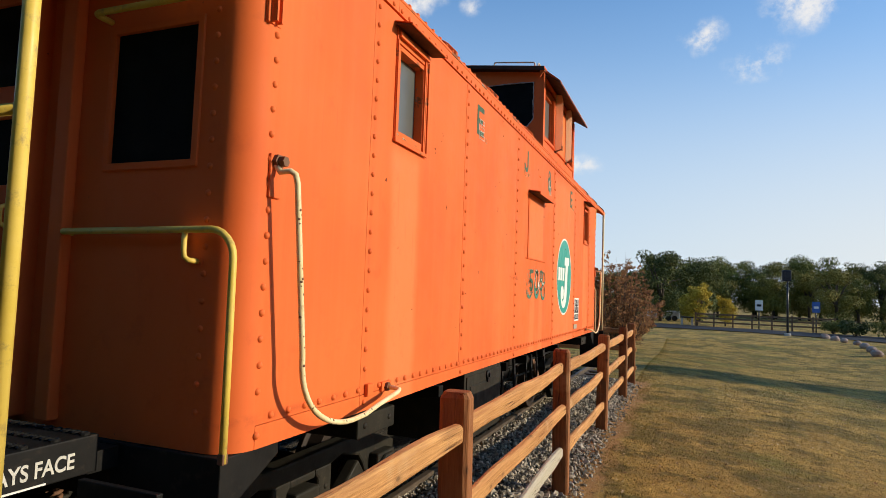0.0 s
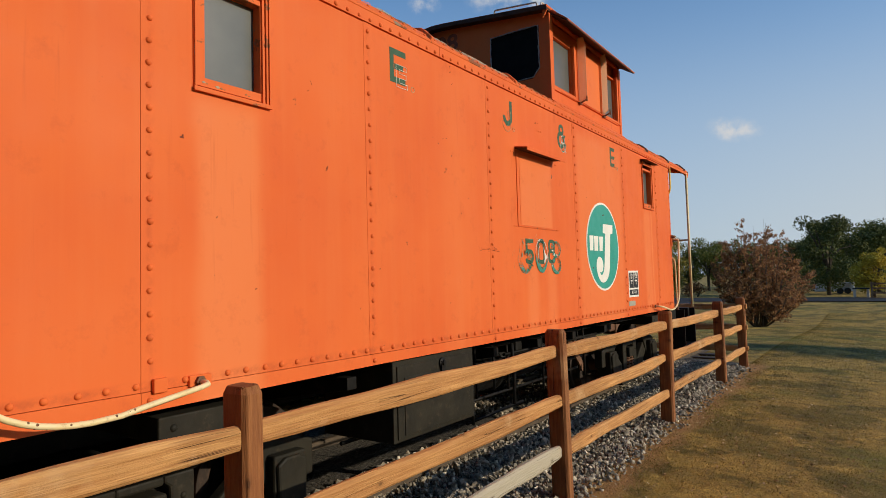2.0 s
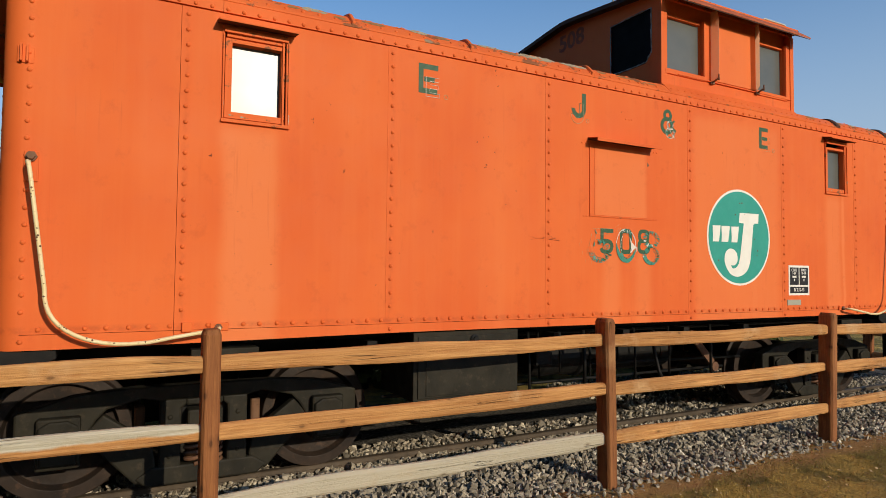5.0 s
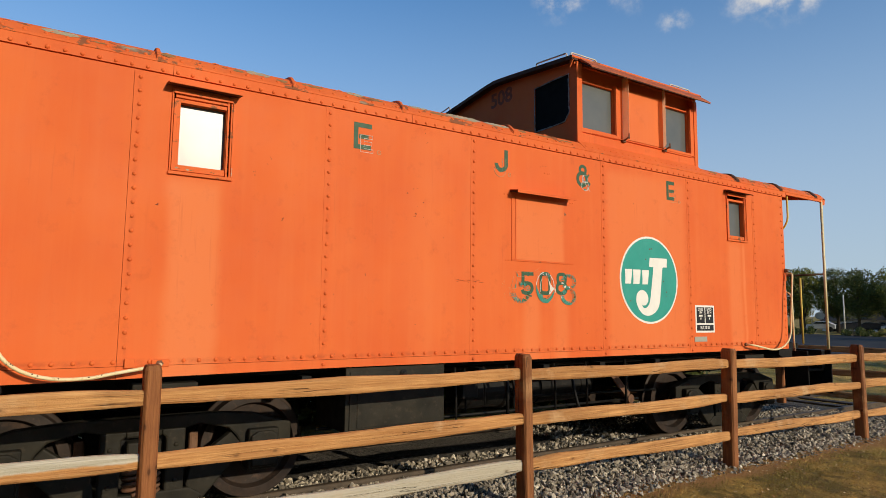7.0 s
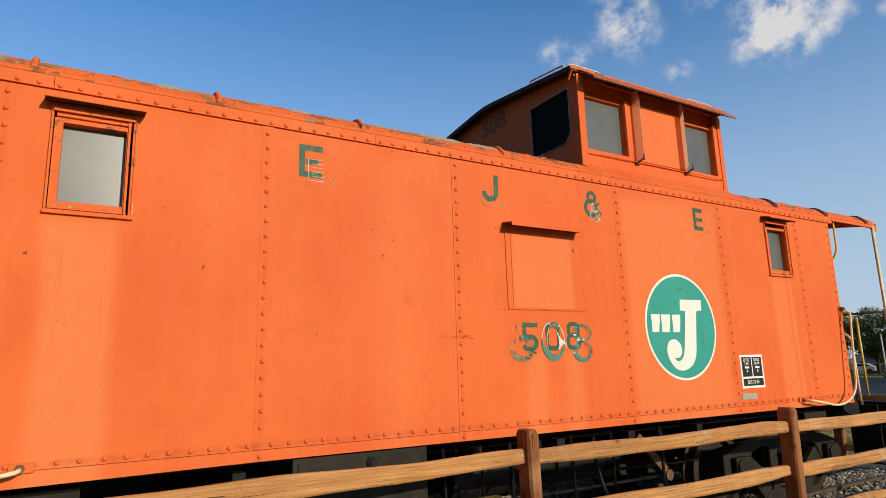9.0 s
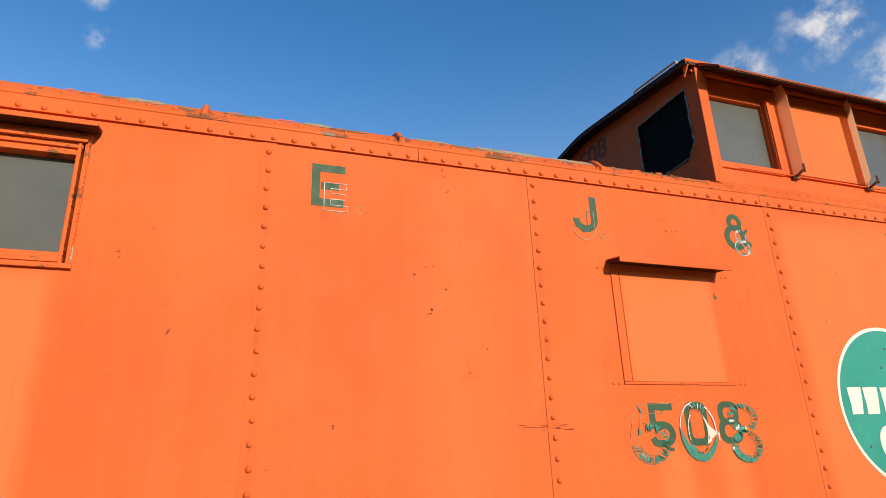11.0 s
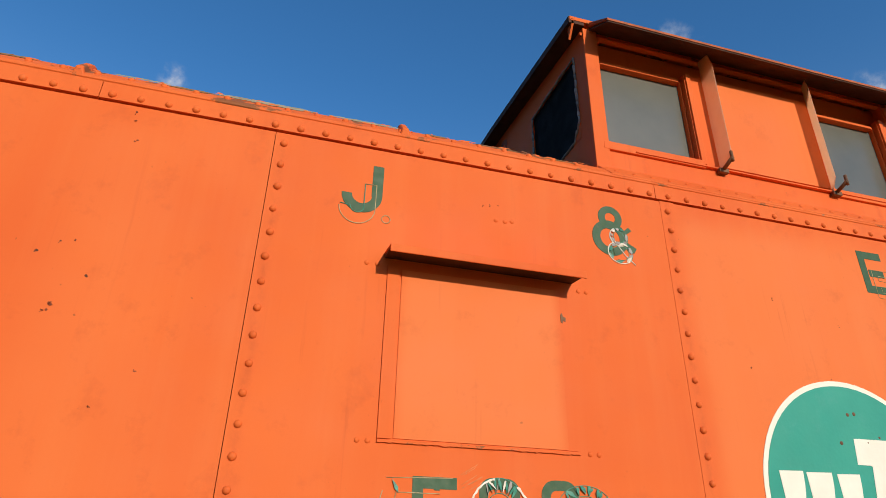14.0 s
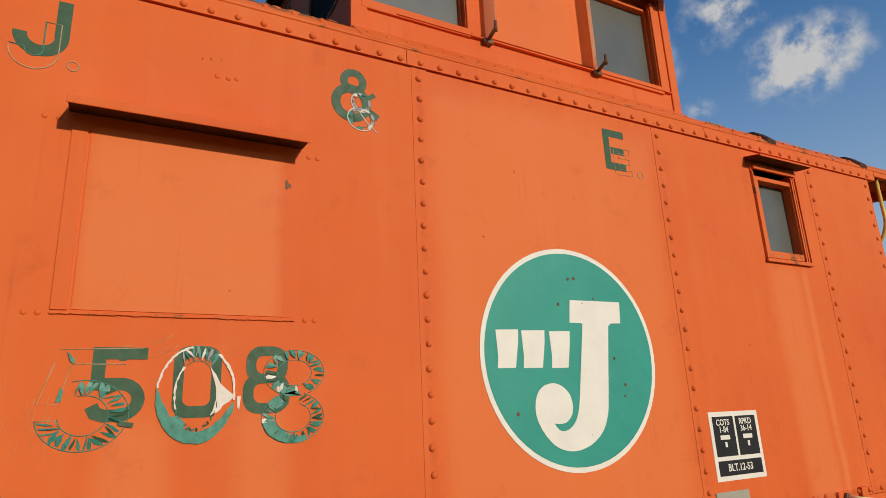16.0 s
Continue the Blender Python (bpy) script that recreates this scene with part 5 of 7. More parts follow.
cupola = part("cupola", holed(Mesh(), "x", CX - 0.03, CX, C0, C1, EAVE - 0.04, CTOP, [(*CW1[:3], 4.40), (*CW2[:3], 4.40), (C0 + 0.095, C1 - 0.065, 4.315, CTOP - 0.002)]), PAINT, caboose, "orange cupola with shaded windows on the roof")


def arch(x, peak=4.652, edge=4.497):
    """Underside of the cupola roof: a low gable with a soft ridge."""
    u = math.sqrt(((x - MID) / 1.40) ** 2 + 0.004) - 0.002
    return peak - (peak - edge) * u


END_WIN = (-2.29, -1.715, 3.83, 4.375)
for y0, y1 in ((C0, C0 + 0.03), (C1 - 0.03, C1)):
    m = holed(Mesh(), "y", y0, y1, 2 * MID - CX + 0.03, CX - 0.03, 3.52, CTOP, [END_WIN, (2 * MID - END_WIN[1], 2 * MID - END_WIN[0], END_WIN[2], END_WIN[3])])
    xs_ = [2 * MID - CX + 0.03 + (2 * (CX - 0.03 - MID)) * k / 16 for k in range(17)]
    m.prism([(x, arch(x)) for x in reversed(xs_)] + [(x, CTOP) for x in (xs_[0], xs_[-1])], "y", y0, y1)
    part("end_wall", m, TRIM, cupola, "orange cupola end wall with a black screen")
    for s_ in (0, 1):
        a, b = (END_WIN[0], END_WIN[1]) if s_ == 0 else (2 * MID - END_WIN[1], 2 * MID - END_WIN[0])
        part("screen", Mesh().box(a, b, (y0 + y1) / 2 - 0.004, (y0 + y1) / 2 + 0.004, END_WIN[2], END_WIN[3]), SCREEN, cupola, "black screen in the cupola end")
yy = C0 - 0.004
edge_ = [(-2.285, 3.84), (-2.288, 4.10), (-2.284, 4.365), (-2.0, 4.372), (-1.72, 4.37), (-1.722, 4.1), (-1.718, 3.93), (-1.79, 3.842), (-2.0, 3.836), (-2.285, 3.84)]
m = Mesh()
for (a, b), (c, d) in zip(edge_, edge_[1:]):
    for k in range(5):
        p, q = (a + (c - a) * k / 5, b + (d - b) * k / 5), (a + (c - a) * (k + 1) / 5, b + (d - b) * (k + 1) / 5)
        m.tube([(p[0] + rng.uniform(-0.004, 0.004), yy, p[1]), (q[0], yy, q[1] + rng.uniform(-0.004, 0.004))], rng.uniform(0.004, 0.009), 6)
part("caulk", m, CAULK, cupola, "ragged grey caulk round the screen", kind="stuff")
part("screen_corner", Mesh().prism([(-1.80, 3.83), (-1.715, 3.83), (-1.715, 3.935)], "y", C0 - 0.002, C0 + 0.012), TRIM, cupola)
lettering("faded_digits", "508", DARKTEXT, cupola, 0.26, (-2.93, C0 - 0.002, 4.44), ON_END, 1.15, 0.001, 0.006, "sooty faded number")
part("side_wall", Mesh().box(2 * MID - CX, 2 * MID - CX + 0.03, C0, C1, EAVE - 0.02, CTOP), TRIM, cupola)
for w in (CW1, CW2):
    fr = part("cupola_window", holed(Mesh(), "x", CX - 0.075, CX - 0.030, w[0], w[1], w[2], w[3], [(w[0] + 0.010, w[1] - 0.008, w[2] + 0.014, w[3] - 0.006)]), TRIM, cupola, "recessed cupola side window", 0.004)
    part("pane", Mesh().box(CX - 0.062, CX - 0.056, w[0] + 0.004, w[1] - 0.004, w[2] + 0.008, w[3] - 0.002), PANE, fr, "hazy grey plastic pane")
    part("jamb", Mesh().box(CX - 0.060, CX + 0.012, w[1] + 0.004, w[1] + 0.034, w[2] - 0.03, 4.315), TRIM, fr, "", 0.003)
    part("head_rail", Mesh().box(CX - 0.075, CX - 0.020, w[0], w[1] - 0.02, w[3] - 0.012, w[3] + 0.010), TRIM, fr, "", 0.003)
    part("sill", Mesh().box(CX - 0.03, CX + 0.014, w[0] - 0.03, w[1] + 0.02, w[2] - 0.055, w[2] - 0.008), TRIM, fr, "", 0.003)
part("recessed_header", Mesh().box(CX - 0.10, CX - 0.08, C0 + 0.03, C1 - 0.03, 4.280, 4.470), TRIM, cupola, "shaded header set back under the eave")
part("wall_ledge", Mesh().box(CX, CX + 0.020, C0 + 0.22, C1 - 0.06, 3.697, 3.704), TRIM, cupola)
part("corner_strip", Mesh().box(CX - 0.002, CX + 0.012, C0 - 0.006, C0 + 0.075, EAVE, CTOP + 0.03), TRIM, cupola, "", 0.003)
part("corner_strip", Mesh().box(CX - 0.002, CX + 0.010, C1 - 0.055, C1 + 0.006, EAVE, CTOP - 0.02), TRIM, cupola, "", 0.003)
part("middle_panel", Mesh().box(CX, CX + 0.010, 7.90, 8.585, 3.72, 4.312), PANEL, cupola, "plain orange panel between the windows", 0.003)
part("skirt", Mesh().prism([(SIDE + 0.0155, BEND - 0.003), (SIDE + 0.0155, BEND + 0.008), (CX + 0.003, BEND + 0.126), (CX - 0.03, BEND + 0.130), (CX - 0.03, BEND)], "y", C0 - 0.002, C1 + 0.002), TRIM, cupola, "", 0.004)
m = Mesh()
for y in spread(C0 + 0.05, C1 - 0.05, 0.097):
    m.dome((SIDE - 0.026, y, BEND + 0.050), (0.70, 0, 0.71), 0.011)
part("skirt_rivet", m, TRIM, cupola, kind="stuff")
for y, lean_ in ((7.885, 0.0), (8.605, -0.060)):
    shape = Mesh().prism([(CX + 0.004, 3.70), (CX + 0.098, 3.735), (CX + 0.100, 4.33), (CX + 0.080, 4.42), (CX + 0.004, 4.43)], "y", y - 0.003, y + 0.003)
    shape.v = [(x, yy_ + lean_ * (x - CX) / 0.08, z) for x, yy_, z in shape.v]
    fin = part("wind_wing", shape, PLASTIC, cupola, "upright scuffed plastic wind wing beside the window")
    part("hinge", Mesh().tube([(CX + 0.010, y, 3.690), (CX + 0.10, y, 3.722)], 0.010, 8).tube([(CX + 0.095, y, 3.70), (CX + 0.095, y, 3.76)], 0.008, 8), RUST, fin, "rusty hinge rod")
    part("strap", Mesh().box(CX + 0.004, CX + 0.030, y - 0.028, y + 0.028, 3.675, 3.70), RUST, fin, "", 0.003)
# cupola roof with drooping eave boards
xs_ = [MID + 1.42 * (1 - 2 * k / 20) for k in range(21)]
top = [(x, arch(x) + 0.030) for x in xs_]
m = Mesh().prism(top + [(x, arch(x) + 0.002) for x in reversed(xs_)], "y", C0 - 0.085, C1 + 0.075)
croof = part("cupola_roof", m, ROOF, cupola, "low arched cupola roof with weathered paint", 0.004)
for way in (1, -1):
    x0 = MID + way * 1.40
    m = Mesh().prism([(x0, 4.490), (x0, 4.524), (x0 + way * 0.190, 4.372), (x0 + way * 0.190, 4.356)], "y", C0 + 0.03, C1 + 0.030)
    part("eave_board", m, EAVEPAINT, croof, "sloping eave board in dirty orange paint", 0.003)
    # dark soffit sheet: eave shade given as a colour
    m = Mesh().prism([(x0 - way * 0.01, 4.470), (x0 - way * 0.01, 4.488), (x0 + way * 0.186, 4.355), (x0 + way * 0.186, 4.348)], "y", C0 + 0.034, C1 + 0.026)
    part("soffit", m, SHADERUST, croof, "dark sheet under the eave, coloured as its shade")
# dark strips under and along the roof ends stand for the shade there
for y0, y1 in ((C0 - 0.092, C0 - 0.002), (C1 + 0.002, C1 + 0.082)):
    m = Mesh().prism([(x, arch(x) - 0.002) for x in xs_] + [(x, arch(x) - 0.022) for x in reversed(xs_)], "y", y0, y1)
    part("soffit", m, SHADERUST, croof, "dark strip under the cupola roof end, coloured as its shade")
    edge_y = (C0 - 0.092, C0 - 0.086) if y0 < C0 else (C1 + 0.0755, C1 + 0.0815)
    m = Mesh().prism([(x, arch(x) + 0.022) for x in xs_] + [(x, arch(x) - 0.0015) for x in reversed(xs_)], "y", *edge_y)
    part("drip_edge", m, SHADERUST, croof, "dark strip on the cupola roof edge, coloured as its shade")
for y0, y1 in ((C0 - 0.075, C0 + 0.02), (C1 - 0.02, C1 + 0.075)):
    x0 = MID + 1.40
    part("eave_bracket", Mesh().prism([(x0 - 0.03, 4.40), (x0 + 0.02, 4.47), (x0 + 0.02, 4.505), (x0 - 0.03, 4.52)], "y", y0, y0 + 0.012), TRIM, croof)


def grab(points, r, mat, parent, label="", seg=10, name="grab_iron"):
    """A bent bar, its corners rounded."""
    pts = [Vector(p) for p in points]
    out = [pts[0]]
    for a, b, c in zip(pts, pts[1:], pts[2:]):
        d = min(0.07, (b - a).length * 0.45, (c - b).length * 0.45)
        p, q = b + (a - b).normalized() * d, b + (c - b).normalized() * d
        for k in range(6):
            t = k / 5
            out.append(p * (1 - t) ** 2 + b * 2 * t * (1 - t) + q * t * t)
    out.append(pts[-1])
    return part(name, Mesh().tube(out, r, seg), mat, parent, label)


for y in (C0 - 0.02, C1 - 0.42):
    xe = MID + 1.30
    z = arch(xe) + 0.03
    grab([(xe + 0.03, y, z - 0.02), (xe + 0.03, y, z + 0.055), (xe + 0.03, y + 0.40, z + 0.055), (xe + 0.03, y + 0.40, z - 0.02)], 0.009, STEELRAIL, croof, "pale bent roof grab iron")
    grab([(xe, y - 0.03, z - 0.01), (xe, y - 0.03, z + 0.050), (xe - 0.50, y - 0.03, arch(xe - 0.5) + 0.075), (xe - 0.50, y - 0.03, arch(xe - 0.5) + 0.02)], 0.009, STEELRAIL, croof)
grab([(MID - 1.05, C0 - 0.05, arch(MID - 1.05) + 0.02), (MID - 1.05, C0 - 0.05, arch(MID - 1.05) + 0.10), (MID - 1.35, C0 - 0.05, arch(MID - 1.35) + 0.10), (MID - 1.35, C0 - 0.05, arch(MID - 1.35) + 0.02)], 0.009, STEELRAIL, croof)

# ---- caboose ends ----
def end_platform(wall, way, pole_y, pole_x):
    """End wall, porch deck, steps, railings; way is -1 at the near end and 1 at the far end."""
    win = (-2.21, -1.725, 2.30, 2.89)
    holes = [win, (-3.36, -2.64, FLOOR + 0.06, 3.30), (2 * MID - win[1], 2 * MID - win[0], win[2], win[3])]
    a, b = sorted((wall, wall - way * 0.03))
    ew = part("end_wall", holed(Mesh(), "y", a, b, OTHER + ROUND, SIDE - ROUND, side_foot(wall), EAVE, holes), TRIM, caboose, "orange steel end wall with door and windows")
    under = [(x, z - 0.028) for x, z in roof_line()[5:-5]]
    part("gable", Mesh().prism(under + [(under[-1][0], EAVE + 0.001), (under[0][0], EAVE + 0.001)], "y", a, b), TRIM, ew, "arched orange sheet above the end door")
    for w in (win, holes[2]):
        f = part("end_window", holed(Mesh(), "y", *sorted((wall + way * 0.010, wall - way * 0.025)), w[0], w[1], w[2], w[3], [(w[0] + 0.03, w[1] - 0.03, w[2] + 0.03, w[3] - 0.03)]), TRIM, ew, "", 0.004)
        y = wall - way * 0.012
        screen = Mesh().box(w[0] + 0.025, w[1] - 0.025, y - 0.003, y + 0.003, w[2] + 0.025, w[3] - 0.025)
        part("window_screen", screen, SCREEN, ew, "black window screen")
    # door frame and door
    for x0, x1 in ((-2.66, -2.56), (-3.44, -3.34)):
        part("door_post", Mesh().box(x0, x1, *sorted((wall + way * 0.075, wall - way * 0.02)), FLOOR + 0.02, 3.36), TRIM, ew, "", 0.006)
    part("door_post", Mesh().box(-2.44, -2.36, *sorted((wall + way * 0.05, wall)), FLOOR + 0.02, 3.36), TRIM, ew, "", 0.006)
    part("door_head", Mesh().box(-3.44, -2.56, *sorted((wall + way * 0.07, wall - way * 0.02)), 3.30, 3.37), TRIM, ew, "", 0.006)
    y0, y1 = sorted((wall - way * 0.02, wall - way * 0.055))
    door = part("door", holed(Mesh(), "y", y0, y1, -3.34, -2.66, FLOOR + 0.06, 3.30, [(-3.24, -2.76, 2.72, 3.10), (-3.26, -2.72, 2.27, 2.57)]), TRIM, ew, "orange end door with two dark windows", 0.005)
    for z0, z1 in ((2.71, 3.11), (2.26, 2.58)):
        part("glass", Mesh().box(-3.27, -2.71, (y0 + y1) / 2 - 0.003, (y0 + y1) / 2 + 0.003, z0, z1), SCREEN, ew)
    grab([(-2.63, wall + way * 0.07, 2.07), (-2.63, wall + way * 0.12, 2.075), (-2.63, wall + way * 0.12, 2.155), (-2.63, wall + way * 0.07, 2.16)], 0.009, YELLOW, ew, "small yellow door pull", name="door_handle")
    m = Mesh()
    for z in spread(1.40, 3.40, 0.10):
        m.dome((SIDE - ROUND - 0.035, wall, z), (0, way, 0), 0.013)
    part("end_rivets", m, TRIM, ew, kind="stuff")
    # deck, sill and steps
    outer = wall + way * 1.0
    part("end_sill", Mesh().prism([(wall + way * u, z) for u, z in ((0.02, side_foot(wall) - 0.003), (-0.305, side_foot(wall) - 0.003), (-0.31, 1.205), (-0.11, 1.10), (0.02, 1.04))], "x", OTHER + 0.02, SIDE - 0.02), BLACK, caboose, "black steel end sill", 0.005)
    deck = part("deck", Mesh().box(OTHER + 0.45, SIDE - 0.45, *sorted((wall + way * 0.15, outer)), 1.190, 1.322), BLACK, caboose, "black steel platform deck", 0.006)
    part("deck", Mesh().box(OTHER + 0.50, SIDE - 0.50, *sorted((wall, wall + way * 0.15)), 1.17, 1.245), BLACK, caboose)
    m = Mesh()
    for k in range(7):
        for j in range(18):
            x, y = SIDE - 0.475 - j * 0.045, wall + way * (0.19 + k * 0.11)
            m.lathe([(0.0, 0.018), (0.006, 0.018), (0.010, 0.013), (0.006, 0.009), (0.0, 0.009)], (x, y, 1.322), "z", 10)
    part("tread_boss_field", m, BLACK, deck, "raised anti-slip tread bosses", kind="stuff")
    part("end_beam", Mesh().box(OTHER + 0.05, SIDE - 0.05, *sorted((outer, outer - way * 0.14)), 0.98, 1.235), BLACK, caboose, "black steel end beam", 0.008)
    for x0, x1 in ((SIDE - 0.30, SIDE + 0.03), (OTHER - 0.03, OTHER + 0.30)):
        st = part("step_plate", Mesh().box(x0, x1, *sorted((wall + way * 0.32, wall + way * 0.345)), 0.62, 1.235), BLACK, caboose, "black steel boarding steps", 0.004)
        part("step_plate", Mesh().box(x0, x1, *sorted((outer - way * 0.04, outer - way * 0.015)), 0.62, 1.235), BLACK, caboose, "", 0.004)
        for z, inset in ((0.66, 0.0), (0.94, 0.10)):
            a0, a1 = (x0 + 0.02, x1 - inset) if x1 > MID else (x0 + inset, x1 - 0.02)
            part("tread", Mesh().box(a0, a1, *sorted((wall + way * 0.345, outer - way * 0.04)), z, z + 0.03), BLACK, st, "", 0.004)
    # coupler and pulling gear
    part("coupler", Mesh().box(MID - 0.09, MID + 0.09, *sorted((outer, outer + way * 0.32)), 0.80, 0.98).box(MID - 0.15, MID + 0.12, *sorted((outer + way * 0.24, outer + way * 0.48)), 0.74, 1.02), RUST, caboose, "rusty knuckle coupler", 0.03)
    # railings
    grab([(pole_x, pole_y, 1.25), (pole_x, pole_y, 3.46)], 0.019, CREAM if way > 0 else YELLOW, caboose, "yellow porch post")
    grab([(2 * MID - pole_x, pole_y, 1.25), (2 * MID - pole_x, pole_y, 3.46)], 0.019, YELLOW, caboose, "yellow porch post")
    for z in ((2.34,) if way > 0 else (2.25, 1.80)):
        grab([(pole_x, pole_y, z), (pole_x - 0.62, pole_y, z)], 0.014, YELLOW if way < 0 else RUST, caboose, "", name="railing_bar")
    for x in (-1.86, -2.35, -3.65):
        grab([(x, pole_y, 1.30), (x, pole_y, 2.30)], 0.014, YELLOW, caboose, "", name="railing_bar")
    # corner grab irons on the end wall
    y = wall + way * 0.04
    for s_ in (1, -1):
        X = lambda x: x if s_ > 0 else 2 * MID - x
        bend = [(X(-1.605 + 0.105 * math.sin(a)), y, 1.955 + 0.105 * math.cos(a)) for a in (math.pi / 2 * k / 6 for k in range(7))]
        iron = part("end_handrail", Mesh().tube([(X(-2.36), wall, 2.052), (X(-2.36), y, 2.055)] + bend + [(X(-1.497), y, 1.62), (X(-1.495), y, 1.25)], 0.0135 if way < 0 else 0.010, 10), YELLOW if way < 0 else CREAM, caboose, "chipped yellow end handrail")
        part("foot", Mesh().box(*sorted((X(-1.509), X(-1.483))), y - 0.014, y + 0.014, 1.246, 1.284), RUST, iron, "rusty flat foot", 0.004)
        part("hook", Mesh().tube([(X(-1.727), y, 2.055), (X(-1.727), y, 1.985), (X(-1.722), y, 1.958), (X(-1.708), y - way * 0.008, 1.947), (X(-1.69), wall, 1.944)], 0.010, 8), YELLOW, iron, "")
        part("hook_plate", Mesh().lathe([(0.0, 0.0), (0.0, 0.020), (0.006, 0.018), (0.006, 0.0)], (X(-1.69), wall if way > 0 else wall - 0.006, 1.944), "y", 10), TRIM, iron)
        u = wall + way * 0.085
        grab([(X(-2.22), wall, 2.92), (X(-2.22), u, 2.92), (X(-1.62), u, 2.92), (X(-1.53), u, 3.06), (X(-1.53), u, 3.42)], 0.013, YELLOW, caboose, "chipped yellow upper handrail")


end_platform(NEAR, -1, 1.085, -1.425)
end_platform(FAR, 1, 12.08, -1.505)

# printed warning on the edge of the near deck
lettering("warning_text", "ALWAYS FACE", OFFWHITE, caboose, 0.072, (SIDE - 0.448, 1.500, 1.246), ON_SIDE, 0.84, 0.001, 0.0015, "white stencilled words")
part("warning_bar", Mesh().box(SIDE - 0.450, SIDE - 0.4465, 1.28, 1.60, 1.195, 1.201), WHITE, caboose, "unreadable white lettering")

# long curved side handrails at both ends
for y0, way in ((2.10, 1), (FAR - 0.13, -1)):
    X = SIDE + 0.11
    pts = [(SIDE + 0.01, y0 - way * 0.01, 2.335), (SIDE + 0.04, y0 - way * 0.01, 2.298), (X - 0.025, y0 - way * 0.01, 2.300), (X - 0.006, y0 - way * 0.004, 2.288), (X, y0 + way * 0.003, 2.255)]
    for k in range(1, 8):
        pts.append((X, y0 + way * (0.003 + 0.087 * k / 7), 2.255 - 0.65 * k / 7))
    for k in range(1, 13):
        a = math.pi / 2 * k / 12
        pts.append((X, y0 + way * (0.09 + 0.42 * (1 - math.cos(a)) ** 1.12), 1.605 - 0.32 * math.sin(a) ** 0.94))
    pts += [(X, y0 + way * 0.62, 1.290), (X, y0 + way * 0.74, 1.312), (X, y0 + way * 0.96, 1.346), (X - 0.012, y0 + way * 1.0, 1.352), (X - 0.04, y0 + way * 1.012, 1.355), (SIDE + 0.012, y0 + way * 1.013, 1.356)]
    hr = part("side_handrail", Mesh().tube(pts, 0.0118, 10), CREAM, caboose, "pale yellow curved boarding handrail")
    m = Mesh()
    for _ in range(30):
        j = rng.randrange(5, len(pts) - 5)
        p, q = Vector(pts[j]), Vector(pts[j + 1])
        n_ = (q - p).cross(Vector((rng.uniform(-0.8, 0.8), rng.uniform(-1, 1), rng.uniform(-1, 1)))).normalized()
        n_ = n_ if n_.x > 0 else -n_
        m.dome(p.lerp(q, rng.random()) + n_ * 0.0100, n_, rng.uniform(0.003, 0.0065))
    part("bare_spot", m, RUST, hr, "rusty chips in the yellow paint", kind="stuff")
    part("bracket", Mesh().box(SIDE, SIDE + 0.012, y0 - 0.035, y0 + 0.035, 2.20, 2.37), TRIM, hr, "", 0.004)
    part("nut", Mesh().lathe([(0.0, 0.0), (0.0, 0.030), (0.018, 0.030), (0.018, 0.021), (0.045, 0.021), (0.045, 0.0)], (SIDE + 0.012, y0, 2.34), "x", 6), RUST, hr, "rusty nut")
    part("bracket", Mesh().box(SIDE, SIDE + 0.022, y0 + way * 0.83 - 0.03, y0 + way * 0.83 + 0.03, 1.335, 1.395), TRIM, hr, "", 0.004)
    part("bracket", Mesh().box(SIDE, SIDE + 0.016, y0 + way * 1.02 - 0.055, y0 + way * 1.02 + 0.055, 1.335, 1.385), TRIM, hr, "", 0.004)
    part("nut", Mesh().lathe([(0.0, 0.0), (0.0, 0.024), (0.016, 0.024), (0.016, 0.0)], (SIDE + 0.016, y0 + way * 1.013, 1.358), "x", 6), RUST, hr)
lb = part("lamp_bracket", Mesh().box(SIDE - 0.012, SIDE + 0.004, 2.015, 2.095, 2.865, 2.96), TRIM, caboose, "small orange marker-lamp bracket", 0.004)
part("ear", Mesh().box(SIDE, SIDE + 0.032, 2.030, 2.040, 2.87, 2.965), TRIM, lb)
part("ear", Mesh().box(SIDE, SIDE + 0.032, 2.060, 2.070, 2.87, 2.965), TRIM, lb)

# ---- underframe ----
part("floor", Mesh().box(OTHER + 0.32, SIDE - 0.32, NEAR + 0.35, FAR - 0.35, 1.215, FLOOR - 0.004), BLACK, caboose, "black steel underfloor")
part("centre_sill", Mesh().box(MID - 0.17, MID + 0.17, NEAR - 0.85, FAR + 0.85, 0.86, 1.213), BLACK, caboose, "", 0.01)
for y in (3.175, 10.285):
    part("bolster", Mesh().box(OTHER + 0.06, SIDE - 0.06, y - 0.21, y + 0.21, 1.10, 1.2145), BOXGREY, caboose, "black body bolster end", 0.008)
    m = Mesh()
    for dy in (-0.14, 0.14):
        m.dome((SIDE - 0.06, y + dy, 1.16), (1, 0, 0), 0.018)
    part("bolster_rivets", m, BOXGREY, caboose, kind="stuff")
for y in (4.2, 5.9, 6.7, 7.5, 8.4):
    part("cross_bearer", Mesh().prism([(OTHER + 0.1, 1.213), (SIDE - 0.1, 1.213), (SIDE - 0.1, 1.14), (MID + 0.2, 0.95), (MID - 0.2, 0.95), (OTHER + 0.1, 1.14)], "y", y - 0.04, y + 0.04), BLACK, caboose, "", 0.004)
box = part("equipment_box", Mesh().box(-2.15, SIDE - 0.035, 4.50, 5.44, 0.755, 1.268), BOXGREY, caboose, "weathered black steel equipment box", 0.006)
part("lid", holed(Mesh(), "x", SIDE - 0.035, SIDE - 0.025, 4.535, 5.42, 0.775, 1.235, []), BOXGREY, box, "", 0.004)
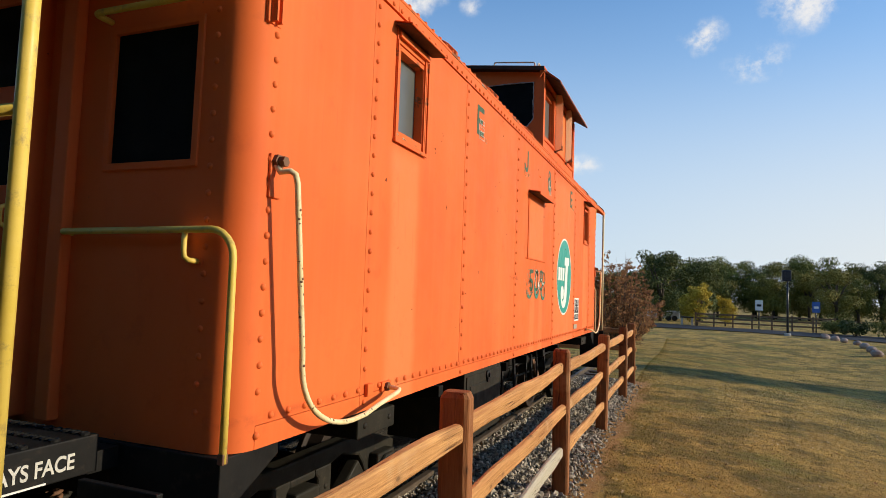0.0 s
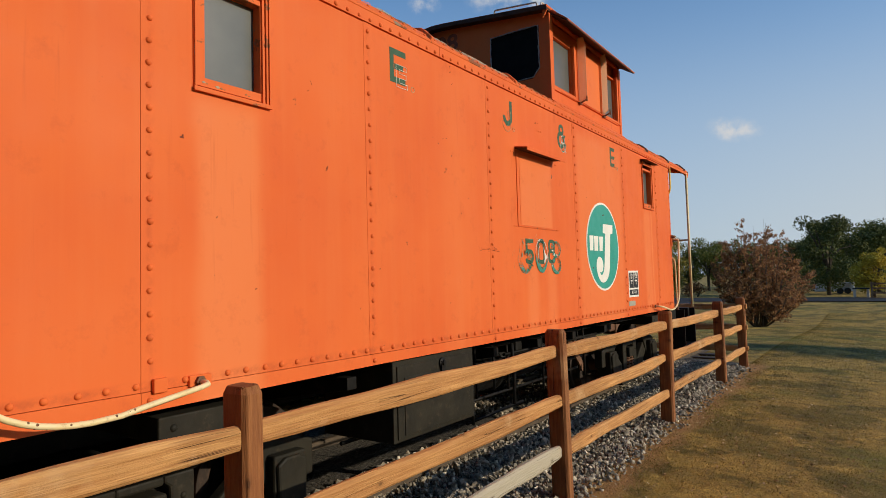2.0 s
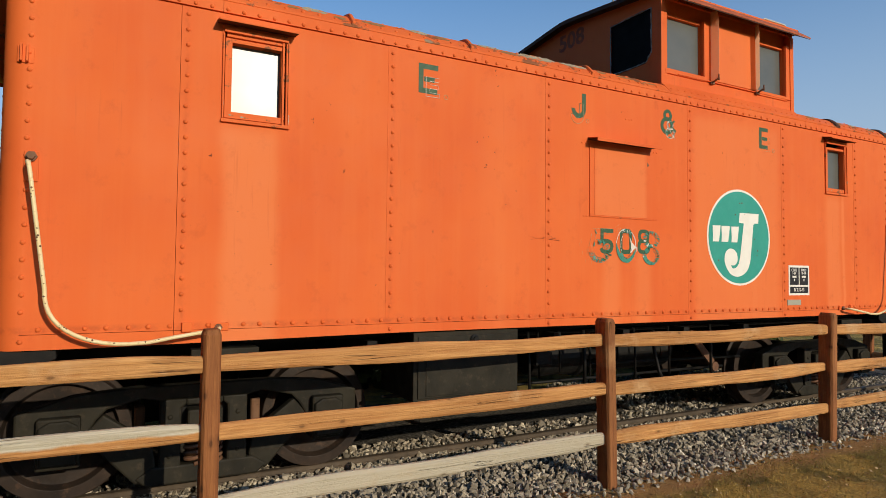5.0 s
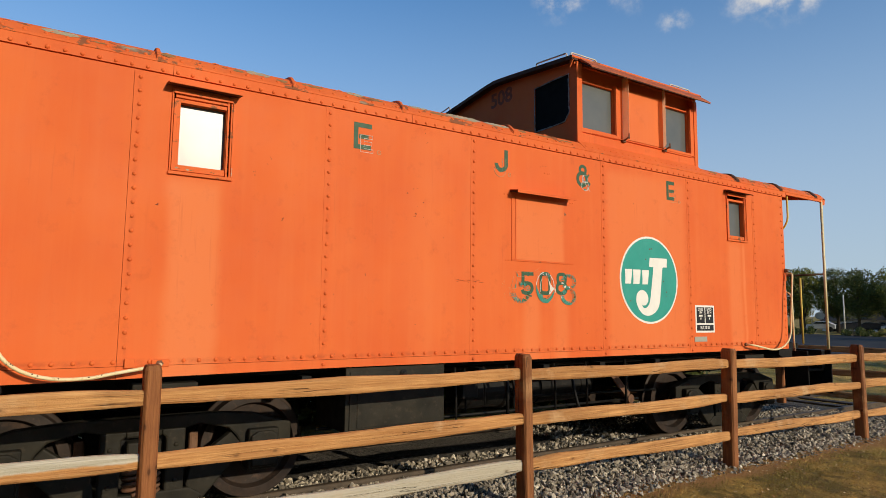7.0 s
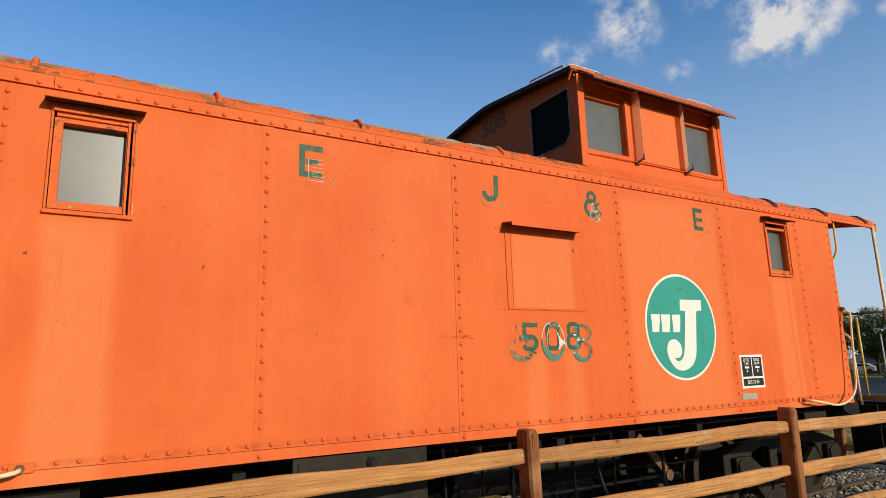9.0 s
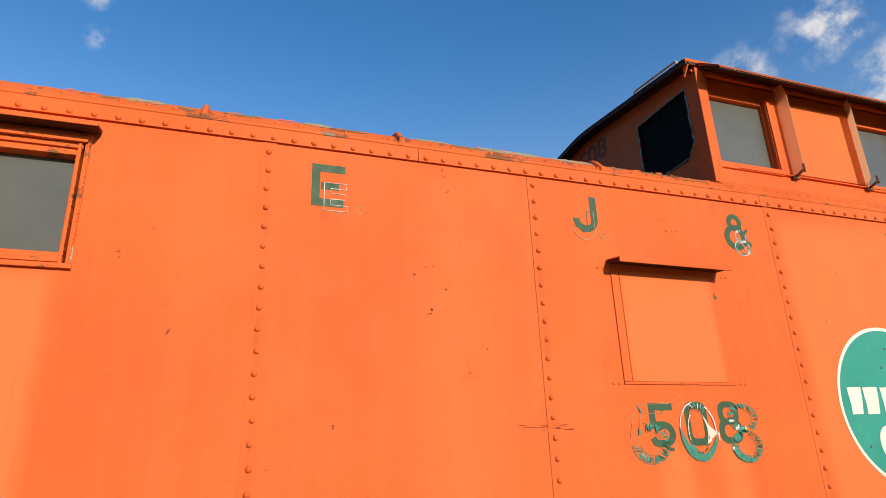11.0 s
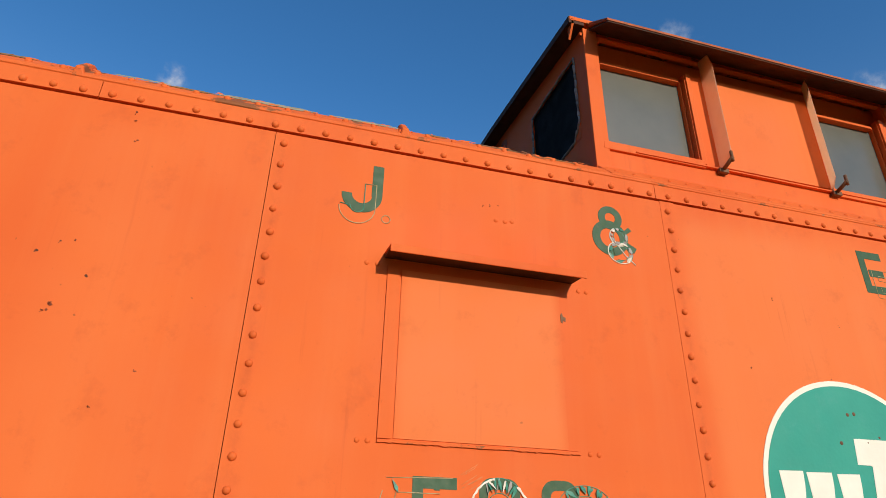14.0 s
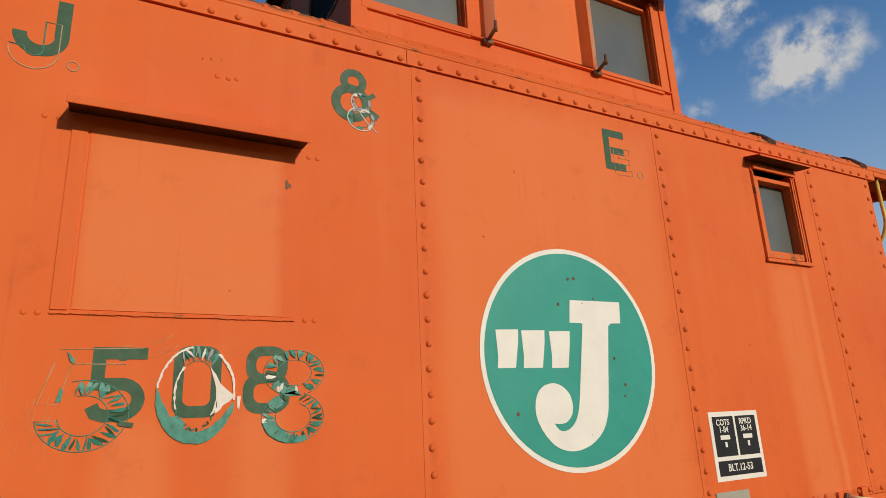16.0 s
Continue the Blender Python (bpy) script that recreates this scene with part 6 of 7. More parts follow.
part("lid_panel", Mesh().box(SIDE - 0.025, SIDE - 0.019, 4.60, 5.36, 0.79, 1.16), BOXGREY, box, "", 0.003)
part("latch", Mesh().lathe([(0, 0), (0, 0.035), (0.012, 0.035), (0.02, 0.02), (0.03, 0.018), (0.03, 0)], (SIDE - 0.025, 5.02, 1.205), "x", 14).box(SIDE - 0.02, SIDE - 0.005, 4.995, 5.045, 1.15, 1.22), BLACK, box, "black latch")
tank = part("air_reservoir", Mesh().lathe([(-0.55, 0.0), (-0.55, 0.10), (-0.50, 0.17), (-0.44, 0.195), (0.44, 0.195), (0.50, 0.17), (0.55, 0.10), (0.55, 0.0)], (-2.25, 7.35, 0.93), "y", 26), BLACK, caboose, "black air brake reservoir")
for y in (7.05, 7.65):
    part("strap", Mesh().lathe([(-0.02, 0.196), (-0.02, 0.204), (0.02, 0.204), (0.02, 0.196)], (-2.25, y, 0.93), "y", 26), BLACK, tank)
part("brake_cylinder", Mesh().lathe([(-0.3, 0.0), (-0.3, 0.15), (-0.25, 0.17), (0.2, 0.17), (0.22, 0.19), (0.26, 0.19), (0.28, 0.06), (0.55, 0.045), (0.55, 0.0)], (-2.0, 6.15, 0.95), "y", 24), BLACK, caboose, "black brake cylinder")
for y, x, z0, r in ((5.66, -1.70, 0.62, 0.012), (5.80, -1.75, 0.80, 0.010), (5.97, -1.68, 0.86, 0.010), (6.20, -1.62, 0.70, 0.016), (6.42, -1.80, 0.78, 0.012), (6.85, -1.66, 0.72, 0.010), (7.28, -1.64, 0.76, 0.010), (7.95, -1.70, 0.70, 0.014), (8.15, -1.85, 0.62, 0.012)):
    part("hanger_rod", Mesh().tube([(x, y, 1.22), (x + 0.01, y + 0.01, (1.22 + z0) / 2), (x, y + 0.02, z0)], r, 8), BLACK, caboose)
for (p, q) in (((-1.72, 5.62, 0.64), (-1.72, 6.55, 0.66)), ((-1.9, 4.4, 0.74), (-1.9, 8.4, 0.74)), ((-2.05, 5.7, 0.86), (-2.05, 8.9, 0.80)), ((-1.70, 6.2, 1.12), (-1.70, 8.6, 1.12))):
    part("brake_rod", Mesh().tube([p, q], 0.014, 8), BLACK, caboose)
part("brake_lever", Mesh().beam((-1.82, 7.80, 1.13), (-1.80, 8.12, 0.80), 0.022, 0.075), RUST, caboose, "rusty brake lever", 0.004)
part("brake_lever", Mesh().lathe([(0, 0.0), (0, 0.05), (0.03, 0.05), (0.03, 0.0)], (-1.82, 8.16, 0.76), "x", 14), RUST, caboose)
part("valve", Mesh().box(-1.86, -1.70, 5.75, 5.93, 0.92, 1.10), BLACK, caboose, "", 0.015)
part("valve", Mesh().box(-1.84, -1.74, 6.50, 6.62, 1.10, 1.20), BLACK, caboose, "", 0.015)
part("air_pipe", Mesh().tube([(-1.66, 7.1, 1.19), (-1.66, 7.12, 0.98), (-1.62, 7.14, 0.80), (-1.60, 7.16, 0.74)], 0.016, 8), BLACK, caboose)
part("train_pipe", Mesh().tube([(-1.78, 5.55, 1.20), (-1.78, 10.0, 1.20)], 0.020, 8), BLACK, caboose)


def truck(yc, wheels):
    """Four-wheel truck with cast side frames, spring group and journal boxes."""
    tr = part("truck", Mesh().box(MID - 0.95, MID + 0.95, yc - 0.16, yc + 0.16, 0.60, 0.86), BLACK, caboose, "black four-wheel freight truck", 0.02)
    for way in (1, -1):
        xo = MID + way * 0.99
        a, b = sorted((xo + way * 0.055, xo - way * 0.055))
        w0, w1 = wheels
        m = Mesh()
        half = [(1.10, 0.60), (1.10, 0.815), (0.80, 0.905), (0.45, 0.935)]
        under = [(0.28, 0.832), (0.39, 0.858), (0.60, 0.805), (0.66, 0.74), (0.74, 0.60)]
        m.prism([(yc - u, z) for u, z in half] + [(yc + u, z) for u, z in reversed(half)] + [(yc + u, z) for u, z in reversed(under)] + [(yc - u, z) for u, z in under], "x", a, b)
        for side in (1, -1):
            m.prism([(yc + side * u, z) for u, z in ((0.62, 0.775), (0.74, 0.64), (0.42, 0.29), (0.30, 0.40), (0.33, 0.56))], "x", a + 0.012, b - 0.012)
            m.prism([(yc + side * u, z) for u, z in ((0.150, 0.36), (0.150, 0.775), (0.118, 0.80), (0.118, 0.84), (0.285, 0.84), (0.285, 0.36))], "x", a + 0.004, b - 0.004)
        m.prism([(yc - 0.120, 0.790), (yc + 0.120, 0.790), (yc + 0.120, 0.838), (yc - 0.120, 0.838)], "x", a + 0.007, b - 0.007)
        m.prism([(yc - 0.36, 0.27), (yc + 0.36, 0.27), (yc + 0.43, 0.33), (yc + 0.33, 0.395), (yc - 0.33, 0.395), (yc - 0.43, 0.33)], "x", a, b)
        part("side_frame", m, BOXGREY, tr, "dusty black cast side frame", 0.014)
        for y in wheels:
            j = part("journal_box", Mesh().box(*sorted((xo - way * 0.07, xo + way * 0.125)), y - 0.120, y + 0.120, 0.475, 0.79).prism([(y - 0.100, 0.50), (y + 0.100, 0.50), (y + 0.110, 0.74), (y + 0.05, 0.775), (y - 0.05, 0.775), (y - 0.110, 0.74)], "x", *sorted((xo + way * 0.12, xo + way * 0.150))), BOXGREY, tr, "journal box with hinged lid", 0.018)
        for k in (-1, 1):
            m = Mesh()
            pts = [(xo + 0.058 * math.cos(2 * math.pi * t / 12), yc + k * 0.066 + 0.052 * math.sin(2 * math.pi * t / 12), 0.39 + 0.235 * t / 72) for t in range(73)]
            part("spring", m.tube(pts, 0.015, 6), RUST, tr, "coil spring")
        part("bolster_end", Mesh().box(*sorted((xo - way * 0.10, xo + way * 0.085)), yc - 0.115, yc + 0.115, 0.63, 0.765), BOXGREY, tr, "", 0.015)
        m = Mesh()
        for y in (yc - 0.22, yc + 0.22):
            for z in (0.46, 0.72):
                m.dome((xo + way * 0.051, y, z), (way, 0, 0), 0.018)
        part("frame_bolts", m, BOXGREY, tr, kind="stuff")
    for y in wheels:
        for way in (1, -1):
            rim = MID + way * 0.665
            prof = [(0.0, 0.06), (0.0, 0.10), (way * 0.020, 0.12), (way * 0.045, 0.33), (-way * 0.005, 0.35), (-way * 0.005, 0.452), (way * 0.028, 0.452), (way * 0.042, 0.424), (way * 0.138, 0.418), (way * 0.142, 0.345), (way * 0.075, 0.325), (way * 0.055, 0.14), (way * 0.12, 0.115), (way * 0.12, 0.06)]
            part("wheel", Mesh().lathe(prof, (rim, y, 0.188 + 0.42), "x", 48), WHEEL, tr, "worn brown steel wheel", 0.004)
            part("brake_shoe", Mesh().box(*sorted((rim + way * 0.02, rim + way * 0.12)), *sorted((y + (0.43 if y < yc else -0.43), y + (0.50 if y < yc else -0.50))), 0.47, 0.76), RUST, tr, "rusty brake shoe", 0.02)
        part("axle", Mesh().tube([(MID - 0.98, y, 0.608), (MID + 0.98, y, 0.608)], 0.07, 16), RUST, tr)
    part("brake_beam", Mesh().box(MID - 0.75, MID + 0.75, yc - 0.42, yc - 0.36, 0.50, 0.60).box(MID - 0.75, MID + 0.75, yc + 0.36, yc + 0.42, 0.50, 0.60), RUST, tr, "", 0.01)


truck(3.11, (2.25, 3.97))
truck(10.285, (9.42, 11.15))

# ---- split-rail fence ----
fence = thing("fence", "three-rail split-rail cedar fence with square posts", "fence", (-1.09, 6.0, 0.08))
POSTS = [(-1.05, -2.9), (-1.045, 0.04), (-1.035, 3.01), (-1.088, 5.985), (-1.095, 8.945), (-1.10, 12.02), (-1.115, 14.06)]
END_POSTS = [(-1.115, 14.06), (-3.35, 14.10), (-5.6, 14.12)]
HEIGHTS = (1.185, 0.81, 0.42)


def post(x, y, top, wx=0.150, wy=0.095):
    m = Mesh()
    lean = (rng.uniform(-0.012, 0.012), rng.uniform(-0.012, 0.012))
    zs = [-0.15, 0.15, 0.45, 0.75, 1.05, top - 0.03, top]
    v = []
    for i, z in enumerate(zs):
        g = 0.80 if i == len(zs) - 1 else 1.0
        for a, b in ((-1, -0.72), (-0.72, -1), (0.72, -1), (1, -0.72), (1, 0.72), (0.72, 1), (-0.72, 1), (-1, 0.72)):
            v.append((x + lean[0] * z + a * g * wx / 2 * (1 + rng.uniform(-0.02, 0.02)), y + lean[1] * z + b * g * wy / 2, z + rng.uniform(-0.004, 0.004)))
    n = 8
    f = [(i * n + k, i * n + (k + 1) % n, (i + 1) * n + (k + 1) % n, (i + 1) * n + k) for i in range(len(zs) - 1) for k in range(n)] + [tuple(range(n))[::-1], tuple(range(len(v) - n, len(v)))]
    part("post", m.add(v, f), WOOD_POST, fence, "", 0.004)


def fence_rail(p, q, mat, thick=0.056, high=0.112):
    p, q = Vector(p), Vector(q)
    d = (q - p).normalized()
    side = d.cross(Vector((0, 0, 1))).normalized()
    n, seg = 22, 8
    seed = rng.uniform(0, 100)
    v = []
    total = (q - p).length
    for i in range(n):
        t = i / (n - 1)
        s_ = t * total
        e = min(s_, total - s_)
        taper = 0.78 + 0.22 * min(1.0, e / 0.35)
        bow = 0.022 * noise.noise(Vector((seed, t * 2.2, 0)))
        sag = 0.024 * noise.noise(Vector((seed + 9, t * 2.6, 0)))
        hh = high / 2 * taper * (1 + 0.22 * noise.noise(Vector((seed + 4, t * 4.0, 0))))
        ww = thick / 2 * (1 + 0.25 * noise.noise(Vector((seed + 6, t * 3.0, 0))))
        c = p + d * s_ + side * bow + Vector((0, 0, sag))
        for k, (a, b) in enumerate(((-1, -0.7), (-0.6, -1), (0.6, -1), (1, -0.7), (1, 0.6), (0.5, 1), (-0.5, 1), (-1, 0.6))):
            j = 1 + 0.10 * noise.noise(Vector((seed + k * 3.1, t * 9.0, 2)))
            v.append(c + side * (a * ww * j) + Vector((0, 0, b * hh * j)))
    f = [(i * seg + k, i * seg + (k + 1) % seg, (i + 1) * seg + (k + 1) % seg, (i + 1) * seg + k) for i in range(n - 1) for k in range(seg)] + [tuple(range(seg))[::-1], tuple(range(len(v) - seg, len(v)))]
    part("rail", Mesh().add(v, f), mat, fence, "", 0.006)


for k, (x, y) in enumerate(POSTS):
    post(x, y, 1.405 - 0.006 * y)
for x, y in END_POSTS[1:]:
    post(x, y, 1.32)
for k in range(len(POSTS) - 1):
    (x0, y0), (x1, y1) = POSTS[k], POSTS[k + 1]
    for i, z in enumerate(HEIGHTS):
        mat = WOOD_RAIL
        if (k, i) == (2, 2):
            mat = WOOD_SILVER
        if (k, i) == (1, 1):
            mat = WOOD_HALF
        off = 0.012 if (k + i) % 2 else -0.012
        drop = 0.0045
        fence_rail((x0 + off, y0 - 0.035, z + rng.uniform(-0.012, 0.012) - drop * (y0 - 6)), (x1 + off, y1 + 0.035, z + rng.uniform(-0.012, 0.012) - drop * (y1 - 6)), mat)
for k in range(2):
    for z in HEIGHTS:
        fence_rail((END_POSTS[k][0] + 0.1, END_POSTS[k][1], z - 0.035), (END_POSTS[k + 1][0] - 0.1, END_POSTS[k + 1][1], z - 0.035), WOOD_RAIL_X)

# ---- plants ----
def leaf_cloud(blobs, count, size, rnd, squash=1.0):
    """Small four-cornered leaves scattered through and over blobs of (x, y, z, r)."""
    m = Mesh()
    weight = [b[3] ** 2 for b in blobs]
    for _ in range(count):
        bx_, by_, bz_, br = rnd.choices(blobs, weight)[0]
        d = Vector((rnd.gauss(0, 1), rnd.gauss(0, 1), rnd.gauss(0, 1))).normalized()
        rr = br * (1 - abs(rnd.gauss(0, 0.28)))
        c = Vector((bx_, by_, bz_)) + Vector((d.x * rr, d.y * rr, d.z * rr * squash))
        a = Vector((rnd.gauss(0, 1), rnd.gauss(0, 1), rnd.gauss(0, 1))).normalized()
        b = a.cross(d + Vector((0.01, 0.02, 0.3))).normalized()
        s_ = size * rnd.uniform(0.6, 1.3)
        m.add([c - a * s_, c - b * s_ * 0.55, c + a * s_, c + b * s_ * 0.55 + d * s_ * 0.3], [(0, 1, 2, 3)])
    return m


def branches(m, base, height, spread_, rnd, n, r):
    tips = []
    for k in range(n):
        a = rnd.uniform(0, 6.28)
        out = spread_ * rnd.uniform(0.45, 1.0)
        p0 = Vector(base) + Vector((0, 0, height * rnd.uniform(0.18, 0.5)))
        p2 = Vector(base) + Vector((math.cos(a) * out, math.sin(a) * out, height * rnd.uniform(0.5, 0.95)))
        p1 = p0.lerp(p2, 0.45) + Vector((0, 0, height * 0.06))
        m.tube([p0, p1, p2], [r * 0.5, r * 0.33, r * 0.08], 6)
        tips.append(p2)
    return tips


def tree(name, label, at, height, width, mat, leaves, leaf, seed, bare=0.22, group="trees of the far wood", clumps=16, category="tree"):
    rnd = random.Random(seed)
    x, y, z = at
    root = thing(name, label, category, (x, y, z), group)
    m = Mesh()
    r = height * 0.028
    m.tube([(x, y, z - 0.2), (x + 0.02 * height * rnd.uniform(-1, 1), y, z + height * 0.35), (x, y, z + height * 0.8)], [r, r * 0.75, r * 0.2], 9)
    tips = branches(m, (x, y, z), height, width * 0.42, rnd, 9, r)
    part("trunk", m, BARK, root, "grey-brown trunk with limbs")
    blobs = []
    for k in range(clumps):
        a, t = rnd.uniform(0, 6.28), rnd.random()
        zz = z + height * (bare + (0.93 - bare) * t)
        reach = width / 2 * math.sin(math.pi * min(1.0, 0.18 + 0.75 * t)) ** 0.8
        rr = reach * rnd.uniform(0.15, 0.75)
        blobs.append((x + math.cos(a) * rr, y + math.sin(a) * rr, zz, width * rnd.uniform(0.13, 0.24)))
    for p in tips:
        blobs.append((p.x, p.y, p.z, width * rnd.uniform(0.09, 0.15)))
    part("crown", leaf_cloud(blobs, leaves, leaf, rnd, 0.8), mat, root)
    return root


# the russet shrub beyond the end of the fence
SHRUB = (-2.95, 28.9)
SWELL = 1.25            # its size against a three-metre shrub
rnd = random.Random(11)
gz0 = ground_z(*SHRUB)
shrub = thing("shrub", "bushy russet-leaved autumn shrub on the lawn", "shrub", (SHRUB[0], SHRUB[1], gz0))
twigs = []
for k in range(56):
    a, t = rnd.uniform(0, 6.28), rnd.uniform(0.05, 1.0) ** 0.62
    top = Vector((SHRUB[0] + math.cos(a) * 1.48 * SWELL * t, SHRUB[1] + math.sin(a) * 1.48 * SWELL * t, gz0 + SWELL * (3.30 - 1.85 * t ** 1.9 + rnd.uniform(-0.35, 0.25))))
    base = Vector((SHRUB[0] + math.cos(a) * 0.16, SHRUB[1] + math.sin(a) * 0.16, gz0 - 0.05))
    mid = base.lerp(top, 0.45) + Vector((math.cos(a) * 0.30 * t, math.sin(a) * 0.30 * t, -0.05))
    part("stem", Mesh().tube([base, mid, top], [0.022, 0.013, 0.003], 6), BARK, shrub)
    twigs.append((base, mid, top))
m = Mesh()
for k in range(1250):
    base, mid, top = rnd.choice(twigs)
    t = rnd.uniform(0.16, 1.0)
    p = base * (1 - t) ** 2 + mid * 2 * t * (1 - t) + top * t * t
    out = Vector((p.x - SHRUB[0], p.y - SHRUB[1], 0.0))
    out = out.normalized() if out.length > 0.01 else Vector((1, 0, 0))
    way_ = (out * rnd.uniform(0.1, 1.0) + Vector((rnd.gauss(0, 0.6), rnd.gauss(0, 0.6), rnd.uniform(-0.1, 1.0)))).normalized()
    q = p + way_ * SWELL * rnd.uniform(0.20, 0.48) * (1.15 - 0.60 * t)
    for _ in range(26):
        c = p.lerp(q, rnd.random() ** 0.7) + Vector((rnd.gauss(0, 0.035), rnd.gauss(0, 0.035), rnd.gauss(0, 0.035)))
        a_ = Vector((rnd.gauss(0, 1), rnd.gauss(0, 1), rnd.gauss(0, 1))).normalized()
        b_ = a_.orthogonal().normalized()
        s_ = SWELL * rnd.uniform(0.020, 0.042)
        m.add([c - a_ * s_, c - b_ * s_ * 0.55, c + a_ * s_, c + b_ * s_ * 0.55], [(0, 1, 2, 3)])
part("foliage", m, LEAF_RED, shrub, "russet and dull red leaves", kind="stuff")

# far wood: direction in degrees left of +y, distance, height, width
rnd = random.Random(21)


def far_at(az, dist):
    x, y = -dist * math.sin(radians(az)), dist * math.cos(radians(az))
    return (x, y, ground_z(x, y))


MATS = {"green": LEAF_GREEN, "dark": LEAF_DARK, "olive": LEAF_OLIVE, "gold": LEAF_GOLD, "lot": LEAF_DARK, "lotgreen": LEAF_GREEN}
WORDS = {"green": "broad green tree at the edge of the wood", "dark": "dark green full-crowned shade tree", "olive": "olive green tree in the far wood", "gold": "small golden-yellow autumn tree", "lot": "shade tree with bare trunk beside the parking lot", "lotgreen": "green shade tree with bare trunk beside the parking lot"}
protos = {}


def far_tree(kind, az, dist, height, width):
    """The first of each kind is built, the rest are turned and scaled copies."""
    key = (kind, len([1 for p in protos if p[0] == kind]))
    if key[1] < 3 and kind != "gold" or (kind == "gold" and key[1] < 1):
        ob = tree("tree", WORDS[kind], far_at(az, dist), height, width, MATS[kind], 8500 if kind != "gold" else 6000, 0.011 * height + 0.035, 40 + len(protos) * 7, {"gold": 0.2, "lot": 0.33, "lotgreen": 0.33}.get(kind, 0.10))
        protos[key] = (ob, height, width)
        return ob
    ob, h, w = protos[(kind, rnd.randrange(key[1]))]
    x, y, z = far_at(az, dist)
    c = copy_thing(ob, pose(x, y, z, 0, 0, rnd.uniform(0, 360)))
    c.scale = (width / w, width / w, height / h)
    return c


def wood_row(a0, a1, count, dist, h0, h1, kinds):
    for k in range(count):
        az = a0 + (a1 - a0) * (k + rnd.uniform(0.1, 0.9)) / count
        h = h0 + (h1 - h0) * (k / max(1, count - 1))
        h *= rnd.uniform(0.86, 1.12)
        far_tree(rnd.choice(kinds), az, dist * rnd.uniform(0.94, 1.1), h, h * rnd.uniform(0.75, 1.0))


far_tree("dark", 2.2, 62, 6.4, 6.6)
far_tree("dark", -0.9, 66, 5.9, 6.6)
far_tree("gold", -0.75, 56, 3.6, 2.8)
far_tree("gold", -2.95, 58, 2.6, 1.9)
wood_row(4, -24, 20, 96, 7.8, 6.9, ("green", "olive", "dark", "green"))
wood_row(4, -24, 14, 84, 6.6, 5.4, ("olive", "green", "olive"))
wood_row(30, 13, 9, 104, 5.4, 5.6, ("green", "dark", "olive"))
wood_row(13, 3, 6, 92, 6.0, 5.6, ("green", "dark", "green"))
far_tree("lotgreen", 17.7, 84, 7.4, 7.0)
far_tree("lot", 15.4, 86, 7.0, 7.4)
far_tree("lot", 22.4, 90, 7.6, 7.0)
far_tree("lot", 20.9, 86, 7.0, 6.0)
far_tree("lotgreen", 24.6, 88, 8.0, 7.4)
far_tree("lot", 19.0, 94, 6.8, 6.4)
far_tree("lot", 27.5, 86, 7.6, 8.0)
far_tree("dark", 4.6, 70, 4.9, 5.6)
far_tree("green", 11.0, 84, 6.4, 6.4)
far_tree("olive", 14.0, 62, 5.6, 4.8)
# unseen tree rows added behind the walk to cut sky light on the end walls
wood_row(122, 218, 20, 26, 14.0, 15.0, ("dark", "green"))
wood_row(120, 230, 18, 38, 18.0, 18.0, ("dark", "green"))
wood_row(128, 224, 13, 17, 12.0, 13.0, ("dark", "green"))
wood_row(222, 258, 9, 26, 14.0, 15.0, ("dark", "green"))
wood_row(226, 256, 8, 38, 17.0, 18.0, ("dark", "green"))
# a tall narrow tree out on the lawn, whose long shadow lies across the grass
tree("tree", "tall narrow dark tree beside the road", (46.0, 28.6, -0.3), 19.0, 4.6, LEAF_DARK, 15000, 0.18, 77, 0.06, clumps=40)

# scrub added on the far side of the track to block light under the caboose
for k in range(26):
    x, y = -6.3 + rnd.uniform(-0.25, 0.25), -3.0 + k * 0.72
    root = thing("bush", "dark bush added to keep light from under the caboose", "bush", (x, y, ground_z(x, y)), "bushes behind the track")
    for _ in range(4):
        a = rnd.uniform(0, 6.28)
        part("stem", Mesh().tube([(x, y, -0.05), (x + math.cos(a) * 0.4, y + math.sin(a) * 0.4, 2.6)], [0.03, 0.008], 5), BARK, root)
    part("foliage", leaf_cloud([(x + rnd.uniform(-0.5, 0.5), y + rnd.uniform(-0.7, 0.7), rnd.uniform(0.2, 2.5), rnd.uniform(0.40, 0.60)) for _ in range(20)], 2600, 0.12, rnd, 0.9), LEAF_DARK, root, kind="stuff")

# unseen tall thicket, added across the track to darken the near end wall
for k in range(22):
    x, y = -7.0 + (k % 11) * 1.0 + rnd.uniform(-0.2, 0.2), (-2.6 if k < 11 else -4.2) + rnd.uniform(-0.2, 0.2)
    root = thing("bush", "unseen dark thicket, added to keep light off the near end wall", "bush", (x, y, ground_z(x, y)), "thicket behind the platform")
    for _ in range(5):
        a = rnd.uniform(0, 6.28)
        part("stem", Mesh().tube([(x, y, -0.05), (x + math.cos(a) * 0.3, y + math.sin(a) * 0.3, 3.6)], [0.05, 0.01], 5), BARK, root)
    part("foliage", leaf_cloud([(x + rnd.uniform(-0.4, 0.4), y + rnd.uniform(-0.4, 0.4), 0.4 + 0.33 * j, rnd.uniform(0.6, 0.85)) for j in range(14)], 2600, 0.17, rnd, 0.9), LEAF_DARK, root, kind="stuff")

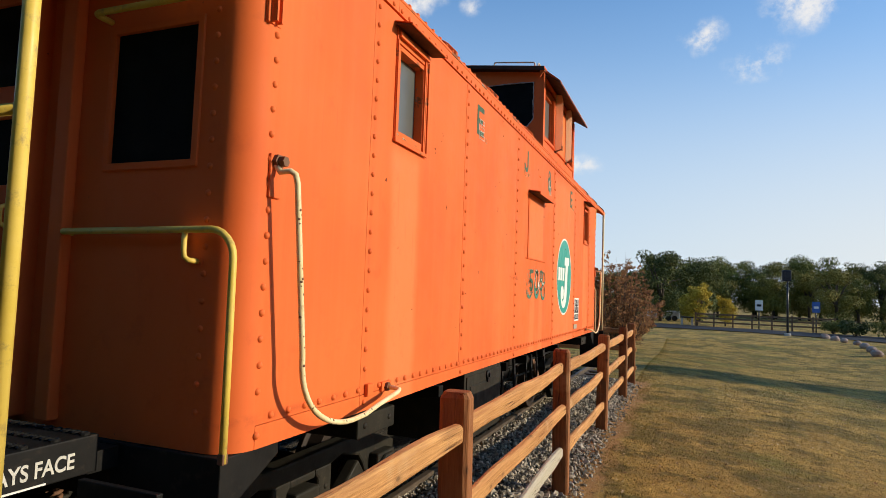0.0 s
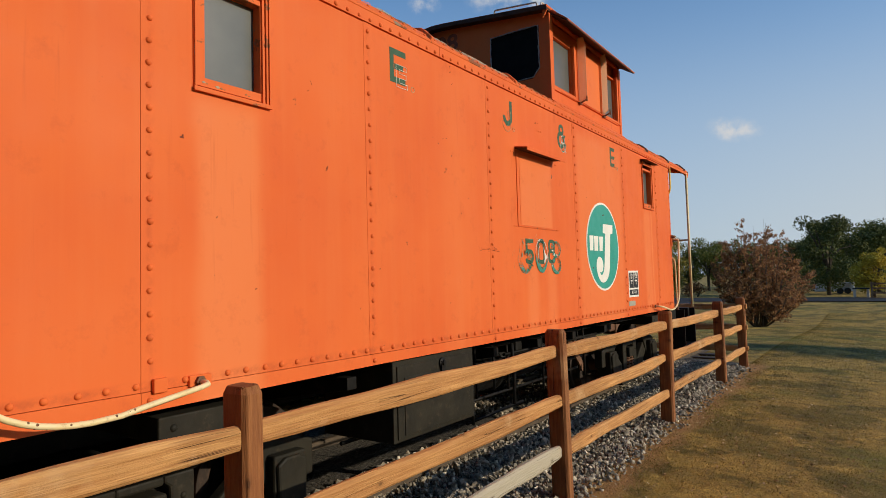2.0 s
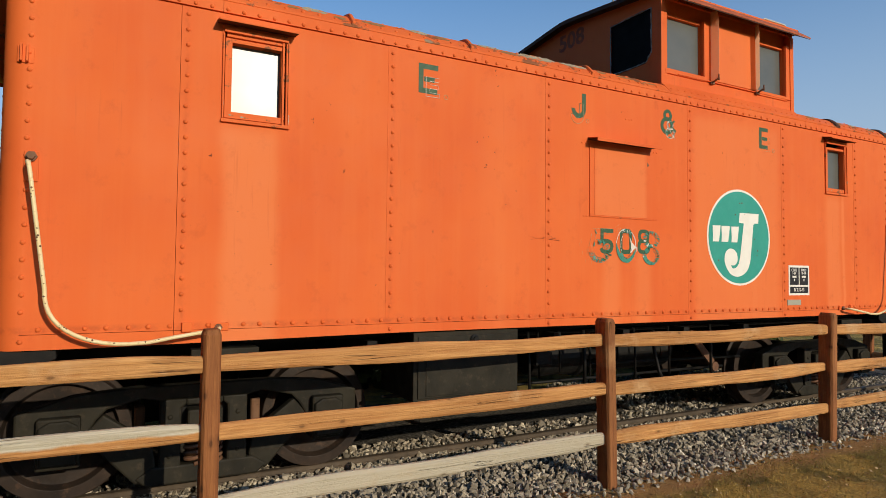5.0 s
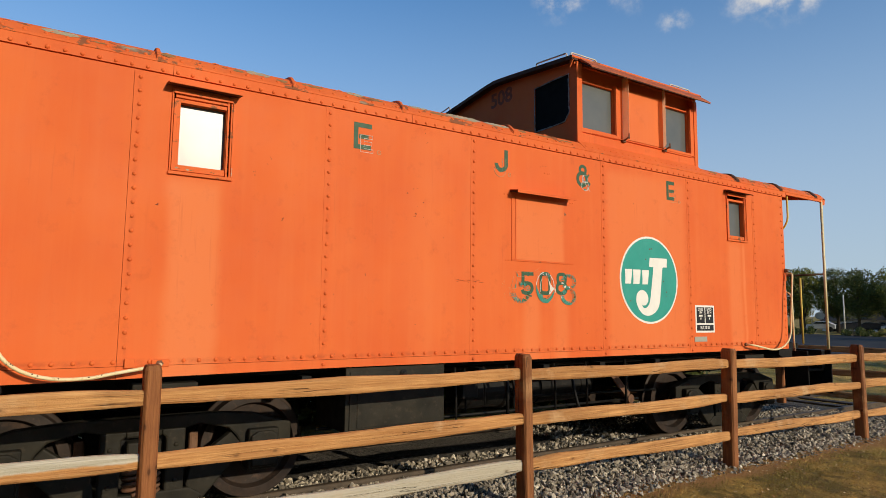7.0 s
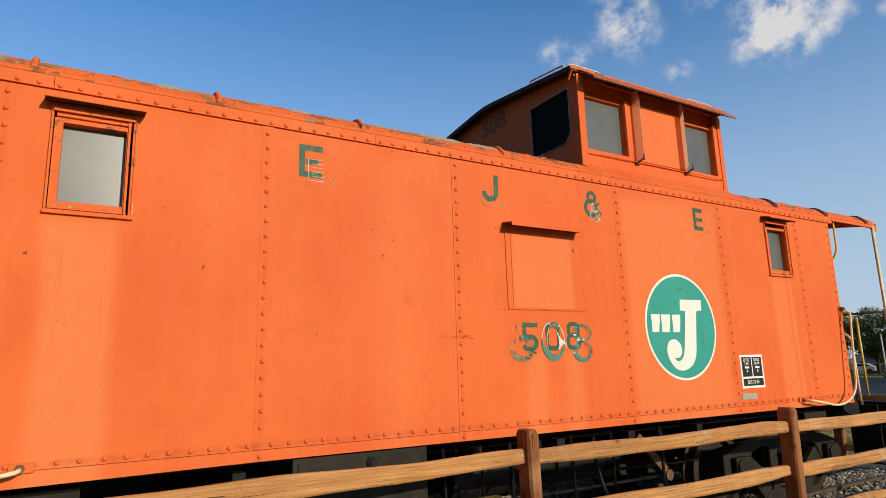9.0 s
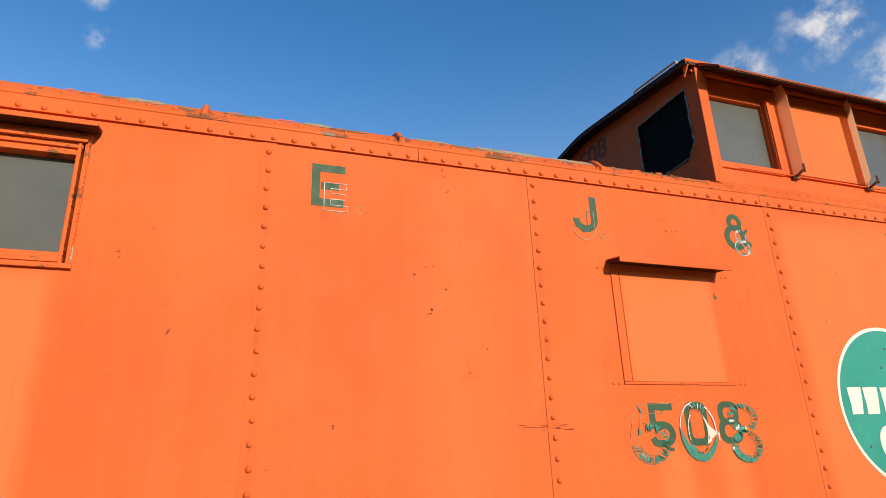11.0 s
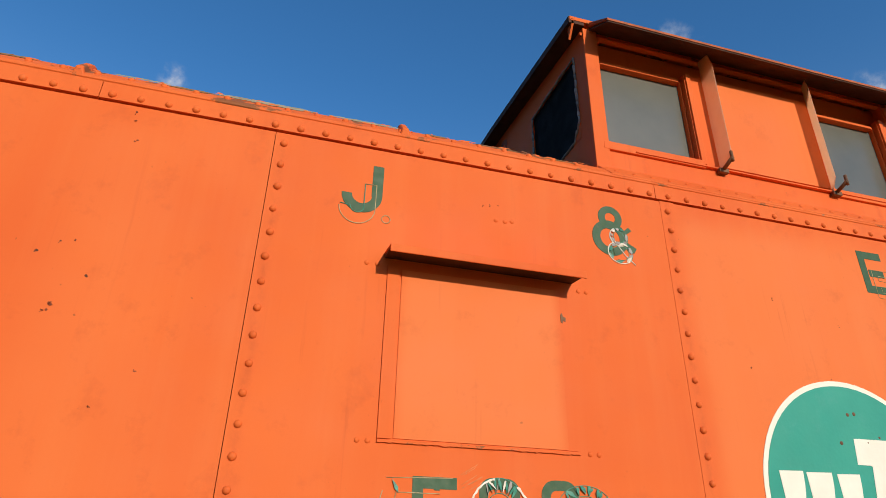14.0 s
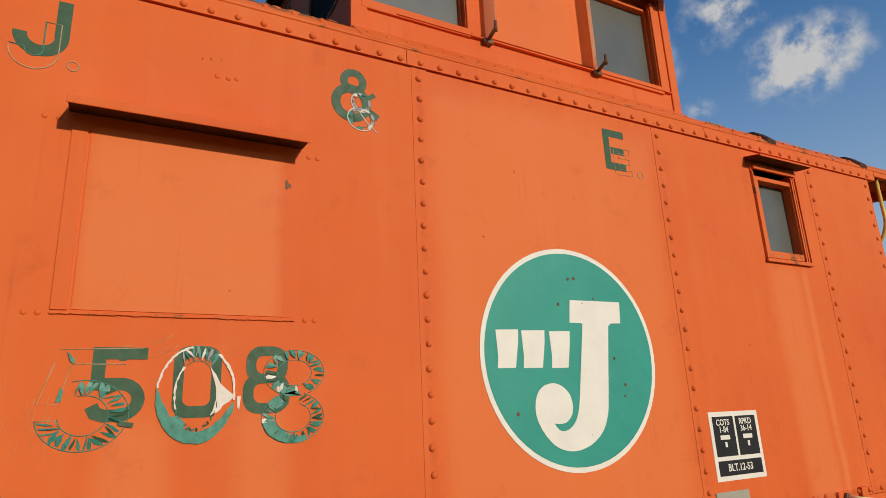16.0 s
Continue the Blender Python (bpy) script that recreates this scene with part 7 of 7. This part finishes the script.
# low hedge mounds and roadside scrub
def mound(at, w, h, mat, label, seed):
    rnd2 = random.Random(seed)
    x, y, z = at
    ob = thing("bush", label, "bush", at, "low bushes along the road")
    m = Mesh()
    for k in range(7):
        a = rnd2.uniform(0, 6.28)
        part("stem", Mesh().tube([(x, y, z - 0.05), (x + math.cos(a) * w * 0.3, y + math.sin(a) * w * 0.3, z + h * 0.8)], [0.03, 0.008], 5), BARK, ob)
    blobs_ = [(x + rnd2.uniform(-0.38, 0.38) * w, y + rnd2.uniform(-0.3, 0.3) * w, z + h * rnd2.uniform(0.3, 0.72), h * rnd2.uniform(0.25, 0.38)) for _ in range(12)]
    part("foliage", leaf_cloud(blobs_, 1100, 0.09, rnd2, 0.8), mat, ob)


for k, (az, dist, w, h) in enumerate(((6.2, 40, 2.6, 1.3), (-10.6, 52, 1.4, 1.0), (-12.0, 50, 1.8, 1.3), (-14.0, 50, 2.2, 1.4), (-16.5, 50, 2.6, 1.2), (17.6, 70, 3.0, 1.0), (20.6, 71, 3.2, 1.1), (18.6, 71, 2.4, 0.9), (24.4, 70, 3.0, 1.1), (11.6, 61.8, 2.4, 1.5))):
    mound(far_at(az, dist), w, h, LEAF_RED if k in (9,) else (LEAF_OLIVE if k % 2 else LEAF_DARK), "low leafy bush beside the road", 300 + k)

# ---- far roadside things ----
far_fence = thing("fence", "weathered three-rail wooden fence along the road", "fence", (4.5, 54.0, -0.22))
fx = [0.6 + 1.35 * k for k in range(8)]
for k, x in enumerate(fx):
    y = 54.4 - 0.12 * x
    part("post", Mesh().box(x - 0.06, x + 0.06, y - 0.06, y + 0.06, -0.4, 0.92), WOOD_FAR, far_fence)
    if k < len(fx) - 1:
        for z in (0.15, 0.47, 0.79):
            part("rail", Mesh().beam((x, y, z), (fx[k + 1], 54.4 - 0.12 * fx[k + 1], z), 0.05, 0.12), WOOD_FAR, far_fence)
pole = thing("street_lamp", "dark park lamp post with boxy head", "street lamp", (6.0, 45.6, -0.22))
part("pole", Mesh().tube([(6.0, 45.6, -0.3), (6.0, 45.6, 3.75)], [0.075, 0.05], 10), CARDARK, pole)
part("lamp_head", Mesh().box(5.68, 6.20, 45.4, 45.8, 3.30, 4.02), CARDARK, pole, "", 0.05)
part("base", Mesh().lathe([(0, 0), (0, 0.20), (0.25, 0.20), (0.27, 0.0)], (6.0, 45.6, -0.3), "z", 16), CONCRETE, pole)
for x, y, mat in ((5.15, 54.0, WHITE), (8.9, 53.4, SIGNBLUE)):
    sg = thing("road_sign", "small rectangular road sign on a dark post", "sign", (x, y, -0.22), "signs along the road")
    part("post", Mesh().tube([(x, y, -0.3), (x, y, 2.0)], 0.045, 8), CARDARK, sg)
    part("panel", Mesh().box(x - 0.26, x + 0.26, y - 0.07, y - 0.05, 1.25, 2.05), mat, sg, "white sign panel" if mat is WHITE else "blue sign panel", 0.01)
    part("writing_bar", Mesh().box(x - 0.16, x + 0.16, y - 0.078, y - 0.071, 1.55, 1.72), PLATEBLACK if mat is WHITE else WHITE, sg)
bench = thing("picnic_table", "dark picnic table with pale concrete ends", "picnic table", (-0.04, 55.4, -0.22))
part("top", Mesh().box(-0.56, 0.48, 55.1, 55.8, 0.40, 0.50), CARDARK, bench, "", 0.02)
for x in (-0.52, 0.28):
    part("support", Mesh().box(x, x + 0.16, 55.15, 55.75, -0.3, 0.40), CONCRETE, bench, "", 0.02)
x, y = -30.1, 75.6
z = ground_z(x, y)
mast = thing("light_pole", "thin pale light pole in the parking lot", "light pole", (x, y, z))
part("pole", Mesh().tube([(x, y, z - 0.1), (x, y, z + 4.3)], [0.085, 0.06], 8), STEELRAIL, mast)
part("base", Mesh().lathe([(0, 0), (0, 0.3), (0.5, 0.3), (0.5, 0.0)], (x, y, z - 0.1), "z", 14), CONCRETE, mast)
rb = random.Random(8)
for k in range(7):
    t = k / 6
    x, y = 7.95 + 1.3 * t * (1 - t) + rb.uniform(-0.1, 0.1), 44.6 - 11.4 * t
    z = ground_z(x, y)
    bm = bmesh.new()
    bmesh.ops.create_icosphere(bm, subdivisions=2, radius=0.25 * rb.uniform(0.7, 1.15))
    for vert in bm.verts:
        vert.co *= 1 + 0.25 * noise.noise(vert.co * 3 + Vector((k * 5, 0, 0)))
        vert.co.z *= 0.75
        vert.co += Vector((x, y, z + 0.10))
    me = bpy.data.meshes.new("boulder")
    bm.to_mesh(me)
    bm.free()
    me.materials.append(ROCK)
    tagged(new("boulder", me), "rounded pinkish boulder at the lawn's edge", "boulder", "boulders beside the road")


def car(x, y, turn, mat, label, long=4.4, tall=1.45):
    base = pose(x, y, ground_z(x, y) + 0.06, 0, 0, turn)
    ob = thing("car", label, "car", (x, y, ground_z(x, y)), "parked cars")

    def put(mesh):
        mesh.v = [tuple(base @ Vector(p)) for p in mesh.v]
        return mesh
    h = tall
    side = [(-long / 2, 0.30), (-long / 2 + 0.05, 0.80), (-long * 0.28, 0.92), (-long * 0.16, h), (long * 0.24, h), (long * 0.40, 0.95), (long / 2, 0.85), (long / 2, 0.32)]
    part("body", put(Mesh().prism(side, "y", -0.85, 0.85)), mat, ob, "", 0.08)
    part("window_band", put(Mesh().prism([(-long * 0.24, 0.95), (-long * 0.15, h - 0.10), (long * 0.22, h - 0.10), (long * 0.34, 0.97)], "y", -0.865, 0.865)), CARGLASS, ob)
    for wx in (-long * 0.31, long * 0.31):
        for wy in (-0.78, 0.78):
            part("wheel", put(Mesh().lathe([(-0.1, 0.0), (-0.1, 0.28), (-0.06, 0.33), (0.06, 0.33), (0.1, 0.28), (0.1, 0.0)], (wx, wy, 0.30), "y", 18)), RUBBER, ob)


for x, y, turn, mat, label, tall in ((-37.2, 85.3, 16, CARWHITE, "white pickup parked by the trees", 1.25), (-32.6, 87.4, 22, CARDARK, "dark car parked by the trees", 1.15), (-30.2, 88.4, 26, CARWHITE, "pale van parked by the trees", 1.35),
                                     (-27.9, 89.2, 24, CARWHITE, "white car parked in the lot", 1.1), (-34.6, 86.5, 30, CARDARK, "dark car parked in the lot", 1.1)):
    car(x, y, turn, mat, label, 3.3, tall)


def shed(x, y, turn, long, high, label):
    """A low white outbuilding with a pitched roof, a door and two windows."""
    z = ground_z(x, y)
    base = pose(x, y, z, 0, 0, turn)
    ob = thing("house", label, "house", (x, y, z), "white houses behind the trees")

    def put(mesh):
        mesh.v = [tuple(base @ Vector(p)) for p in mesh.v]
        return mesh
    part("wall", put(Mesh().box(-long / 2, long / 2, -1.5, 1.5, -0.2, high)), CARWHITE, ob)
    part("roof", put(Mesh().prism([(-1.8, high - 0.05), (1.8, high - 0.05), (0, high + 0.9)], "x", -long / 2 - 0.2, long / 2 + 0.2)), ASPHALT, ob, "dark shingled roof")
    part("door", put(Mesh().box(-0.35, 0.35, -1.53, -1.49, 0.0, high * 0.8)), CARDARK, ob)
    for u in (-long * 0.32, long * 0.32):
        w = part("window", put(Mesh().box(u - 0.32, u + 0.32, -1.54, -1.49, high * 0.42, high * 0.80)), CARGLASS, ob)
        part("sill", put(Mesh().box(u - 0.38, u + 0.38, -1.58, -1.49, high * 0.38, high * 0.42)), CARWHITE, w)


shed(-35.0, 93.0, 18, 4.6, 1.55, "low white house glimpsed behind the lot trees")
shed(-38.6, 92.2, 22, 3.2, 1.35, "small white outbuilding behind the lot trees")
shed(-31.2, 94.0, 16, 3.4, 1.6, "small pale house behind the lot trees")
x, y = -36.0, 80.6
z = ground_z(x, y)
hoop = thing("basketball_hoop", "pale basketball hoop on a gooseneck pole beside the lot", "basketball hoop", (x, y, z))
part("pole", Mesh().tube([(x, y, z - 0.1), (x, y, z + 1.55), (x + 0.06, y, z + 1.75), (x + 0.22, y, z + 1.86), (x + 0.95, y, z + 1.88)], 0.05, 8), OFFWHITE, hoop)
part("backboard", Mesh().prism([(x + 0.95 + 0.62 * math.cos(a) * (0.9 if math.sin(a) < 0 else 1), z + 1.98 + 0.44 * math.sin(a)) for a in (6.2832 * k / 20 for k in range(20))], "y", y - 0.05, y + 0.0), OFFWHITE, hoop, "rounded pale backboard", 0.01)
part("rim", Mesh().tube([(x + 0.95 + 0.2 * math.cos(a), y - 0.28 + 0.2 * math.sin(a), z + 1.72) for a in (6.2832 * k / 14 for k in range(15))], 0.015, 6), RUST, hoop)
x, y = -2.2, 65.0
z = ground_z(x, y)
trailer = thing("trailer", "long low white trailer beyond the trees", "trailer", (x, y, z))
part("box", Mesh().box(x - 1.5, x + 1.5, y - 0.8, y + 0.8, z + 0.22, z + 0.95), CARWHITE, trailer, "", 0.05)
part("wheel", Mesh().lathe([(-0.12, 0.0), (-0.12, 0.26), (0.12, 0.26), (0.12, 0.0)], (x + 0.5, y - 0.8, z + 0.26), "y", 18), RUBBER, trailer)
part("wheel", Mesh().lathe([(-0.12, 0.0), (-0.12, 0.26), (0.12, 0.26), (0.12, 0.0)], (x + 1.05, y - 0.8, z + 0.26), "y", 18), RUBBER, trailer)

# ---- grass ----
gr = np.random.default_rng(4)
n = 400000
u = gr.random(n)
gxs = np.where((gr.random(n) < 0.14), -9.0 + 8.0 * gr.random(n), -1.05 + 15.0 * gr.random(n) ** 1.9)
gys = np.where(gxs < -1.05, 14.25 + 20.0 * u ** 1.3, np.where(gr.random(n) < 0.16, 3.0 - 9.0 * u ** 1.6, 3.0 + 34.0 * u ** 1.8))
keep = ~((gxs < -0.82 + 0.10 * np.sin(gys * 2.3)) & (gys < 14.4) & (gr.random(n) < 0.85))
gxs, gys = gxs[keep], gys[keep]
n = len(gxs)
zs = np.array([ground_z(a, b) for a, b in zip(gxs, gys)])
ang, hgt, wid = gr.random(n) * 6.283, 0.010 + 0.022 * gr.random(n) ** 1.5, 0.0018 + 0.0030 * gr.random(n)
lean = gr.normal(0, 0.022, (n, 2))
co = np.zeros((n, 3, 3))
co[:, 0] = np.stack([gxs - np.cos(ang) * wid, gys - np.sin(ang) * wid, zs - 0.004], 1)
co[:, 1] = np.stack([gxs + np.cos(ang) * wid, gys + np.sin(ang) * wid, zs - 0.004], 1)
co[:, 2] = np.stack([gxs + lean[:, 0], gys + lean[:, 1], zs + hgt], 1)
me = bpy.data.meshes.new("grass")
me.vertices.add(n * 3)
me.vertices.foreach_set("co", co.ravel())
me.loops.add(n * 3)
me.loops.foreach_set("vertex_index", np.arange(n * 3, dtype=np.int32))
me.polygons.add(n)
me.polygons.foreach_set("loop_start", np.arange(0, n * 3, 3, dtype=np.int32))
me.update(calc_edges=True)
me.materials.append(BLADE)
tagged(new("grass", me), "short dry mown grass blades", "grass", kind="stuff")

# leaves and straw scattered over the lawn
rl = random.Random(17)
m = Mesh()
for _ in range(5200):
    x, y = -1.0 + 8.0 * rl.random() ** 1.6, 3.0 + 18.0 * rl.random() ** 1.1
    z = ground_z(x, y) + 0.012
    a, s_ = rl.uniform(0, 6.28), rl.uniform(0.008, 0.022)
    u, w = Vector((math.cos(a), math.sin(a), rl.uniform(-0.5, 0.5))) * s_, Vector((-math.sin(a), math.cos(a), rl.uniform(-0.4, 0.8))) * s_ * rl.uniform(0.3, 0.7)
    c = Vector((x, y, z))
    m.add([c - u, c - w, c + u, c + w], [(0, 1, 2, 3)])
solid("leaf_litter", m, LITTER, "small dry fallen leaves scattered over the lawn", "leaf litter", kind="stuff")
